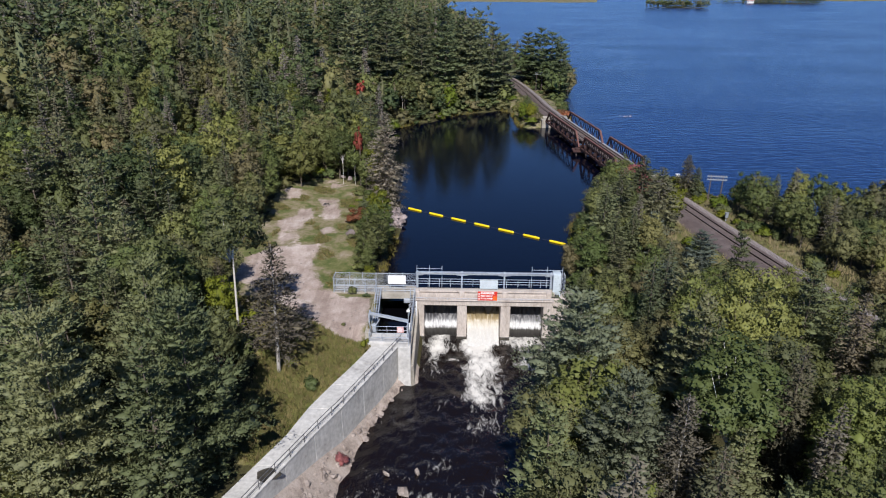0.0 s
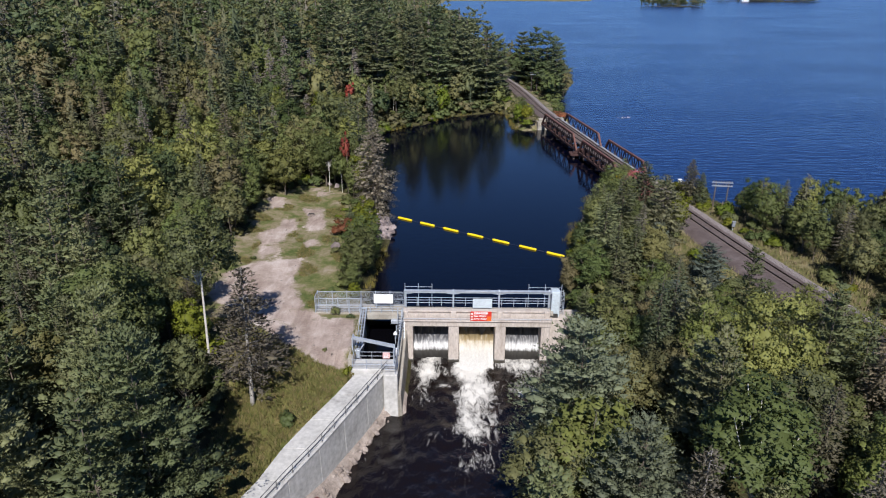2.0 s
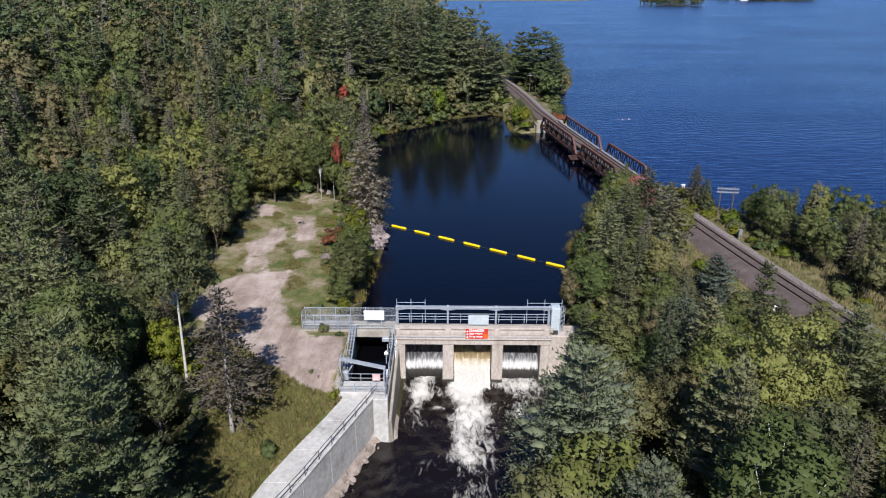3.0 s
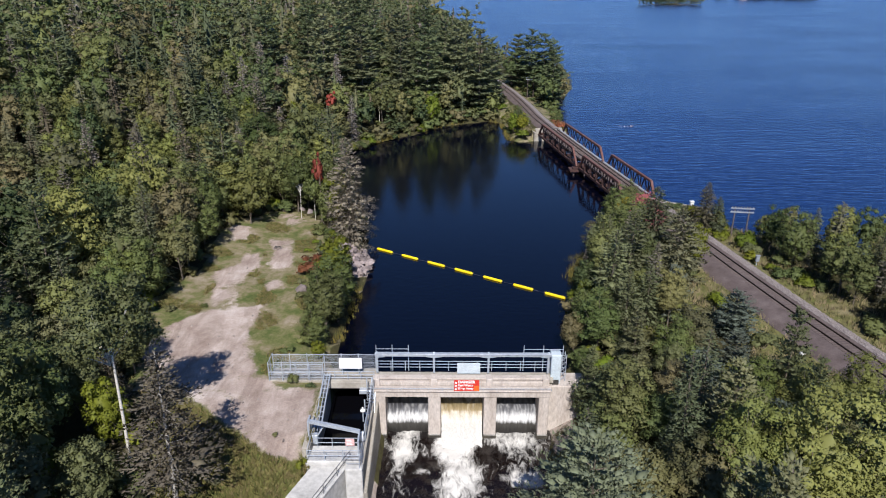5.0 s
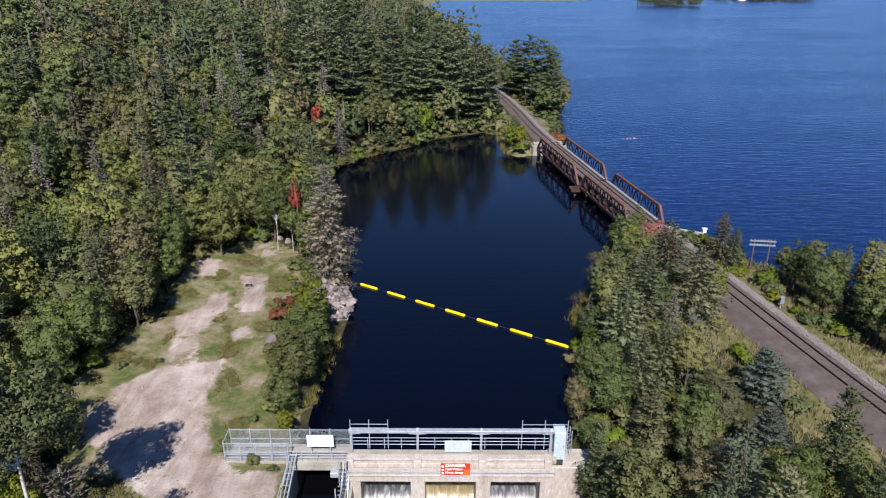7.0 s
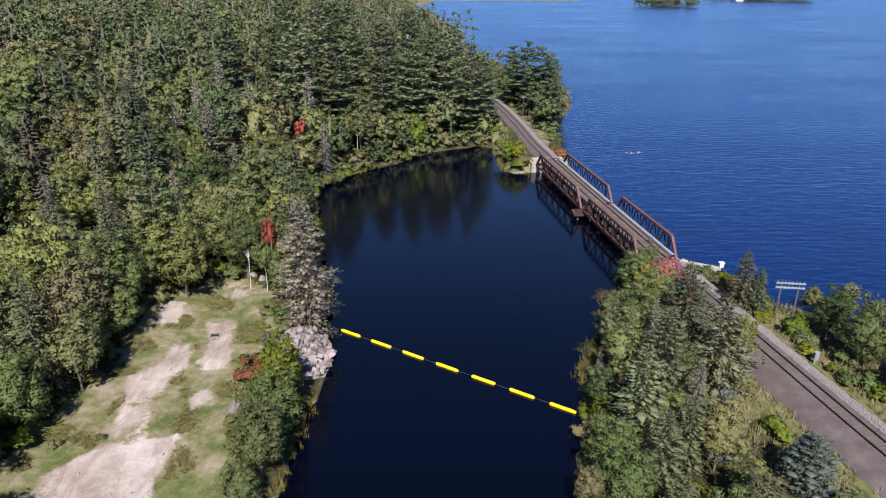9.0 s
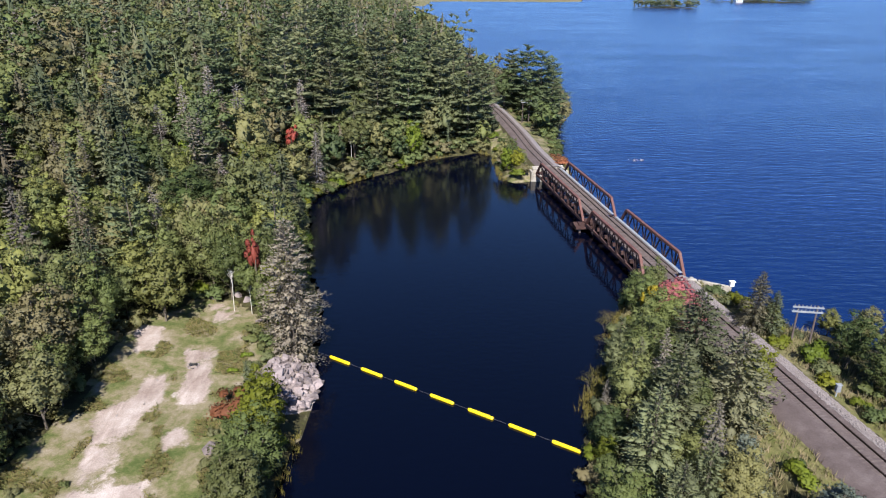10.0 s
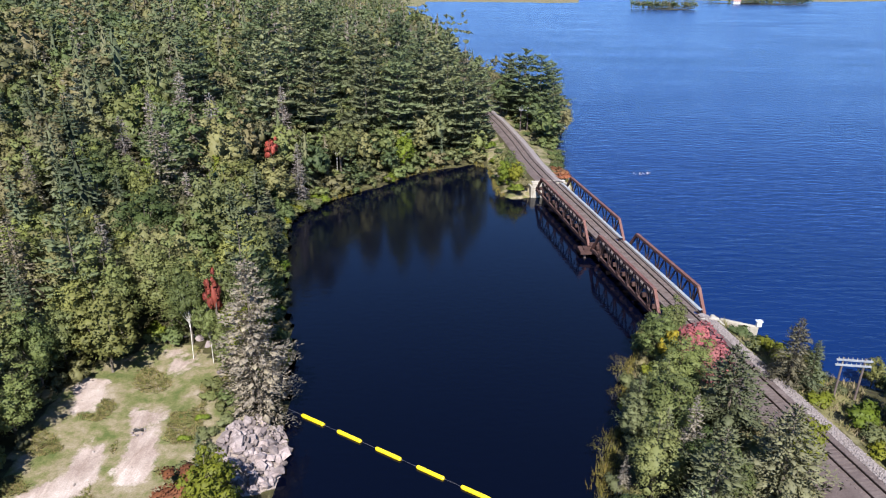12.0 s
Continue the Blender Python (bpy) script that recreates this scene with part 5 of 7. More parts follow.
def stack(*masses):
    vs, fs, ns, k = [], [], [], 0
    for v, f, n in masses:
        vs.append(v)
        fs.append(f + k)
        ns.append(n)
        k += len(v)
    return np.concatenate(vs), np.concatenate(fs), np.concatenate(ns)


def round_axes(rad, r, flat=0.8):
    """Upright half axes for clumps of these radii, each pressed a little out of round."""
    n = len(rad)
    ax = np.zeros((n, 3, 3))
    ax[:, 0, 0], ax[:, 1, 1] = rad * r.uniform(0.85, 1.2, n), rad * r.uniform(0.85, 1.2, n)
    ax[:, 2, 2] = rad * flat * r.uniform(0.8, 1.15, n)
    return ax


def broadleaf(seed, leaves, size, h=12.0, rad=3.0, base=0.25, clumps=26, stem=0.17, solid=0.62, puff=1.0):
    """Domed crown of leafy clumps of unlike size with dark gaps between them."""
    r = np.random.RandomState(seed)
    cz, rz = h * (base + 1) / 2, h * (1 - base) / 2
    k = np.arange(clumps)
    z = 1 - (1.9 if base < 0.1 else 1.62) * (k + r.uniform(0, 1, clumps)) / clumps
    az = k * 2.399 + r.uniform(-0.5, 0.5, clumps) + seed
    q = np.sqrt(np.clip(1 - z * z, 0, 1))
    d = np.stack([q * np.cos(az), q * np.sin(az), z], 1)
    lobe = 1 + 0.16 * np.sin(2 * az + seed) + 0.12 * np.sin(3 * az + 2 * seed)
    d *= (r.uniform(0.55, 0.9, clumps) * lobe)[:, None]
    cen = d * [rad, rad, rz] + [r.normal() * 0.25, r.normal() * 0.25, cz]
    cr = rad * r.uniform(0.20, 0.37, clumps) * (1 - 0.2 * np.clip(z, 0, 1)) * puff
    hub = np.array([0, 0, cz - 0.35 * rz])
    crown = crown_mass(cen, round_axes(cr, r, 0.82 * min(1.25, rz / rad)), max(1, leaves // clumps), size, r, hub, solid=solid, round_core=False)
    if solid:
        heart = crown_mass(np.array([[0, 0, cz]]), np.diag([rad * 0.42, rad * 0.42, rz * 0.5])[None], 8, size, r, hub, solid=1.0)
        crown = stack(crown, heart)
    wood = [tube((0, 0, -1), (r.normal() * 0.2, r.normal() * 0.2, h * (0.6 if base < 0.5 else 0.72)), stem, stem * 0.5, 7)]
    for j in range(0, clumps, 3):
        z0 = h * r.uniform(base, max(base + 0.05, 0.5))
        wood.append(tube((0, 0, z0), cen[j], min(0.06, stem * 0.35), 0.02, 4))
    return join(wood), crown


def bough_axes(d, ln, wide, thick):
    """Half axes of flat pads lying along boughs."""
    side = unit(np.cross([[0, 0, 1.0]], d))
    top = unit(np.cross(d, side))
    return np.stack([d * ln[:, None], side * (ln * wide)[:, None], top * thick[:, None]], 1)


def pine(seed, whorls, per, pads, needles, size, h=15.0, rad=3.6, start=0.12, thick=0.1, solid=0.5, dome=0.72, uneven=0.016):
    """White pine: whorls of long level boughs carrying flat, overlapping pads of needles, turned up at their ends."""
    r = np.random.RandomState(seed)
    cen, dd, ll, tt = [], [], [], []
    wood = [tube((0, 0, -1), (0, 0, h * 0.95), 0.010 * h, 0.02, 6)]
    for k in range(whorls):
        t = start + (0.96 - start) * (k + r.uniform(-0.12, 0.12)) / (whorls - 1)
        shape = (0.68 + 0.32 * min(1, max(0, t - start) / 0.2)) * max(0.03, 1 - max(0, t - 0.25) / 0.80) ** dome
        n_b = max(4, int(per * (0.7 + 0.4 * (1 - t)) + r.uniform(-0.5, 0.9)))
        turn = r.uniform(0, 6.283)
        for q in range(n_b):
            az = turn + 6.283 * (q + r.uniform(-0.32, 0.32)) / n_b
            ln = rad * shape * r.uniform(0.62, 1.16) + 0.3
            rise = -0.02 + 0.55 * t ** 2 + r.uniform(-0.07, 0.09)
            axis_ = unit(np.array([math.cos(az), math.sin(az), rise]))
            p = np.array([0, 0, h * t + r.normal() * uneven * h])
            wood.append(tube(p, p + axis_ * ln * 0.8, 0.045, 0.012, 3))
            spots = ((0.72, 0.0, 0.36), (0.34, 0.0, 0.30), (0.58, 0.55, 0.25), (0.54, -0.55, 0.25), (0.86, 0.34, 0.2), (0.84, -0.34, 0.2))[:pads]
            for u, s, l in spots:
                a2 = az + s + r.uniform(-0.12, 0.12)
                d2 = unit(np.array([math.cos(a2), math.sin(a2), rise + 0.16 * u]))
                cen.append(p + d2 * ln * u * r.uniform(0.9, 1.08) + np.array([0, 0, 0.1 * ln * u * u + r.normal() * 0.08]))
                dd.append(d2)
                ll.append(ln * l * r.uniform(0.85, 1.2) + 0.12)
                tt.append((thick * ln + 0.12) * r.uniform(0.75, 1.25))
    cen.append(np.array([0, 0, h * 0.95]))
    dd.append(np.array([0.15, 0.05, 1.0]))
    ll.append(0.05 * h)
    tt.append(0.25)
    cen, dd = np.array(cen), unit(np.array(dd))
    hub = np.array([0, 0, h * 0.35])
    return join(wood), crown_mass(cen, bough_axes(dd, np.array(ll), 0.85, np.array(tt)), needles, size, r, hub, dd, 0.34, solid, False, 0.35, 0.25)


def spruce(seed, boughs, needles, size, h=14.0, rad=2.3, start=0.05, droop=0.35, solid=0.75, fat=0.75, gap=0.0):
    """Cone of drooping boughs, ragged at the edge, with a thin spire on top."""
    r = np.random.RandomState(seed)
    wood = [tube((0, 0, -1), (0, 0, h), 0.17, 0.015, 6)]
    k = np.arange(boughs)
    t = start + (0.985 - start) * ((k + r.uniform(0, 1, boughs)) / boughs) ** 0.85
    az = k * 2.399 + r.uniform(-0.5, 0.5, boughs)
    lump = 1 + 0.22 * np.sin(t * 11 + seed) * np.sin(az + seed) + gap * np.sin(t * 23 + seed)
    ln = rad * np.minimum(1, (1 - t) * 1.12) ** fat * r.uniform(0.62, 1.14, boughs) * lump + 0.2
    d = unit(np.stack([np.cos(az), np.sin(az), 0.55 * (t - 0.3) - droop], 1))
    p0 = np.stack([np.zeros_like(t), np.zeros_like(t), h * t], 1)
    for q in range(0, boughs, 3):
        wood.append(tube(p0[q], p0[q] + d[q] * ln[q] * 0.9, 0.03, 0.008, 3))
    cen = p0 + d * (ln * 0.58)[:, None]
    tip = unit(d + [0, 0, 0.18])
    hub = np.array([0, 0, h * 0.2])
    crown = crown_mass(cen, bough_axes(d, ln * 0.48, 0.52, 0.09 * ln + 0.09), needles, size, r, hub, tip, 0.3, solid, False, 0.35, 0.3)
    if solid >= 0.7:
        ring = np.arange(8) * 0.7854
        tt = np.linspace(start, 0.93, 5)
        rr = rad * np.minimum(1, (1 - tt) * 1.12) ** fat * 0.24
        v = np.concatenate([np.stack([np.cos(ring) * q, np.sin(ring) * q, np.full(8, h * w)], 1) for q, w in zip(rr, tt)])
        v += r.normal(size=v.shape) * 0.12
        f = np.array([(8 * i + a, 8 * i + (a + 1) % 8, 8 * i + 8 + (a + 1) % 8) for i in range(4) for a in range(8)] + [(8 * i + a, 8 * i + 8 + (a + 1) % 8, 8 * i + 8 + a) for i in range(4) for a in range(8)])
        crown = stack(crown, (v, f, unit(v * [1, 1, 0] + [0, 0, 0.4])))
    return join(wood), crown


def shrub(seed, leaves, size, h=2.2, rad=1.5, solid=0.75):
    r = np.random.RandomState(seed)
    clumps = 9
    cen = np.stack([r.normal(size=clumps) * rad * 0.42, r.normal(size=clumps) * rad * 0.42, r.uniform(0.25, 0.72, clumps) * h], 1)
    wood = [tube((0, 0, -0.3), cen[k], 0.04, 0.012, 4) for k in range(clumps)]
    return join(wood), crown_mass(cen, round_axes(rad * r.uniform(0.28, 0.5, clumps), r, 0.85), leaves // clumps, size, r, np.array([0, 0, 0.0]), solid=solid)


TREES = {}


def make_kind(key, name, built, leafm, woodm, label, category, trunk_label=""):
    (wv, wf), (cv, cf, cn) = built
    t = new(name)
    t.empty_display_size = 0.5
    tagged(t, label, category)
    part("trunk" if category != "shrub" else "stem", tri_mesh("trunk", wv, wf, [woodm]), None, t, trunk_label)
    part("crown", tri_mesh("crown", cv, cf, [leafm], None, None, cn), None, t)
    t["unused"] = 1
    TREES[key] = t


def plant(key, x, y, scale=1.0, wide=1.0, turn=None, z=None):
    """Stands a tree of a kind on the ground."""
    p = TREES[key]
    z = float(land_height(x, y)) if z is None else z
    a = random.uniform(0, 6.283) if turn is None else turn
    m = Matrix.Translation((x, y, z - 0.1)) @ Matrix.Rotation(a, 4, "Z") @ Matrix.Rotation(random.gauss(0, 0.025), 4, "X") @ Matrix.Diagonal((scale * wide, scale * wide, scale, 1))
    if "unused" in p:
        del p["unused"]
        p.matrix_basis = m
        return p
    q = copy_thing(p, Matrix.Identity(4))
    q.matrix_basis = m
    return q


L_MAPLE, L_BIRCH = "leafy green broadleaf tree in the mixed forest", "white-trunked birch with an airy green crown"
L_PINE, L_SPR, L_GREY = "tall white pine with layered blue-green boughs", "dark green narrow spruce in the mixed forest", "grey half-dead spruce with thin bare twigs"
# builders by kind and by how near the camera passes
BUILD = {("maple", "close"): lambda s: broadleaf(s, 6200, 0.14, 12, 2.8 + 0.2 * (s % 4), 0.15, 60), ("maple", "near"): lambda s: broadleaf(s, 2900, 0.19, 12, 2.9 + 0.22 * (s % 4), 0.15, 46),
         ("maple", "mid"): lambda s: broadleaf(s, 1550, 0.215, 12, 3.0 + 0.25 * (s % 4), 0.12, 34, 0.17, 0.7), ("maple", "far"): lambda s: broadleaf(s, 400, 0.33, 12, 3.2, 0.1, 18, 0.17, 0.74), ("maple", "dim"): lambda s: broadleaf(s, 60, 0.9, 12, 3.4, 0.2, 6, 0.17, 0.9, 1.3),
         ("pine", "close"): lambda s: pine(s, 11, 6, 4, 28, 0.21, thick=0.07), ("pine", "near"): lambda s: pine(s, 10, 6, 3, 20, 0.26, thick=0.075), ("pine", "mid"): lambda s: pine(s, 9, 6, 2, 16, 0.32, thick=0.08, solid=0.6), ("pine", "far"): lambda s: pine(s, 8, 5, 1, 8, 0.5, thick=0.15, solid=0.7), ("pine", "dim"): lambda s: pine(s, 5, 4, 1, 2, 0.9, thick=0.2, solid=0.9),
         ("spruce", "close"): lambda s: spruce(s, 190, 24, 0.19, 14, 2.2 + 0.3 * (s % 3), 0.05, 0.35, 0.4), ("spruce", "near"): lambda s: spruce(s, 150, 16, 0.25, 14, 2.1 + 0.3 * (s % 3), 0.05, 0.35, 0.5), ("spruce", "mid"): lambda s: spruce(s, 95, 9, 0.34, 14, 2.2 + 0.3 * (s % 3)), ("spruce", "far"): lambda s: spruce(s, 40, 6, 0.5, 14, 2.6), ("spruce", "dim"): lambda s: spruce(s, 16, 3, 1.0, 14, 2.6),
         ("grey", "close"): lambda s: spruce(s, 170, 22, 0.18, 14, 2.1, 0.06, 0.28, 0.6, 0.8, 0.15), ("grey", "near"): lambda s: spruce(s, 140, 16, 0.22, 14, 2.1, 0.06, 0.28, 0.6, 0.8, 0.15), ("grey", "mid"): lambda s: spruce(s, 100, 11, 0.28, 14, 2.1, 0.06, 0.28, 0.6, 0.8, 0.15), ("grey", "far"): lambda s: spruce(s, 40, 6, 0.42, 14, 2.1, 0.06, 0.25, 0.5), ("grey", "dim"): lambda s: spruce(s, 16, 3, 0.9, 14, 2.0),
         ("bush", "mid"): lambda s: shrub(s, 160, 0.28)}
LOOK = {"maple": ("broadleaf_tree", M_LEAF, M_BARK, L_MAPLE), "pine": ("pine_tree", M_PINE, M_BARK, L_PINE), "spruce": ("spruce_tree", M_SPRUCE, M_BARK, L_SPR), "grey": ("spruce_tree", M_GREY, M_BARK, L_GREY)}
SHAPES = {}
for (kind, lod), fn in BUILD.items():
    SHAPES[kind, lod] = [fn(100 + 7 * i + len(kind) * 31 + len(lod)) for i in range(4 if kind == "maple" else 3)]
    if kind in LOOK and lod not in ("far", "dim"):
        nm, lm, wm, lb = LOOK[kind]
        for i, built in enumerate(SHAPES[kind, lod]):
            make_kind(f"{kind}_{lod}{i}", nm, built, lm, wm, lb, "tree")
L_SNAG = "thin grey-green spruce with a bare pale lower trunk"
for i in range(3):
    make_kind(f"bigpine{i}", "pine_tree", pine(145 + i, 9, 7, 6, 60, 0.19, 16.5, 5.7, 0.07, 0.065, 0.5, 0.6, 0.01), (M_PINE, M_PALEPINE, M_PINE)[i], M_BARK, "large spreading white pine with long layered boughs", "tree")
    make_kind(f"tallpine{i}", "pine_tree", pine(155 + i, 11, 7, 4, 20, 0.27, 20, 5.4, 0.05, 0.075, 0.62, 0.55, 0.014), M_SHADEPINE, M_BARK, "tall white pine on the far shore", "tree")
for i in range(2):
    make_kind(f"widespruce{i}", "spruce_tree", spruce(230 + i, 120, 60, 0.18, 9, 3.0, 0.03, 0.16, 0.5, 0.8, 0.1), M_SPRUCE, M_BARK, "broad young spruce beside the railway", "tree")
    make_kind(f"birch_near{i}", "birch_tree", broadleaf(190 + i, 6000, 0.13, 14, 2.7, (0.56, 0.36)[i], 50, (0.13, 0.075)[i], 0.55), (M_DARKLEAF, M_GREEN)[i], M_BIRCH, L_BIRCH, "tree", "white peeling birch trunk")
    make_kind(f"lime{i}", "broadleaf_tree", broadleaf(196 + i, 3200, 0.16, 9, 2.6, 0.06, 46), M_LIME, M_BARK, "bright yellow-green leafy tree", "tree")
    make_kind(f"olive{i}", "broadleaf_tree", broadleaf(240 + i, 3000, 0.18, 11, 3.0, 0.09, 54), M_OLIVE, M_BARK, "olive-yellow leafy tree turning early", "tree")
    make_kind(f"red{i}", "broadleaf_tree", broadleaf(200 + i, 1300, 0.17, 8, 1.2, 0.5, 12), M_RED, M_BARK, "red-leaved maple turning in early autumn", "tree")
    make_kind(f"snag{i}", "spruce_tree", spruce(250 + i, 130, 46, 0.19, 14, 2.6, 0.2, 0.12, 0.35, 0.6, 0.3), M_SNAG, M_DEADWOOD, L_SNAG, "tree", "pale bare trunk")
    make_kind(f"bluespruce{i}", "pine_tree", pine(270 + i, 9, 7, 4, 36, 0.17, 9, 3.2, 0.04, 0.08, 0.5, 0.6, 0.01), M_BLUE, M_BARK, "blue-green young pine beside the railway", "tree")
    make_kind(f"larch{i}", "spruce_tree", spruce(280 + i, 190, 30, 0.19, 13, 3.3, 0.04, 0.05, 0.5, 0.55, 0.2), M_LARCH, M_BARK, "soft grey-green feathery conifer on the pond shore", "tree")
for i in range(2):
    make_kind(f"oldolive{i}", "broadleaf_tree", broadleaf(340 + i, 9500, 0.115, 13, 3.3, 0.1, 80, 0.2, 0.5), M_OLIVE, M_BARK, "large olive-green leafy tree beside the river", "tree")
for i in range(4):
    make_kind(f"green{i}", "broadleaf_tree", broadleaf(310 + i, 5600, 0.14, 12, 2.8 + 0.2 * i, 0.08, 62, 0.17, 0.54), M_GREEN, M_BARK, "full green leafy tree at the forest edge", "tree")
make_kind("beige0", "spruce_tree", spruce(262, 180, 60, 0.18, 14, 3.3, 0.03, 0.2, 0.42, 0.66, 0.15), M_BEIGE, M_BARK, "dense beige-grey dying spruce on the pond shore", "tree")
for i in range(3):
    make_kind(f"deadspruce{i}", "spruce_tree", spruce(264 + i, 120, 26, 0.22, 14, 2.1, 0.03, 0.22, 0.45, 0.66, 0.2), M_PALEGREY, M_DEADWOOD, "pale grey dying spruce among green trees", "tree")
make_kind("yellow0", "broadleaf_tree", broadleaf(204, 1800, 0.16, 6, 1.7, 0.06, 16), M_YELLOW, M_BARK, "yellow-leaved shrubby tree turning in autumn", "tree")
for i in range(3):
    make_kind(f"shrub{i}", "shrub", shrub(210 + i, 380, 0.18), M_LEAF, M_BARK, "low green leafy shrub at the edge", "shrub")
make_kind("sparse0", "shrub", shrub(216, 340, 0.1, 3.4, 2.2, 0.0), M_REED, M_BARK, "sparse half-bare shrub in the pond shallows", "shrub")
make_kind("shrubred0", "shrub", shrub(214, 1400, 0.09), M_PINK, M_BARK, "low pinkish-red leafy shrub by the water", "shrub")
make_kind("shrubrust0", "shrub", shrub(217, 700, 0.12), M_RUSTLEAF, M_BARK, "low rust-orange shrub on the railway bank", "shrub")
make_kind("shrublime0", "shrub", shrub(215, 460, 0.17), M_LIME, M_BARK, "low bright yellow-green shrub", "shrub")

# trees that stand out, each at its own place: kind, x, y, height, and how wide for its height
NATIVE = {"maple": 12, "oldolive": 13, "green": 12, "pine": 15, "spruce": 14, "grey": 14, "bigpine": 16.5, "tallpine": 20, "olive": 11, "lime": 9, "snag": 14, "bluespruce": 9, "birch": 14, "larch": 13, "widespruce": 9, "beige": 14, "deadspruce": 14, "red": 8, "yellow": 6, "shrub": 2.2, "shrubred": 2.2, "shrubrust": 2.2, "shrublime": 2.2}
RIVER_TREES = [("bigpine0", -21.4, 41.6, 16.8, 0.92), ("bigpine1", 12.3, 50.0, 15.6, 1.12), ("bigpine1", 13.6, 38.0, 13.0, 1.0), ("bigpine2", -27.5, 48.0, 17.0, 0.85), ("bigpine2", -29.0, 36.0, 18.0, 0.9), ("birch_near0", -24.2, 62.3, 17.6, 0.98), ("lime1", -26.6, 64.4, 7.6, 0.9), ("lime0", -28.6, 58.0, 6.4, 1.0), ("snag0", -18.5, 57.5, 14.8, 1.35),
               ("birch_near1", 22.0, 38.4, 16.0, 1.3), ("pine_close0", 21.5, 45.0, 15.4, 1.0), ("oldolive1", 24.4, 56.0, 13.4, 0.9), ("oldolive0", 28.9, 54.2, 15.2, 0.95), ("spruce_near1", 40.5, 57.5, 12.0, 1.0), ("grey_close1", 28.0, 35.6, 12.5, 1.2), ("snag1", 17.0, 35.6, 13.0, 1.1), ("oldolive0", 32.8, 40.5, 12.0, 1.1)]
MID_TREES = [("oldolive0", 29.4, 66.3, 8.2, 1.2), ("oldolive1", 34.4, 65.4, 8.2, 1.3), ("bluespruce1", 25.4, 67.8, 7.4, 1.2), ("bluespruce0", 28.8, 60.0, 9.0, 1.1), ("green0", 19.4, 66.8, 9.4, 1.25), ("green2", 16.6, 63.0, 8.0, 1.2), ("bluespruce0", 35.4, 83.8, 5.8, 1.35), ("bluespruce1", 31.4, 74.0, 6.0, 1.2), ("green1", 19.5, 81.3, 7.2, 1.3), ("larch1", 22.8, 83.4, 8.6, 1.1),
             ("green3", 26.4, 77.2, 6.6, 1.2), ("larch0", 26.2, 86.8, 8.0, 1.0), ("green3", 19.9, 86.3, 6.0, 1.3), ("larch0", 22.6, 90.0, 11.0, 1.15), ("larch1", 25.8, 94.6, 12.0, 1.15), ("green1", 23.8, 100.4, 8.6, 1.15), ("bluespruce1", 29.4, 88.0, 7.0, 1.0), ("oldolive0", 39.6, 66.8, 8.2, 1.15), ("oldolive1", 43.6, 63.2, 8.6, 1.05), ("green2", 36.6, 71.0, 5.4, 1.3), ("oldolive1", 46.4, 56.0, 9.0, 1.0)]
BANK_TREES = [("widespruce0", 33.4, 98.4, 10.8, 1.3), ("green0", 28.0, 101.5, 6.4, 1.2), ("widespruce1", 33.2, 108.4, 10.2, 1.35), ("widespruce0", 43.7, 117.4, 8.0, 1.0), ("widespruce1", 45.4, 116.4, 6.4, 0.9), ("lime0", 36.9, 102.6, 7.0, 0.9), ("green2", 27.6, 108.6, 7.4, 1.5), ("green1", 28.8, 113.0, 7.0, 1.2), ("lime0", 20.4, 94.5, 3.8, 1.0),
              ("green3", 31.6, 123.6, 6.6, 1.3), ("green1", 34.0, 127.3, 5.4, 1.3), ("green2", 32.5, 116.5, 6.6, 1.4), ("shrubred0", 35.2, 121.3, 5.5, 1.0), ("shrubred0", 35.6, 118.4, 4.4, 1.0), ("yellow0", 32.2, 121.4, 4.8, 0.9), ("green0", 50.6, 109.0, 7.6, 1.0), ("green3", 51.5, 103.0, 9.0, 1.0), ("olive0", 56.2, 101.0, 6.8, 1.1), ("grey_mid1", 58.6, 94.2, 8.0, 1.6)]
CLEARING_TREES = [("beige0", -12.3, 113.6, 17.3, 1.08), ("red0", -17.8, 120.0, 11.6, 0.5), ("lime0", -14.4, 119.4, 10.6, 0.8), ("green3", -16.6, 118.6, 7.6, 0.9), ("birch_near1", -21.4, 121.2, 11.0, 0.9), ("birch_near1", -18.9, 120.4, 8.0, 1.0), ("green3", -22.6, 124.4, 11.0, 1.0), ("green2", -18.6, 124.0, 11.0, 0.9), ("green2", -16.2, 122.5, 10.5, 0.8), ("olive1", -29.0, 118.2, 10.5, 1.1), ("green0", -25.6, 127.2, 12.5, 1.0), ("olive0", -21.4, 127.0, 11.0, 1.0), ("green1", -30.5, 124.6, 12.0, 1.0),
                  ("lime1", -11.6, 96.5, 8.6, 1.0), ("green0", -11.7, 86.6, 8.6, 1.15), ("green2", -11.2, 91.2, 8.6, 1.15), ("green3", -13.2, 89.0, 4.8, 1.2), ("green1", -12.0, 82.4, 5.4, 1.2), ("lime1", -11.4, 79.6, 2.6, 1.1), ("shrubrust0", -15.0, 99.6, 2.6, 1.2), ("spruce_mid1", -15.2, 104.5, 3.4, 1.3), ("spruce_mid2", -14.4, 101.8, 3.0, 1.3)]
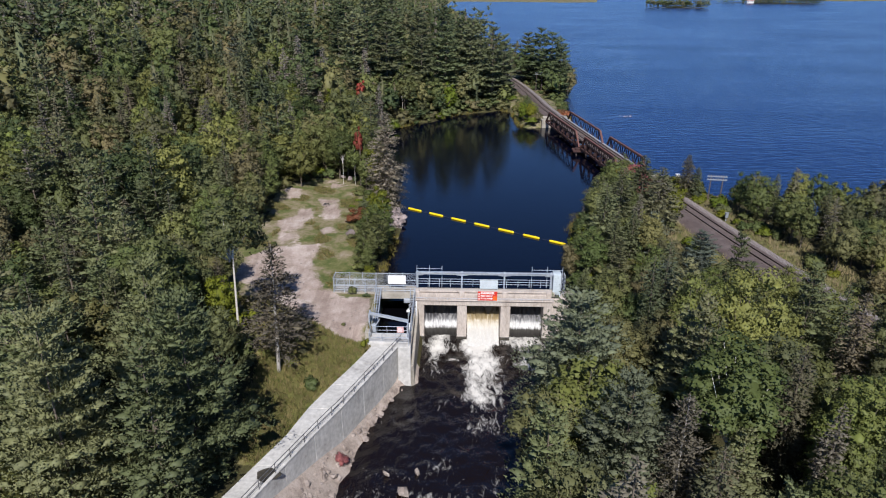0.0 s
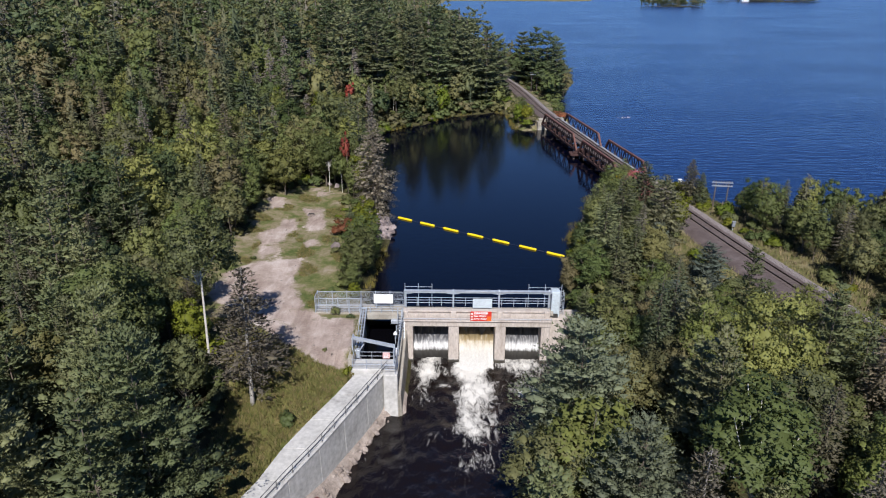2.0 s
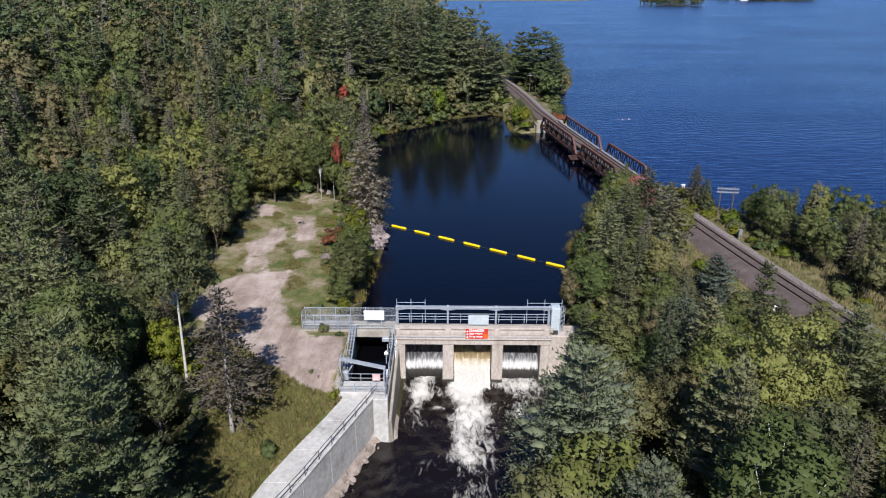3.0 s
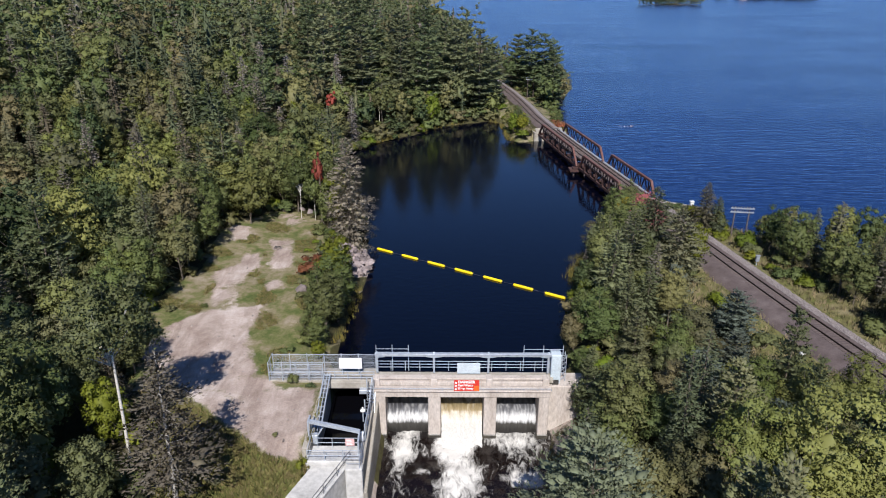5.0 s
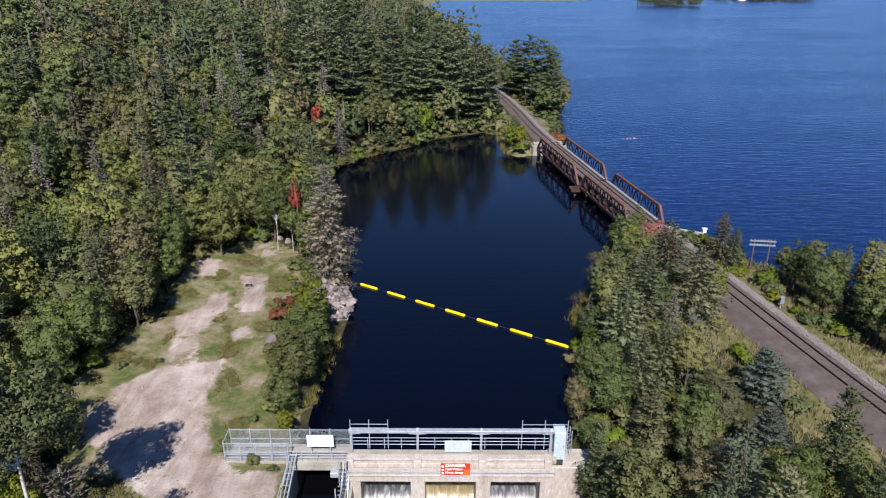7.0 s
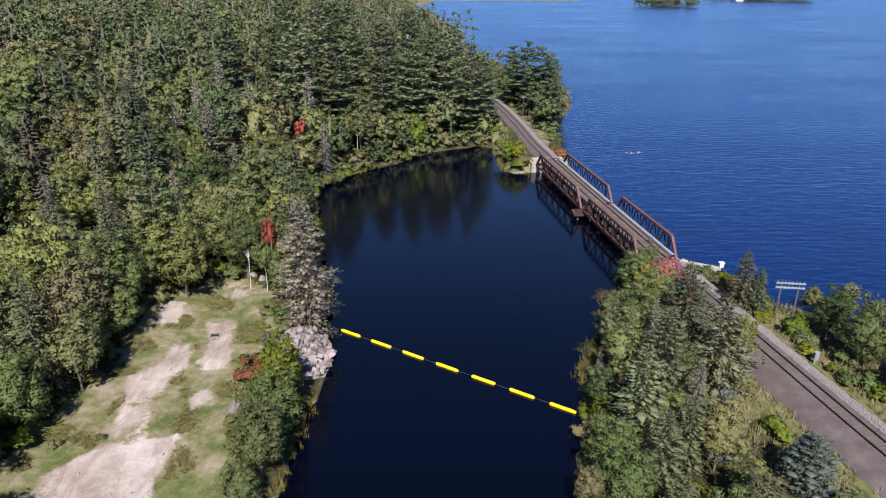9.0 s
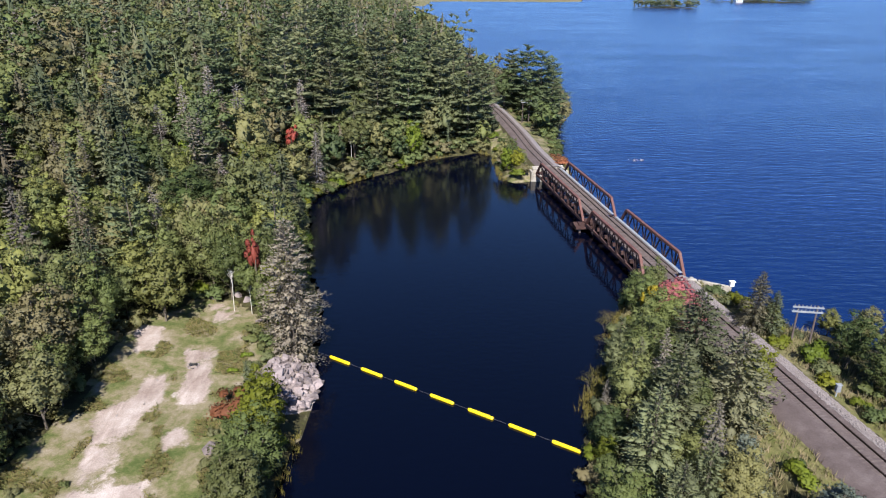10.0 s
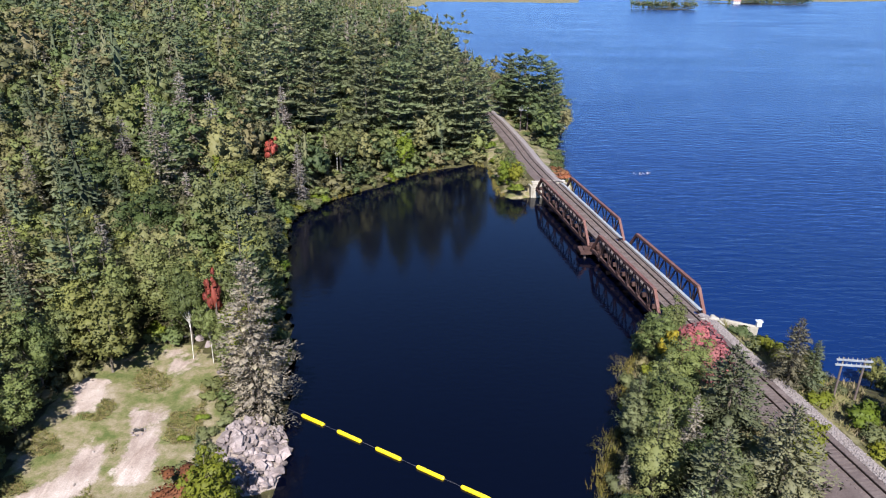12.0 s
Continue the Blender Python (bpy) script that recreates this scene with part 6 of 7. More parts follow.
EDGE_TREES = [("green1", -33.6, 113.6, 10.0, 1.0), ("green2", -32.4, 106.6, 8.4, 1.2), ("green0", -32.8, 100.8, 8.4, 1.2), ("spruce_near1", -35.2, 96.0, 14.5, 1.0), ("green3", -34.6, 90.6, 9.0, 1.2), ("spruce_near0", -34.4, 114.7, 13.5, 1.0), ("green3", -36.8, 110.6, 12.0, 1.1), ("olive1", -40.1, 107.4, 14.0, 1.0), ("grey_near0", -32.0, 127.0, 14.2, 1.0), ("green2", -32.6, 139.0, 11.5, 1.3),
              ("spruce_near2", -40.2, 124.0, 14.0, 1.3), ("olive0", -42.3, 91.0, 14.5, 1.0), ("grey_near1", -46.7, 121.8, 13.2, 1.3), ("grey_near2", -51.9, 116.4, 13.0, 1.2), ("green1", -34.8, 84.2, 9.5, 1.1), ("green2", -29.4, 75.4, 8.0, 1.1)]
HILL_TREES = [("deadspruce0", -44.0, 188.0, 16.0, 1.25), ("deadspruce1", -34.6, 177.0, 16.5, 1.35), ("deadspruce2", -44.6, 175.0, 14.0, 1.2), ("deadspruce0", -46.0, 166.0, 12.0, 1.2), ("deadspruce1", -20.9, 181.0, 12.5, 1.1), ("olive0", -26.4, 163.0, 12.6, 1.25), ("maple_mid2", -44.2, 150.0, 11.0, 1.3), ("bluespruce0", -57.6, 177.5, 13.0, 0.9), ("red1", -25.6, 182.6, 11.5, 0.7), ("olive1", -48.4, 183.0, 14.0, 1.1), ("lime1", -37.6, 158.0, 10.0, 0.9), ("maple_mid0", -14.6, 197.0, 12.0, 1.2), ("birch_near1", -15.4, 195.4, 10.0, 1.0), ("lime0", -1.8, 206.4, 9.0, 1.0), ("deadspruce2", -38.6, 164.0, 12.0, 1.2), ("deadspruce0", -26.4, 196.0, 15.0, 1.1), ("lime0", -32.0, 168.0, 8.6, 1.0), ("deadspruce1", -30.8, 151.0, 10.5, 1.1)]
PINES = [("tallpine0", -4.6, 239.0, 29.0, 0.95), ("tallpine1", -13.0, 228.6, 27.0, 1.0), ("tallpine2", 4.8, 220.5, 25.5, 1.05), ("tallpine0", -29.5, 224.4, 25.0, 1.05), ("tallpine1", -20.4, 203.0, 23.0, 1.2), ("tallpine2", 1.8, 230.0, 27.0, 1.0), ("tallpine0", 12.4, 219.5, 23.5, 1.05), ("tallpine1", -3.4, 214.5, 24.0, 1.05), ("tallpine2", -10.4, 211.5, 22.5, 1.1), ("tallpine1", 16.6, 227.0, 21.0, 1.0), ("tallpine2", 9.0, 246.0, 26.0, 1.0), ("tallpine0", -22.0, 243.0, 26.0, 1.0), ("tallpine2", -3.0, 262.0, 25.0, 1.0), ("tallpine0", 8.0, 272.0, 22.0, 1.1)]
POINT_TREES = [("tallpine2", 32.6, 262.0, 21.0, 1.45), ("tallpine1", 28.4, 272.0, 19.0, 1.3), ("tallpine0", 36.4, 253.0, 20.0, 1.4), ("tallpine2", 40.0, 258.0, 17.5, 1.35), ("maple_mid0", 41.6, 246.0, 11.0, 1.2), ("maple_mid2", 38.0, 244.5, 12.0, 1.3), ("larch0", 39.6, 248.0, 13.0, 1.2), ("maple_mid1", 26.5, 268.0, 13.0, 1.2),
               ("lime0", 22.6, 193.0, 5.2, 1.0), ("shrubrust0", 33.4, 195.0, 1.6, 1.5), ("shrubrust0", 33.6, 198.6, 1.8, 1.4), ("shrubrust0", 33.0, 203.0, 1.4, 1.4), ("shrub1", 33.6, 207.0, 1.8, 1.3), ("lime1", 20.6, 195.5, 6.0, 1.0), ("maple_mid3", 19.8, 198.5, 6.5, 1.0), ("shrublime0", 22.6, 190.4, 2.6, 1.3), ("green1", 21.2, 197.2, 6.5, 1.2), ("green2", 23.6, 194.6, 5.0, 1.2), ("shrub1", 24.0, 190.6, 2.6, 1.2), ("red1", -38, 260, 13.0, 1.2), ("red0", -58, 262, 11.0, 1.2), ("maple_mid2", 21.6, 202.0, 6.5, 1.2)]
SMALL = [("shrubred0", -10.5, 48.0, 1.6, 0.8), ("shrubred0", 8.9, 52.0, 2.0, 1.0), ("shrub0", -13.0, 74.2, 1.3, 0.8), ("shrub2", -14.2, 54.5, 1.5, 1.0), ("shrublime0", -9.9, 63.2, 1.1, 0.8), ("yellow0", 17.2, 85.0, 2.4, 1.2), ("shrublime0", 44.8, 123.5, 2.6, 1.0), ("shrublime0", 46.5, 119.5, 2.8, 1.0), ("shrublime0", 47.5, 110.0, 2.8, 1.0), ("spruce_mid2", 56.5, 103, 10.0, 1.5), ("shrub0", 17.6, 79.4, 2.0, 1.4), ("shrublime0", 19.2, 78.2, 1.6, 1.3), ("shrub1", 21.4, 79.6, 2.4, 1.4), ("shrub2", 24.0, 80.8, 2.6, 1.5), ("shrub0", 22.4, 76.6, 2.4, 1.4), ("shrublime0", 26.0, 82.6, 2.2, 1.3), ("shrub1", 28.6, 79.8, 1.8, 1.5), ("green2", 17.6, 77.9, 3.6, 1.3)]
taken = []
for group in (RIVER_TREES, MID_TREES, BANK_TREES, CLEARING_TREES, EDGE_TREES, HILL_TREES, PINES, POINT_TREES, SMALL):
    for key, x, y, tall, w in group:
        kind = key.split("_")[0].rstrip("0123456789")
        plant(key, x, y, tall / NATIVE[kind], w)
        reach = {"birch": 5.0 if x < -22 else 1.8, "bigpine": 5.4, "tallpine": 4.2, "beige": 4.0, "deadspruce": 4.4}.get(kind, 0.2 * tall * w)
        taken.append((x, y, reach))


def open_ground(x, y):
    """Where trees may stand: off water, track, clearings and works."""
    dl = np.minimum(edge_distance(x, y, POND), edge_distance(x, y, LAKE))
    dr = edge_distance(x, y, RIVER)
    dt = edge_distance(x, y, TRACK, False)
    ok = (dl > 0.7) & (dr > 1.8) & (dt > np.where((y > 186) & (y < 228), 9.5, np.where((y >= 228) & (y < 285), 7.0, np.where(y > 105, 4.6, 6.6)))) & (edge_distance(x, y, CLEAR) > 0.6)
    ok &= ~((x > -17) & (x < 13.5) & (y < 77.5) & (y > 60)) & ~((x > wall_left_v(y) - 1.5) & (x < 3) & (y < 66))
    ok &= ~((x > 12) & (x < 16.5) & (y > 71) & (y < 79))
    ok &= ~((x > 40.5) & (y > 99) & (y < 136) & (x < 54))
    return ok


def wall_left_v(y):
    return np.interp(y, [10, 47, 52.66, 57.2, 63.9, 66], [-30.5, -15.1, -13.6, -11.45, -8.85, -8.1])


def candidates(step, x0, x1, y0, y1, seed):
    r = np.random.RandomState(seed)
    gx, gy = np.meshgrid(np.arange(x0, x1, step), np.arange(y0, y1, step))
    gx = (gx + r.uniform(-0.42, 0.42, gx.shape) * step).ravel()
    gy = (gy + r.uniform(-0.42, 0.42, gy.shape) * step).ravel()
    ok = open_ground(gx, gy) & (np.abs(gx - 2.5) < 0.69 * (gy + 5) + 11)
    return gx[ok], gy[ok], r


gx, gy, rs = candidates(4.2, -80, 84, 19, 262, 5)
count = {}
far_list = []
zone = fbm(gx, gy, 16, 51)
zone2 = fbm(gx, gy, 10, 52)
dshore = np.minimum(edge_distance(gx, gy, POND), edge_distance(gx, gy, LAKE))
for x, y, z1, z2, ds in zip(gx, gy, zone, zone2, dshore):
    if any((x - a) ** 2 + (y - b) ** 2 < c * c for a, b, c in taken):
        continue
    if -16 < x < -8 and 104 < y < 119:
        continue
    dist = math.hypot(x - 4, y - min(max(y - 30, -4), 56))
    east = x > 12 and y < 135
    u = rs.uniform()
    if east:
        if y > 64 and float(edge_distance(np.array(x), np.array(y), TRACK, False)) < 13 and x < 46:
            continue
        kind = "maple" if u < 0.60 + 0.2 * z1 else "pine" if u < 0.78 else "spruce" if u < 0.94 else "grey"
        s = rs.uniform(0.55, 0.98) * (1.0 if y < 70 else 0.85 if y < 90 else 0.68)
        if x > 46:
            kind = "maple" if u < 0.86 else "spruce"
            s = rs.uniform(0.3, 0.75)
    else:
        leafy = 95 < y < 190
        kind = "maple" if u < (0.66 if leafy else 0.56) + 0.2 * z1 else "pine" if u < (0.70 if leafy else 0.72 if y < 95 else 0.60) + 0.08 * z2 else "spruce" if u < 0.91 else "grey"
        s = rs.uniform(0.6, 1.0) * (1 + 0.28 * z2) if kind != "pine" else rs.uniform(0.75, 1.2)
        if y > 190 and x > -45:
            kind = "tallpine" if u < (0.10 if x < -20 and ds > 14 else 0.05) else "maple" if u < (0.78 if ds < 10 else 0.7) else "spruce" if u < 0.86 else "pine" if u < 0.91 else "grey"
            s = rs.uniform(0.85, 1.1) if kind == "tallpine" else rs.uniform(0.5, 0.85)
    if not east and y > 140:
        s *= 1.15
    if 0 < ds < 3:
        s *= 0.75
    lod = "close" if dist < 50 else "near" if dist < 74 else "mid"
    n_same = count.get(kind, 0)
    if kind == "tallpine":
        plant(f"tallpine{rs.randint(3)}", x, y, s, rs.uniform(0.95, 1.2))
        continue
    if dist > 122 or n_same > 290:
        far_list.append((kind, "mid" if dist < 125 else "far", x, y, s))
        continue
    count[kind] = n_same + 1
    if kind == "maple" and rs.uniform() < (0.2 if east else 0.42 if 95 < y < 185 and x > -60 else 0.15) and dist < 122:
        plant(f"olive{rs.randint(2)}", x, y, s * 1.05, rs.uniform(0.85, 1.2))
        continue
    plant(f"{kind}_{lod}{rs.randint(4 if kind == 'maple' else 3)}", x, y, s, rs.uniform(0.9, 1.25) if kind in ("maple", "pine") else rs.uniform(1.0, 1.5))

for x, y, s in ((26.6, 121.2, 0.9), (25.2, 117.6, 0.6), (27.6, 124.6, 0.5), (22.6, 109.3, 0.6), (21.8, 106.6, 0.75), (21.0, 103.8, 0.55), (20.2, 100.6, 0.5), (18.3, 93.5, 0.4)):
    plant("sparse0", x, y, s, 1.0, None, -0.1)
for x, y, k in ((-11.0, 73.4, 0.3), (-27, 90, 0.3), (-30.8, 88.5, 0.4), (-12.8, 66.0, 0.2)):
    plant(f"shrub{int(abs(x)) % 3}", x, y, k, 1.2)
# bushes overhanging the pond's west and north shore
shore = np.array(POND[8:19], float)
run = np.r_[0, np.cumsum(np.hypot(*np.diff(shore, axis=0).T))]
for k, d in enumerate(np.arange(6.0, run[-1], 1.7)):
    x, y = float(np.interp(d, run, shore[:, 0])), float(np.interp(d, run, shore[:, 1]))
    if y > 186 and k % 3:
        continue
    plant(f"shrub{k % 3}" if k % 4 else "shrublime0", x + rs.uniform(-0.8, 0.6), y + rs.uniform(-0.6, 0.5), rs.uniform(0.6, 1.1), rs.uniform(0.9, 1.3), None, 0.1)
# low growth along edges of water, track and clearing
gx, gy, rs = candidates(2.2, -40, 64, 40, 262, 8)
dl = np.minimum(edge_distance(gx, gy, POND), edge_distance(gx, gy, LAKE))
dt, dc = edge_distance(gx, gy, TRACK, False), edge_distance(gx, gy, CLEAR)
shrubs = 0
for x, y, a, b, c in zip(gx, gy, dl, dt, dc):
    if -16 < x < -8 and 99 < y < 119:
        continue
    if not (a < (3 if y < 140 else 5) or b < 8.5 or c < 2.5) or rs.uniform() > 0.8:
        continue
    if shrubs >= 250 or y > 140:
        far_list.append(("bush", "mid", x, y, rs.uniform(0.7, 1.5)))
    else:
        plant("shrublime0" if rs.uniform() < 0.2 else f"shrub{rs.randint(3)}", x, y, rs.uniform(0.5, 1.1), rs.uniform(0.8, 1.3))
        shrubs += 1
for k in range(16):
    y = 97 + 2.1 * k
    x = float(np.interp(y, [q[1] for q in TRACK], [q[0] for q in TRACK])) + rs.uniform(4.6, 9.0)
    plant(("shrublime0", "shrub0", "shrublime0", "shrub2")[k % 4], x, y, rs.uniform(0.5, 0.95), rs.uniform(1.0, 1.4))
# low bushes on the bank on both sides of the track past the bridge
for k in range(46):
    y = 192 + 1.75 * k
    x = float(np.interp(y, [q[1] for q in TRACK], [q[0] for q in TRACK]))
    x += rs.uniform(5.2, 9.5) * (1 if k % 3 else -1)
    if float(edge_distance(np.array(x), np.array(y), LAKE)) > 0.3 and float(edge_distance(np.array(x), np.array(y), POND)) > 0.3:
        plant(("shrub0", "shrub1", "shrublime0", "shrub2", "shrub1", "shrub0")[rs.randint(6)], x, y, rs.uniform(0.5, 1.25), rs.uniform(0.9, 1.3))
# scattered shrubs on the grass
for x, y, s in ((-13.6, 86, 0.5), (-14.5, 96, 0.5), (-15.8, 99.5, 0.45), (-15.5, 112, 0.5), (-14.6, 105.8, 0.5), (-18.7, 62.5, 0.6), (-14.2, 113.5, 0.6), (-17.2, 115.5, 0.7), (-16.5, 60.5, 0.4)):
    plant(f"shrub{rs.randint(3)}", x, y, s)


for x, y, tall in ((-15.6, 92.0, 1.0), (-13.6, 93.6, 1.5), (-14.6, 97.4, 1.4), (-13.2, 102.6, 1.8), (-16.4, 103.2, 0.9), (-15.8, 107.6, 1.3), (-14.6, 109.8, 1.2), (-16.8, 110.4, 0.8), (-15.2, 113.4, 1.6), (-17.6, 107.4, 0.7), (-12.9, 99.2, 2.0), (-16.6, 96.6, 0.8), (-17.2, 113.6, 1.1), (-13.4, 82.6, 1.2), (-14.6, 80.2, 0.8)):
    plant(("shrub0", "shrub1", "shrub2", "shrublime0")[rs.randint(4)], x, y, tall / 2.2, 1.25)


def far_woods():
    """The wooded hill beyond, one joined mass of single small trees."""
    x2, y2, r = candidates(8.2, -420, 62, 262, 1000, 9)
    sort = ("pine", "maple", "maple", "spruce", "maple", "grey")
    more = [(sort[r.randint(6)], "far" if y < 335 else "dim", x, y, r.uniform(0.8, 1.5) * (0.42 if y < 430 and x > float(np.interp(y, [262, 320, 420], [17, 5, -16])) else 1)) for x, y in zip(x2, y2) if (y < 520 or r.uniform() < 0.7) and (y < 900 or x < -170)]
    x4, y4 = [a.ravel() for a in np.meshgrid(np.arange(-70, 61, 6.0), np.arange(-75, 20, 6.0))]
    x4, y4 = x4 + r.uniform(-2, 2, len(x4)), y4 + r.uniform(-2, 2, len(x4))
    keep = open_ground(x4, y4) & ((y4 < 14) | (np.abs(x4 - 2.5) > 34))
    more += [(sort[r.randint(6)], "dim", x, y, r.uniform(0.7, 1.2)) for x, y in zip(x4[keep], y4[keep])]
    x3, y3, r = candidates(5.6, -210, -80, 60, 262, 10)
    more += [(sort[r.randint(6)], "far", x, y, r.uniform(0.8, 1.5)) for x, y in zip(x3, y3)]
    everything = far_list + more
    slot = {"maple": 0, "pine": 1, "spruce": 2, "grey": 3, "bush": 0}
    vs, fs, ms, ts, ns, k = [], [], [], [], [], 0
    hs = land_height(np.array([e[2] for e in everything]), np.array([e[3] for e in everything]))
    for (kind, lod, x, y, s), z in zip(everything, hs):
        v, f, nr = SHAPES[kind, lod][r.randint(3)][1]
        a = r.uniform(0, 6.283)
        w = s * r.uniform(0.95, 1.35)
        rot = np.array([[math.cos(a) * w, -math.sin(a) * w, 0], [math.sin(a) * w, math.cos(a) * w, 0], [0, 0, s]])
        vs.append(v @ rot.T + [x, y, z])
        ns.append(nr @ np.array([[math.cos(a), -math.sin(a), 0], [math.sin(a), math.cos(a), 0], [0, 0, 1]]).T)
        fs.append(f + k)
        ms.append(np.full(len(f), slot[kind]))
        ts.append(np.full(len(v), r.uniform()))
        k += len(v)
    # pines in the far woods take the needle colour darkened for cloud shadow
    me = tri_mesh("far_woods", np.concatenate(vs), np.concatenate(fs), [M_LEAF, M_SHADEPINE, M_SPRUCE, M_GREY], np.concatenate(ms), np.concatenate(ts), np.concatenate(ns))
    tagged(new("far_woods", me), "mixed forest of green and grey trees covering the hill", "forest", kind="stuff")


far_woods()


def island(name, cx, cy, rx, ry, n, hmax, label, seed):
    t = thing(name, label, "island")
    r = np.random.RandomState(seed)
    a = np.linspace(0, 6.283, 40, endpoint=False)
    k = 1 + 0.18 * np.sin(3 * a + seed) + 0.1 * np.sin(5 * a)
    rim = np.stack([cx + np.cos(a) * rx * k, cy + np.sin(a) * ry * k, np.full(40, -0.5)], 1)
    mid = np.stack([cx + np.cos(a) * rx * k * 0.85, cy + np.sin(a) * ry * k * 0.85, np.full(40, 0.25)], 1)
    v = np.concatenate([rim, mid, [[cx, cy, 1.6]]])
    i = np.arange(40)
    j = (i + 1) % 40
    f = np.concatenate([np.stack([i, j, 40 + j], 1), np.stack([i, 40 + j, 40 + i], 1), np.stack([40 + i, 40 + j, np.full(40, 80)], 1)])
    part("land", tri_mesh("land", v, f, [M_GROUND]), None, t)
    vs, fs, ms, ts, q = [], [], [], [], 0
    pr = [(0, SHAPES["maple", "dim"][0][1]), (1, SHAPES["pine", "dim"][0][1]), (2, SHAPES["spruce", "dim"][0][1])]
    for _ in range(n):
        u, b = math.sqrt(r.uniform()) * 0.98, r.uniform(0, 6.283)
        kk = 1 + 0.18 * math.sin(3 * b + seed) + 0.1 * math.sin(5 * b)
        mi, (cv, cf, _) = pr[r.randint(3)]
        s = r.uniform(0.55, 1.0) * hmax / 14
        vs.append(cv * [s * 1.3, s * 1.3, s] + [cx + math.cos(b) * rx * kk * u, cy + math.sin(b) * ry * kk * u, 0.6])
        fs.append(cf + q)
        ms.append(np.full(len(cf), mi))
        ts.append(np.full(len(cv), r.uniform()))
        q += len(cv)
    o = part("woodland", tri_mesh("woodland", np.concatenate(vs), np.concatenate(fs), [M_LEAF, M_PINE, M_SPRUCE], np.concatenate(ms), np.concatenate(ts)), None, t)
    o["kind"] = "stuff"
    return t


island("wooded_island", 338, 1075, 44, 14, 90, 15, "small wooded island far out in the lake", 61)
island("wooded_island", 590, 1330, 100, 24, 150, 17, "long wooded island with a cottage far out in the lake", 62)
cottage = thing("cottage", "white cottage with a brown roof on the far island shore", "house")
part("wall", Geo().box(528, 540, 1298, 1305, 0.5, 5).mesh("wall", 0.1), M_WHITE, cottage)
part("roof", Geo().hexa([(527, 1297, 5), (541, 1297, 5), (541, 1306, 5), (527, 1306, 5), (528, 1301, 8.5), (540, 1301, 8.5), (540, 1302, 8.5), (528, 1302, 8.5)]), M_ROOF, cottage)
for x in (530, 534, 537.5):
    part("window", Geo().box(x, x + 1.3, 1297.9, 1297.98, 2.2, 3.8), M_CANAL, cottage)

# ---- rocks, grass, small things ----


def rock_mesh(seed, n=2):
    bm = bmesh.new()
    bmesh.ops.create_icosphere(bm, subdivisions=1, radius=0.5)
    r = random.Random(seed)
    off = Vector((r.uniform(0, 50), r.uniform(0, 50), 0))
    for v in bm.verts:
        v.co *= 1 + 0.75 * noise.noise(v.co * 1.7 + off)
        v.co.z *= 0.7
    me = bpy.data.meshes.new("rock")
    bm.to_mesh(me)
    bm.free()
    return me


ROCKS = [rock_mesh(i) for i in range(6)]
ROCKS_TAN = [rock_mesh(i + 20) for i in range(6)]
for m_ in ROCKS:
    m_.materials.append(M_ROCK)
for m_ in ROCKS_TAN:
    m_.materials.append(M_ROCK_TAN)


def lay_rock(meshes, parent, x, y, z, s):
    o = part("rock", random.choice(meshes), None, parent)
    o.matrix_basis = Matrix.Translation((x, y, z)) @ Euler((random.uniform(0, 6), random.uniform(-0.4, 0.4), random.uniform(0, 6))).to_matrix().to_4x4() @ Matrix.Diagonal((s, s * random.uniform(0.7, 1.2), s * random.uniform(0.6, 1.0), 1))
    return o


riprap = thing("riprap", "heap of pale pinkish broken rock on the pond shore", "rocks")
for _ in range(230):
    a, u = random.uniform(0, 6.283), math.sqrt(random.uniform(0, 1))
    x, y = -11.3 + math.cos(a) * u * 2.9, 107.2 + math.sin(a) * u * 5.2
    lay_rock(ROCKS, riprap, x, y, max(float(land_height(x, y)), 0.0) + random.uniform(-0.15, 0.6), random.choice((0.5, 0.7, 0.9, 1.2, 1.5)))
bank = thing("bank_rocks", "tan broken rocks along the foot of the flume wall", "rocks")
for _ in range(290):
    y = random.uniform(34, 64)
    x = float(np.interp(y, [10, 30, 44, 50.5, 58, 64.5], [-15.5, -12.6, -10.4, -9.3, -7.0, -4.2])) + random.uniform(-2.6, 0.35)
    if x > float(wall_line(y)) + 0.3:
        lay_rock(ROCKS_TAN, bank, x, y, float(land_height(x, y)) + 0.03, random.choice((0.25, 0.35, 0.45, 0.6, 0.9)))
for x, y, s in ((-4.2, 44.8, 1.5), (-3.0, 47.5, 0.8), (-5.5, 43, 1.0), (-6.0, 47.2, 0.7)):
    tagged(lay_rock(ROCKS_TAN, None, x, y, -4.2, s), "tan boulder standing in the river", "rock")
for x, y, s in ((-16.0, 94.2, 1.5), (-17.6, 118.5, 0.9), (-22.2, 125.5, 1.6), (-24.0, 126.4, 1.3), (-20.5, 124.0, 1.2), (-25.5, 124.9, 1.0), (-14.2, 99.0, 0.9), (20.0, 187.6, 0.8), (38.5, 236.5, 2.0), (37.5, 238.2, 1.6), (30.5, 282, 3.0), (31.5, 276, 2.4), (33.5, 268, 2.2)):
    tagged(lay_rock(ROCKS, None, x, y, float(land_height(x, y)) + 0.15, s), "pale weathered boulder on the grass", "rock")
stones = thing("scattered_stones", "small loose stones strewn over the bare sand", "stones")
spot = random.Random(5)
while len(stones.children) < 90:
    x, y = spot.uniform(-31, -10), spot.uniform(62, 116)
    if float(sand_distance(np.array(x), np.array(y))) < -0.3:
        lay_rock(ROCKS_TAN, stones, x, y, float(land_height(x, y)) + 0.01, spot.choice((0.1, 0.14, 0.2, 0.32)))
firepit = thing("fire_ring", "old fire ring of stones with charred wood", "fire pit")
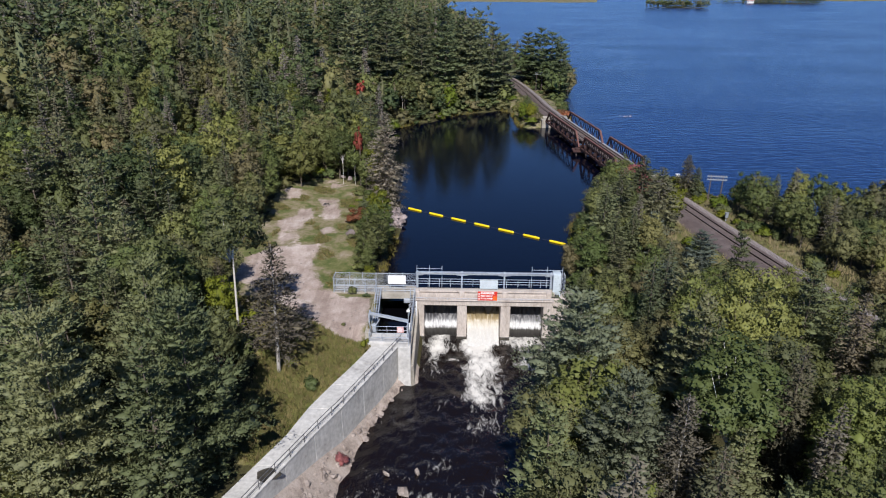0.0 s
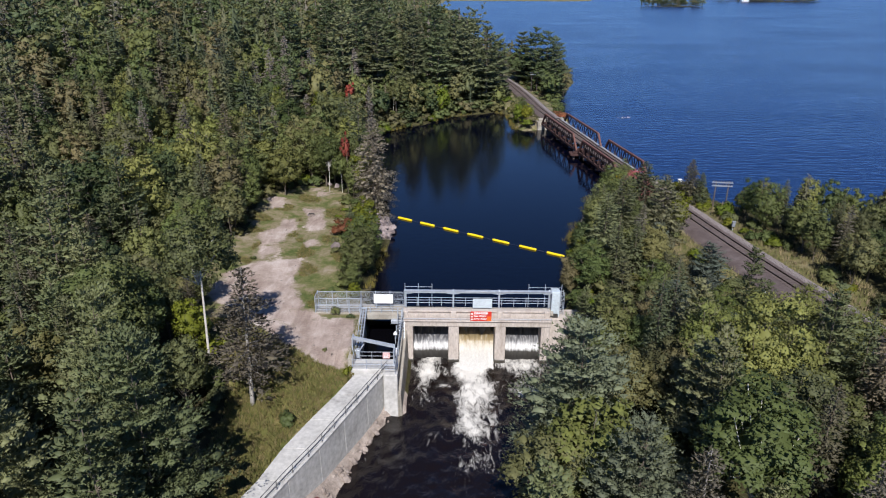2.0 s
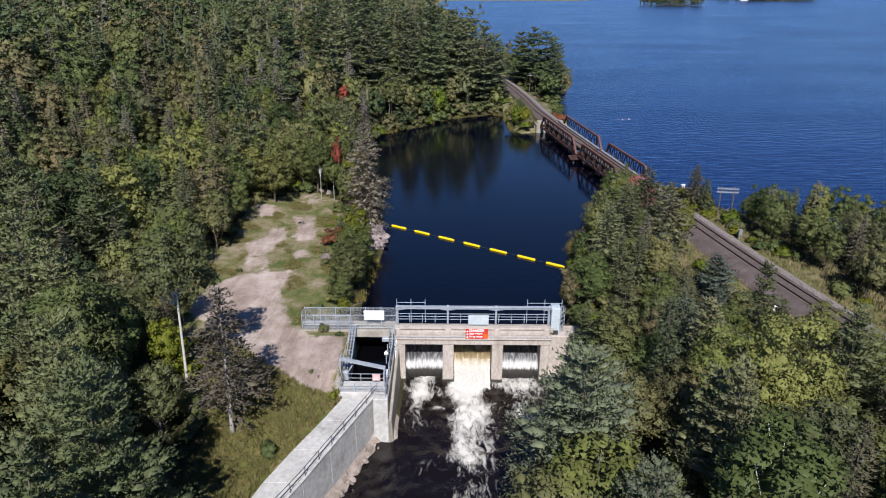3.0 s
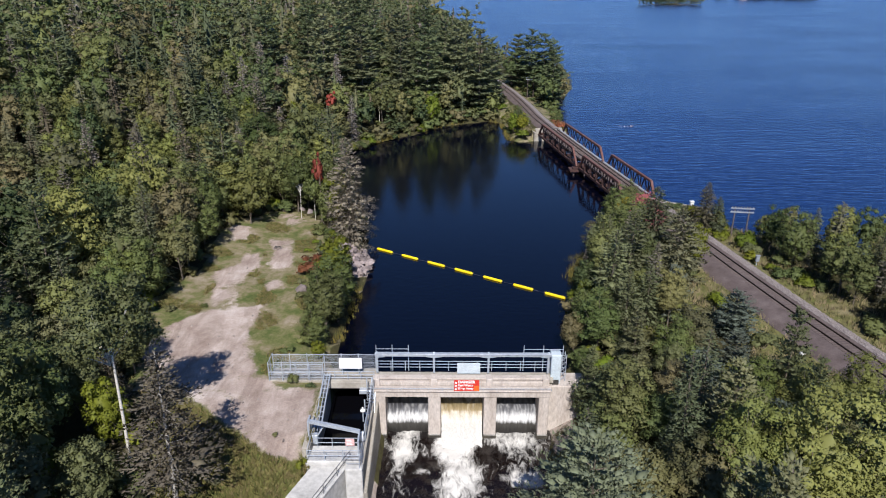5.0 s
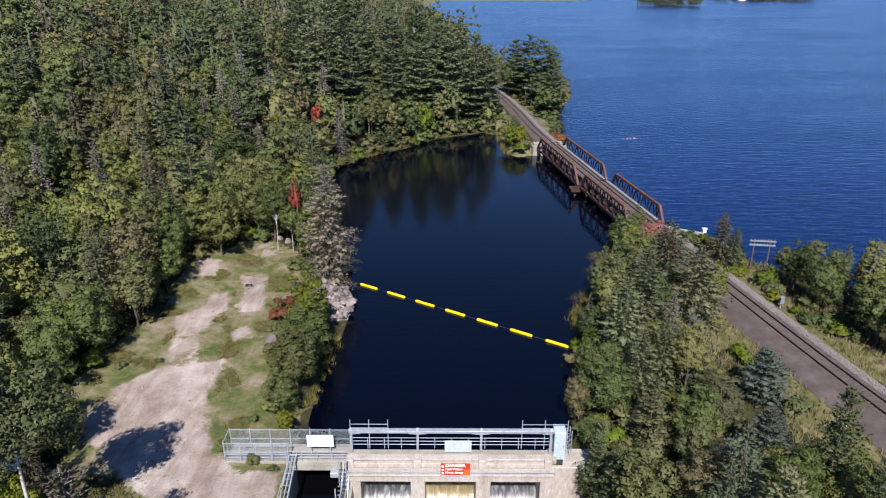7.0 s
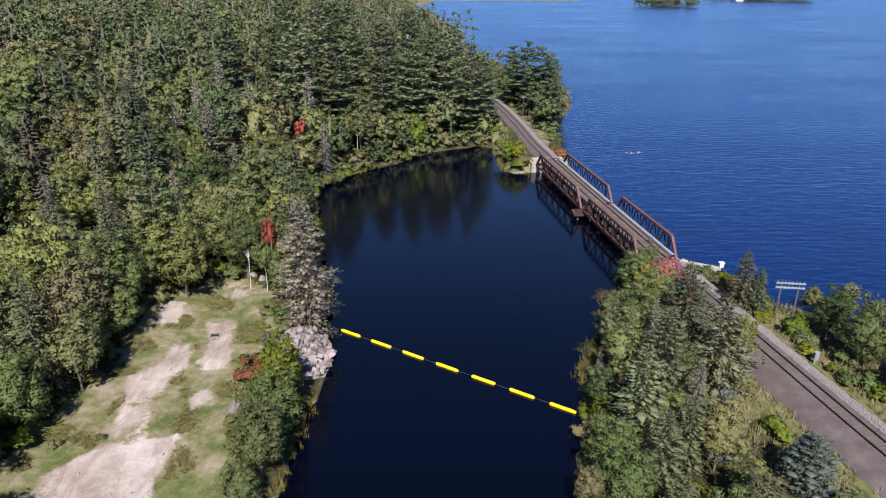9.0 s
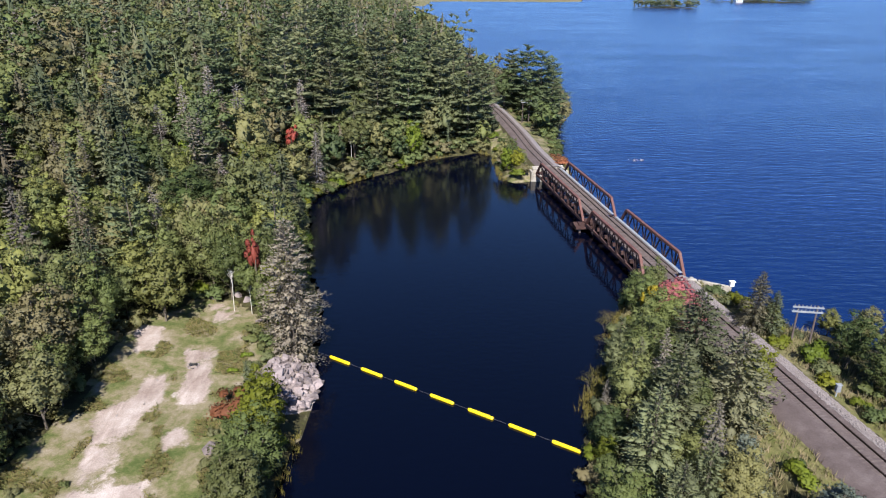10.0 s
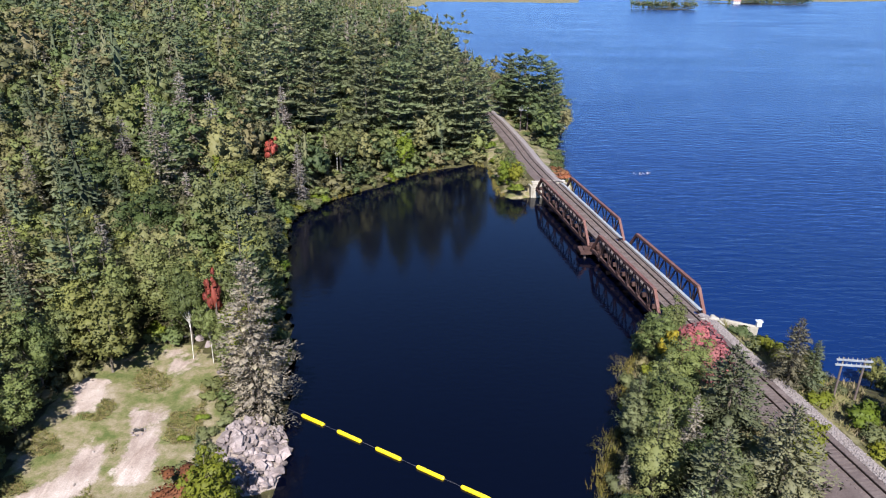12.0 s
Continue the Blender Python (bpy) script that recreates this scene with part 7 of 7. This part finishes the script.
for k in range(9):
    a = k * 0.7
    lay_rock(ROCKS, firepit, -22.4 + 0.55 * math.cos(a), 108.6 + 0.55 * math.sin(a), float(land_height(-22.4, 108.6)) + 0.08, 0.32)
for k in range(4):
    part("charred_log", Geo().bar((-22.8, 108.4 + 0.12 * k, 2.75), (-22.0, 108.7 - 0.1 * k, 2.8), 0.06, None, 6), M_CHAR, firepit)


# rocks added at the lake's surface to stand in for a pale ripple streak
ripple_mark = thing("shoal_rocks", "few pale rocks standing in for a white streak of ripples", "rocks")
for k in range(22):
    lay_rock(ROCKS_TAN, ripple_mark, 54.4 + spot.uniform(-1.9, 1.9), 208.3 + spot.uniform(-0.9, 0.9), -0.06, spot.choice((0.25, 0.35, 0.5)))


def grass_tufts(name, n, place, hmin, hmax, material, label, seed, blades=5):
    """Many thin blades in tufts."""
    r = np.random.RandomState(seed)
    x, y = place(r, n)
    z = land_height(x, y)
    c = np.repeat(np.stack([x, y, z], 1), blades, 0) + np.concatenate([r.normal(size=(len(x) * blades, 2)) * 0.12, np.zeros((len(x) * blades, 1))], 1)
    m = len(c)
    a = r.uniform(0, 6.283, m)
    w = np.stack([np.cos(a), np.sin(a), np.zeros(m)], 1) * 0.05
    tip = c + np.stack([r.normal(size=m) * 0.18, r.normal(size=m) * 0.18, r.uniform(hmin, hmax, m)], 1)
    v = np.stack([c - w, c + w, tip], 1)
    back = np.cross(v[:, 1] - v[:, 0], v[:, 2] - v[:, 0])[:, 1] > 0
    v[back] = v[back][:, ::-1]
    v = v.reshape(-1, 3)
    me = tri_mesh(name, v, np.arange(len(v)).reshape(-1, 3), [material], None, np.repeat(np.repeat(r.uniform(size=len(x)), blades), 3), np.tile([0.0, -0.15, 1.0], (len(v), 1)))
    return tagged(new(name, me), label, "grass", kind="stuff")


def in_clearing(r, n, lo, hi):
    x, y = r.uniform(-33, -9, n * 4), r.uniform(lo, hi, n * 4)
    ds, dc = sand_distance(x, y), edge_distance(x, y, CLEAR)
    ok = (dc < 0.5) & (ds > 0.3) & (x < wall_left_v(np.minimum(y, 66)) - 0.2) & ~((x > -15.6) & (y > 73.5) & (y < 78))
    return x[ok][:n], y[ok][:n]


def beside_pond(r, n):
    y = r.uniform(92, 121, n)
    x = np.interp(y, [92, 95, 101.4, 111, 122.5], [18, 18.5, 20.2, 23.5, 27.5]) + r.normal(size=n) * 0.8 - 0.3
    ok = fbm(x, y, 3, 78) > 0.1
    return x[ok], y[ok]


def by_track(r, n):
    x, y = r.uniform(20, 62, n * 5), r.uniform(60, 134, n * 5)
    dt, dl = edge_distance(x, y, TRACK, False), np.minimum(edge_distance(x, y, POND), edge_distance(x, y, LAKE))
    ok = (dt > 4.2) & (dt < 11) & (dl > 0.3)
    return x[ok][:n], y[ok][:n]


def on_shore(r, n):
    x, y = r.uniform(-25, 45, n * 20), r.uniform(85, 245, n * 20)
    dl = np.minimum(edge_distance(x, y, POND), edge_distance(x, y, LAKE))
    dt = edge_distance(x, y, TRACK, False)
    ok = (dl > -0.3) & (dl < 0.8) & (dt > 4.5) & ~((y > 100) & (y < 114) & (x < 0)) & (fbm(x, y, 6, 77) > 0.1)
    return x[ok][:n], y[ok][:n]


def weeds_in_clearing(r, n):
    x, y = in_clearing(r, n * 6, 70, 128)
    ok = fbm(x, y, 2.6, 90) > 0.3
    return x[ok][:n], y[ok][:n]


grass_tufts("clearing_grass", 3600, weeds_in_clearing, 0.1, 0.3, M_LUSH, "dry yellow-green grass in the clearing", 71, 7)
grass_tufts("bank_grass", 4200, lambda r, n: in_clearing(r, n, 40, 72), 0.2, 0.6, M_LUSH, "lush green grass and weeds beside the flume", 74)
grass_tufts("trackside_grass", 3200, by_track, 0.3, 1.0, M_GRASS, "tall yellow-green weeds beside the railway", 72)
grass_tufts("pond_reeds", 260, beside_pond, 0.5, 1.3, M_REED, "tall yellowing reeds standing at the pond edge", 75, 5)
grass_tufts("shore_reeds", 2400, on_shore, 0.4, 1.2, M_REED, "yellow-green reeds along the shores", 73, 6)

for key, t in list(TREES.items()):
    if "unused" in t:
        for o in (*t.children_recursive, t):
            bpy.data.objects.remove(o)
